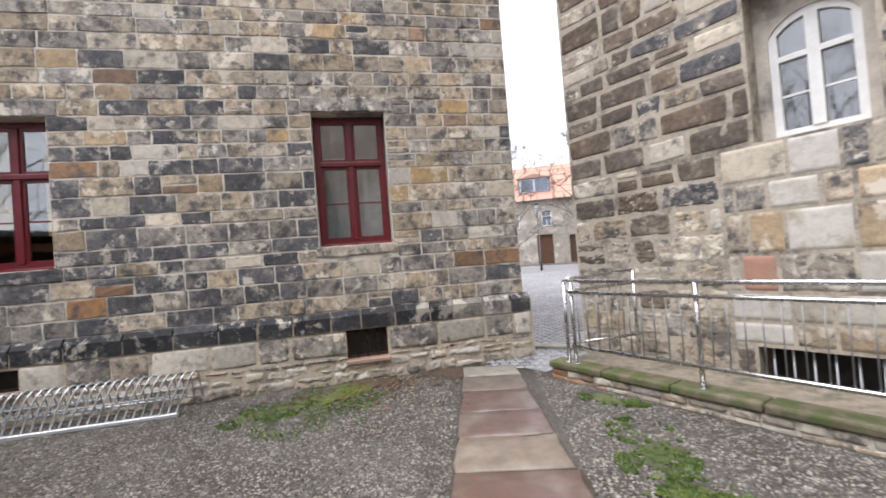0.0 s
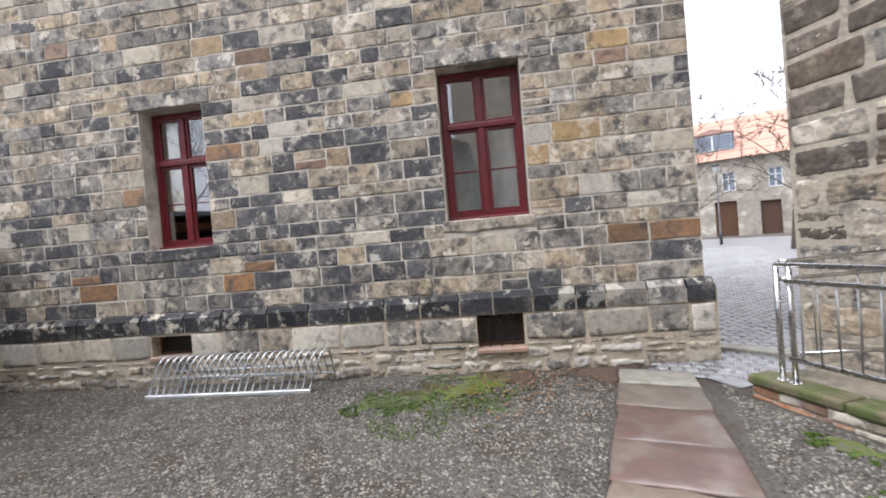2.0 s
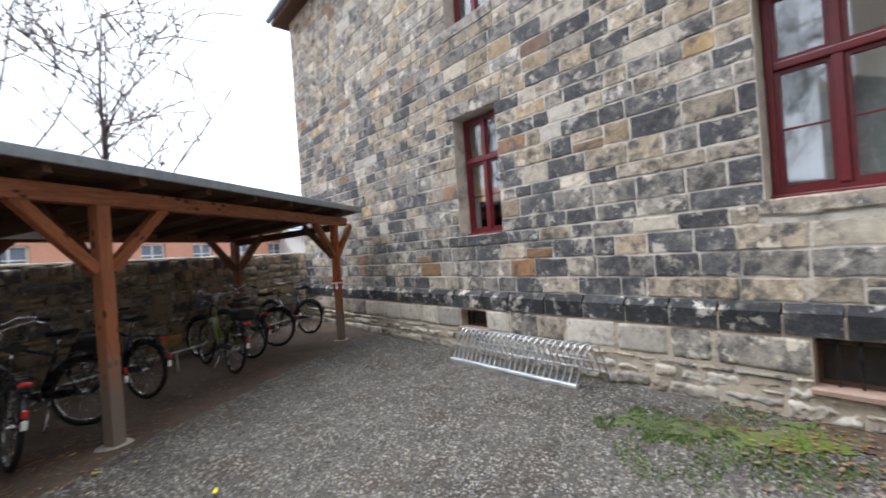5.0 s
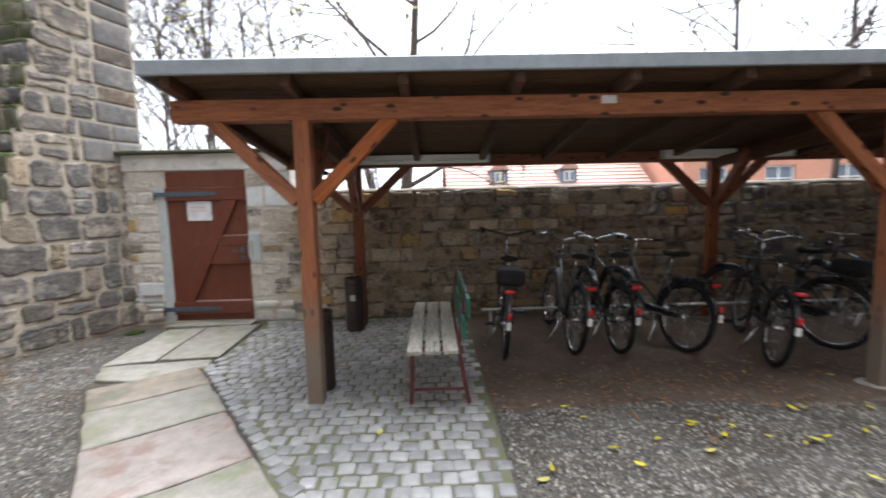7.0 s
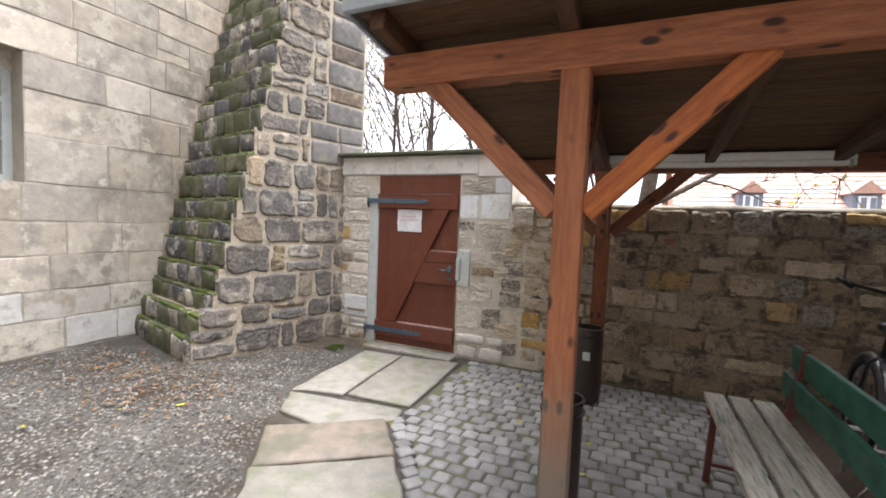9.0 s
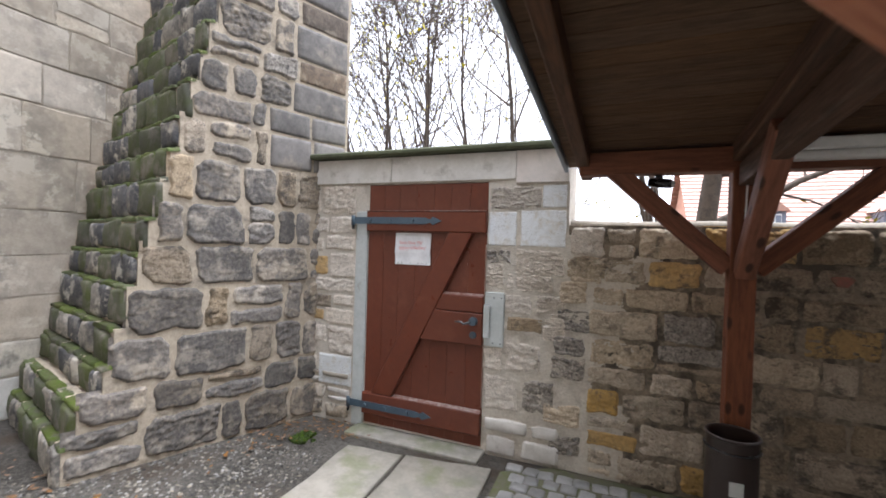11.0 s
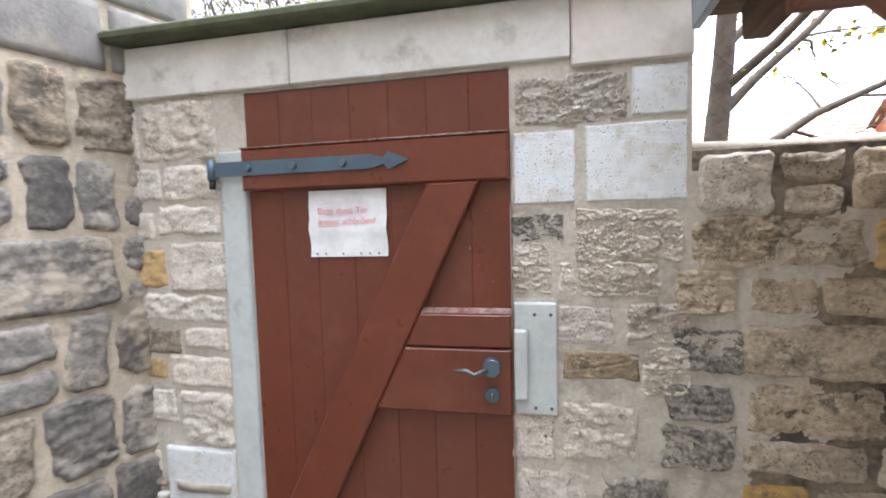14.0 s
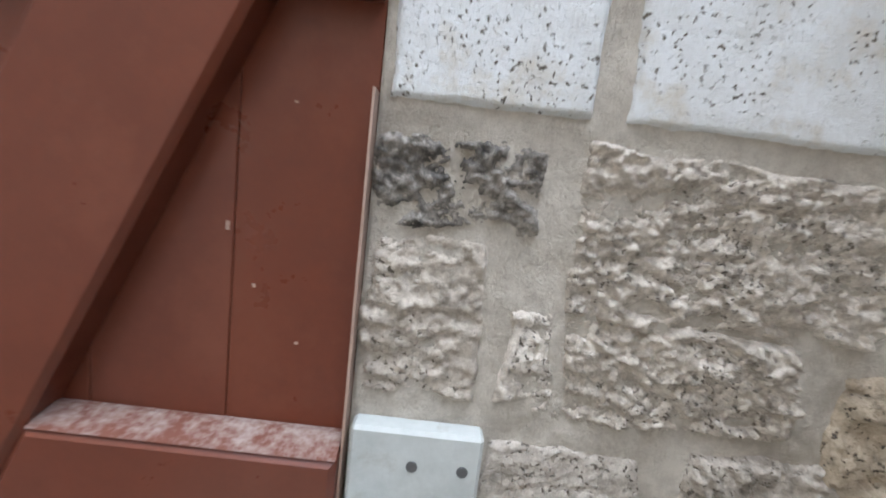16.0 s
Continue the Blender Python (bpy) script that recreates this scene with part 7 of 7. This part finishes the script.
def tufts(name, n, spots, label, h=0.05):
    v, f = [], []
    for k in range(n):
        cx, cy, ra, rb2 = spots[int(rs.integers(len(spots)))]
        a, d = rs.uniform(0, math.tau), math.sqrt(rs.random())
        x, y = cx + math.cos(a) * d * ra, cy + math.sin(a) * d * rb2
        if noise.noise(Vector((x * 3, y * 3, 0))) + 0.7 * noise.noise(Vector((x * 13, y * 13, 5))) < -0.22 + 0.35 * d:
            continue
        z = heap(x, y) - 0.01
        t, l, w = rs.uniform(0, math.tau), h * rs.uniform(0.4, 1.3), 0.004
        dx, dy = math.cos(t), math.sin(t)
        lx, ly = rs.normal(0, 0.5, 2) * l
        o = len(v)
        v += [(x - dx * w, y - dy * w, z), (x + dx * w, y + dy * w, z), (x + lx * 0.5 + dx * w * 0.6, y + ly * 0.5 + dy * w * 0.6, z + l * 0.7), (x + lx, y + ly, z + l)]
        f.append((o, o + 1, o + 2, o + 3))
    return tagged(raw(name, v, f, GRASS), label, "grass", "", "stuff")


tufts("grass", 42000, [(-4.35, 2.95, 0.6, 0.95), (-4.55, 2.2, 0.35, 0.5), (-4.0, 2.5, 0.6, 0.7), (-1.6, 4.15, 0.35, 0.15), (-0.95, 3.2, 0.28, 0.35), (-1.2, 3.6, 0.25, 0.3), (-0.6, 2.8, 0.3, 0.25), (3.55, -4.55, 0.1, 0.1)], "short patchy green grass growing through gravel", 0.022)


def fallen(n, spots, mat, label, size=0.035):
    v, f = [], []
    for k in range(n):
        cx, cy, ra, rb2 = spots[int(rs.integers(len(spots)))]
        x, y = cx + rs.normal(0, 0.6) * ra, cy + rs.normal(0, 0.6) * rb2
        z = heap(x, y) + rs.uniform(0.004, 0.022)
        a, s = rs.uniform(0, math.tau), size * rs.uniform(0.5, 1.4)
        c, q = math.cos(a), math.sin(a)
        o = len(v)
        for px, py, pz in ((-1, 0, 0.1), (-0.3, 0.45, 0.0), (0.5, 0.35, 0.1), (1.1, 0, 0.3), (0.5, -0.4, 0.15), (-0.4, -0.45, 0.05)):
            v.append((x + (px * c - py * q) * s, y + (px * q + py * c) * s, z + pz * s * rs.uniform(0.3, 1.2)))
        f.append((o, o + 1, o + 2, o + 3, o + 4, o + 5))
    return tagged(raw("fallen_leaves", v, f, mat), label, "leaves", "", "stuff")


fallen(1900, [(-2.4, -2.7, 1.8, 0.5), (-5.5, -2.8, 2.5, 0.5), (-2.4, -2.6, 1.8, 0.4), (4.4, -2.9, 1.0, 0.5), (-4.0, 3.3, 0.7, 0.7)], LEAFB, "brown fallen leaves on earth and gravel", 0.02)
fallen(70, [(-1.5, -1.3, 2.2, 1.0), (4.0, -1.6, 1.5, 1.2), (0.8, -3.2, 1.2, 1.2), (-2.5, -1.9, 1.8, 0.6)], LEAFY, "scattered yellow fallen leaves", 0.03)
fallen(170, [(3.75, -4.4, 0.2, 0.4), (3.4, -4.75, 0.35, 0.12)], LEAFB, "brown leaf litter in the corner by the gate", 0.018)


# thin moss and damp earth showing through the gravel
def patch(name, cx, cy, ra, rb2, mat, label, seed, category):
    """A thin broken crust: small cells, left out where the gravel shows through."""
    v, f, at = [], [], {}
    cell = 0.022

    def corner(i, j):
        if (i, j) not in at:
            x, y = cx + (i + 0.4 * noise.noise(Vector((i * 0.9, j * 0.9, seed)))) * cell, cy + (j + 0.4 * noise.noise(Vector((i * 0.9, j * 0.9, seed + 5)))) * cell
            at[(i, j)] = len(v)
            v.append((x, y, heap(x, y) + 0.004 * noise.noise(Vector((i * 0.5, j * 0.5, seed)))))
        return at[(i, j)]

    ni, nj = int(1.5 * ra / cell), int(1.5 * rb2 / cell)
    for i in range(-ni, ni):
        for j in range(-nj, nj):
            d = math.hypot(i * cell / ra, j * cell / rb2)
            q = noise.noise(Vector((i * 0.08, j * 0.08, seed))) * 0.7 + noise.noise(Vector((i * 0.33, j * 0.33, seed))) * 0.6
            if q > 1.0 * d - 0.75:
                f.append((corner(i, j), corner(i + 1, j), corner(i + 1, j + 1), corner(i, j + 1)))
    return tagged(raw(name, v, f, mat, smooth=True), label, category, "", "structure")


for k, (x, y, a, b) in enumerate(((-4.35, 3.0, 0.32, 0.5), (-4.5, 2.2, 0.28, 0.36), (-1.6, 4.15, 0.32, 0.12), (-0.95, 3.2, 0.22, 0.3), (-0.6, 2.8, 0.22, 0.2))):
    patch("ground_moss", x, y, a, b, MOSS, "thin green moss over the gravel", k * 3.7, "moss")
for k, (x, y, a, b) in enumerate(((-3.85, 4.3, 0.55, 0.5), (-4.35, 3.5, 0.4, 0.3), (-4.6, 2.65, 0.25, 0.3))):
    patch("ground_earth", x, y, a, b, SOIL, "damp brown earth and leaf litter by the wall", 40 + k * 2.3, "ground")
# small security camera under the rear beam
cctv = thing("security_camera", pose(1.12, RY - 0.02, 1.975), "small black security camera under the shelter's rear beam", "camera")
part("bracket", box(-0.02, 0.02, -0.02, 0.02, -0.03, 0.0, 0.004), BLACKG, cctv)
part("body", tube([(-0.06, 0.03, -0.055), (0.0, 0.0, -0.045), (0.05, -0.02, -0.04)], [0.026, 0.028, 0.024], 12), BLACKG, cctv)
part("lens", cyl((-0.078, 0.022, -0.057), 0.018, 0.016, "x", 12), GREYP, cctv)
junction = thing("junction_box", pose(SX[0] + 0.0, RY + 0.062, 1.42), "small grey cable box on a rear shelter post", "cable box")
part("case", box(-0.03, 0.03, 0.0, 0.035, 0.0, 0.075, 0.005, None, 2), GREYP, junction)
part("lid", box(-0.026, 0.026, 0.035, 0.040, 0.004, 0.071, 0.002), GREYP, junction)
part("cable", tube([(0.0, 0.012, 0.075), (0.004, 0.012, 0.3), (0.0, 0.02, 0.56)], 0.004, 6), WHITEP, junction, "thin pale cable")
badge = thing("number_plate", pose(-1.507, FY + 0.0655, 2.24), "small pale worn number plate nailed to the shelter's front beam", "plate")
part("plate", box(-0.055, 0.055, 0.0, 0.004, -0.028, 0.028, 0.003), PAPER, badge)
part("nail", cyl((0.0, 0.003, 0.018), 0.004, 0.003, "y", 8), SILVER, badge)
for x in SX:
    rim = [(x + 0.16 * math.cos(a) * (1 + 0.12 * math.sin(3 * a + x)), FY + 0.15 * math.sin(a) * (1 + 0.1 * math.cos(2 * a))) for a in np.linspace(0, math.tau, 18, endpoint=False)]
    bm = bmesh.new()
    lo = [bm.verts.new((px, py, -0.05)) for px, py in rim]
    hi = [bm.verts.new((x + (px - x) * 0.9, FY + (py - FY) * 0.9, 0.011)) for px, py in rim]
    bm.faces.new(hi)
    for k in range(18):
        bm.faces.new((lo[k], lo[(k + 1) % 18], hi[(k + 1) % 18], hi[k]))
    bmesh.ops.recalc_face_normals(bm, faces=bm.faces)
    tagged(part("footing", bm, FOOTING), "rough pale concrete footing round a shelter post", "footing", "post footings", "structure")
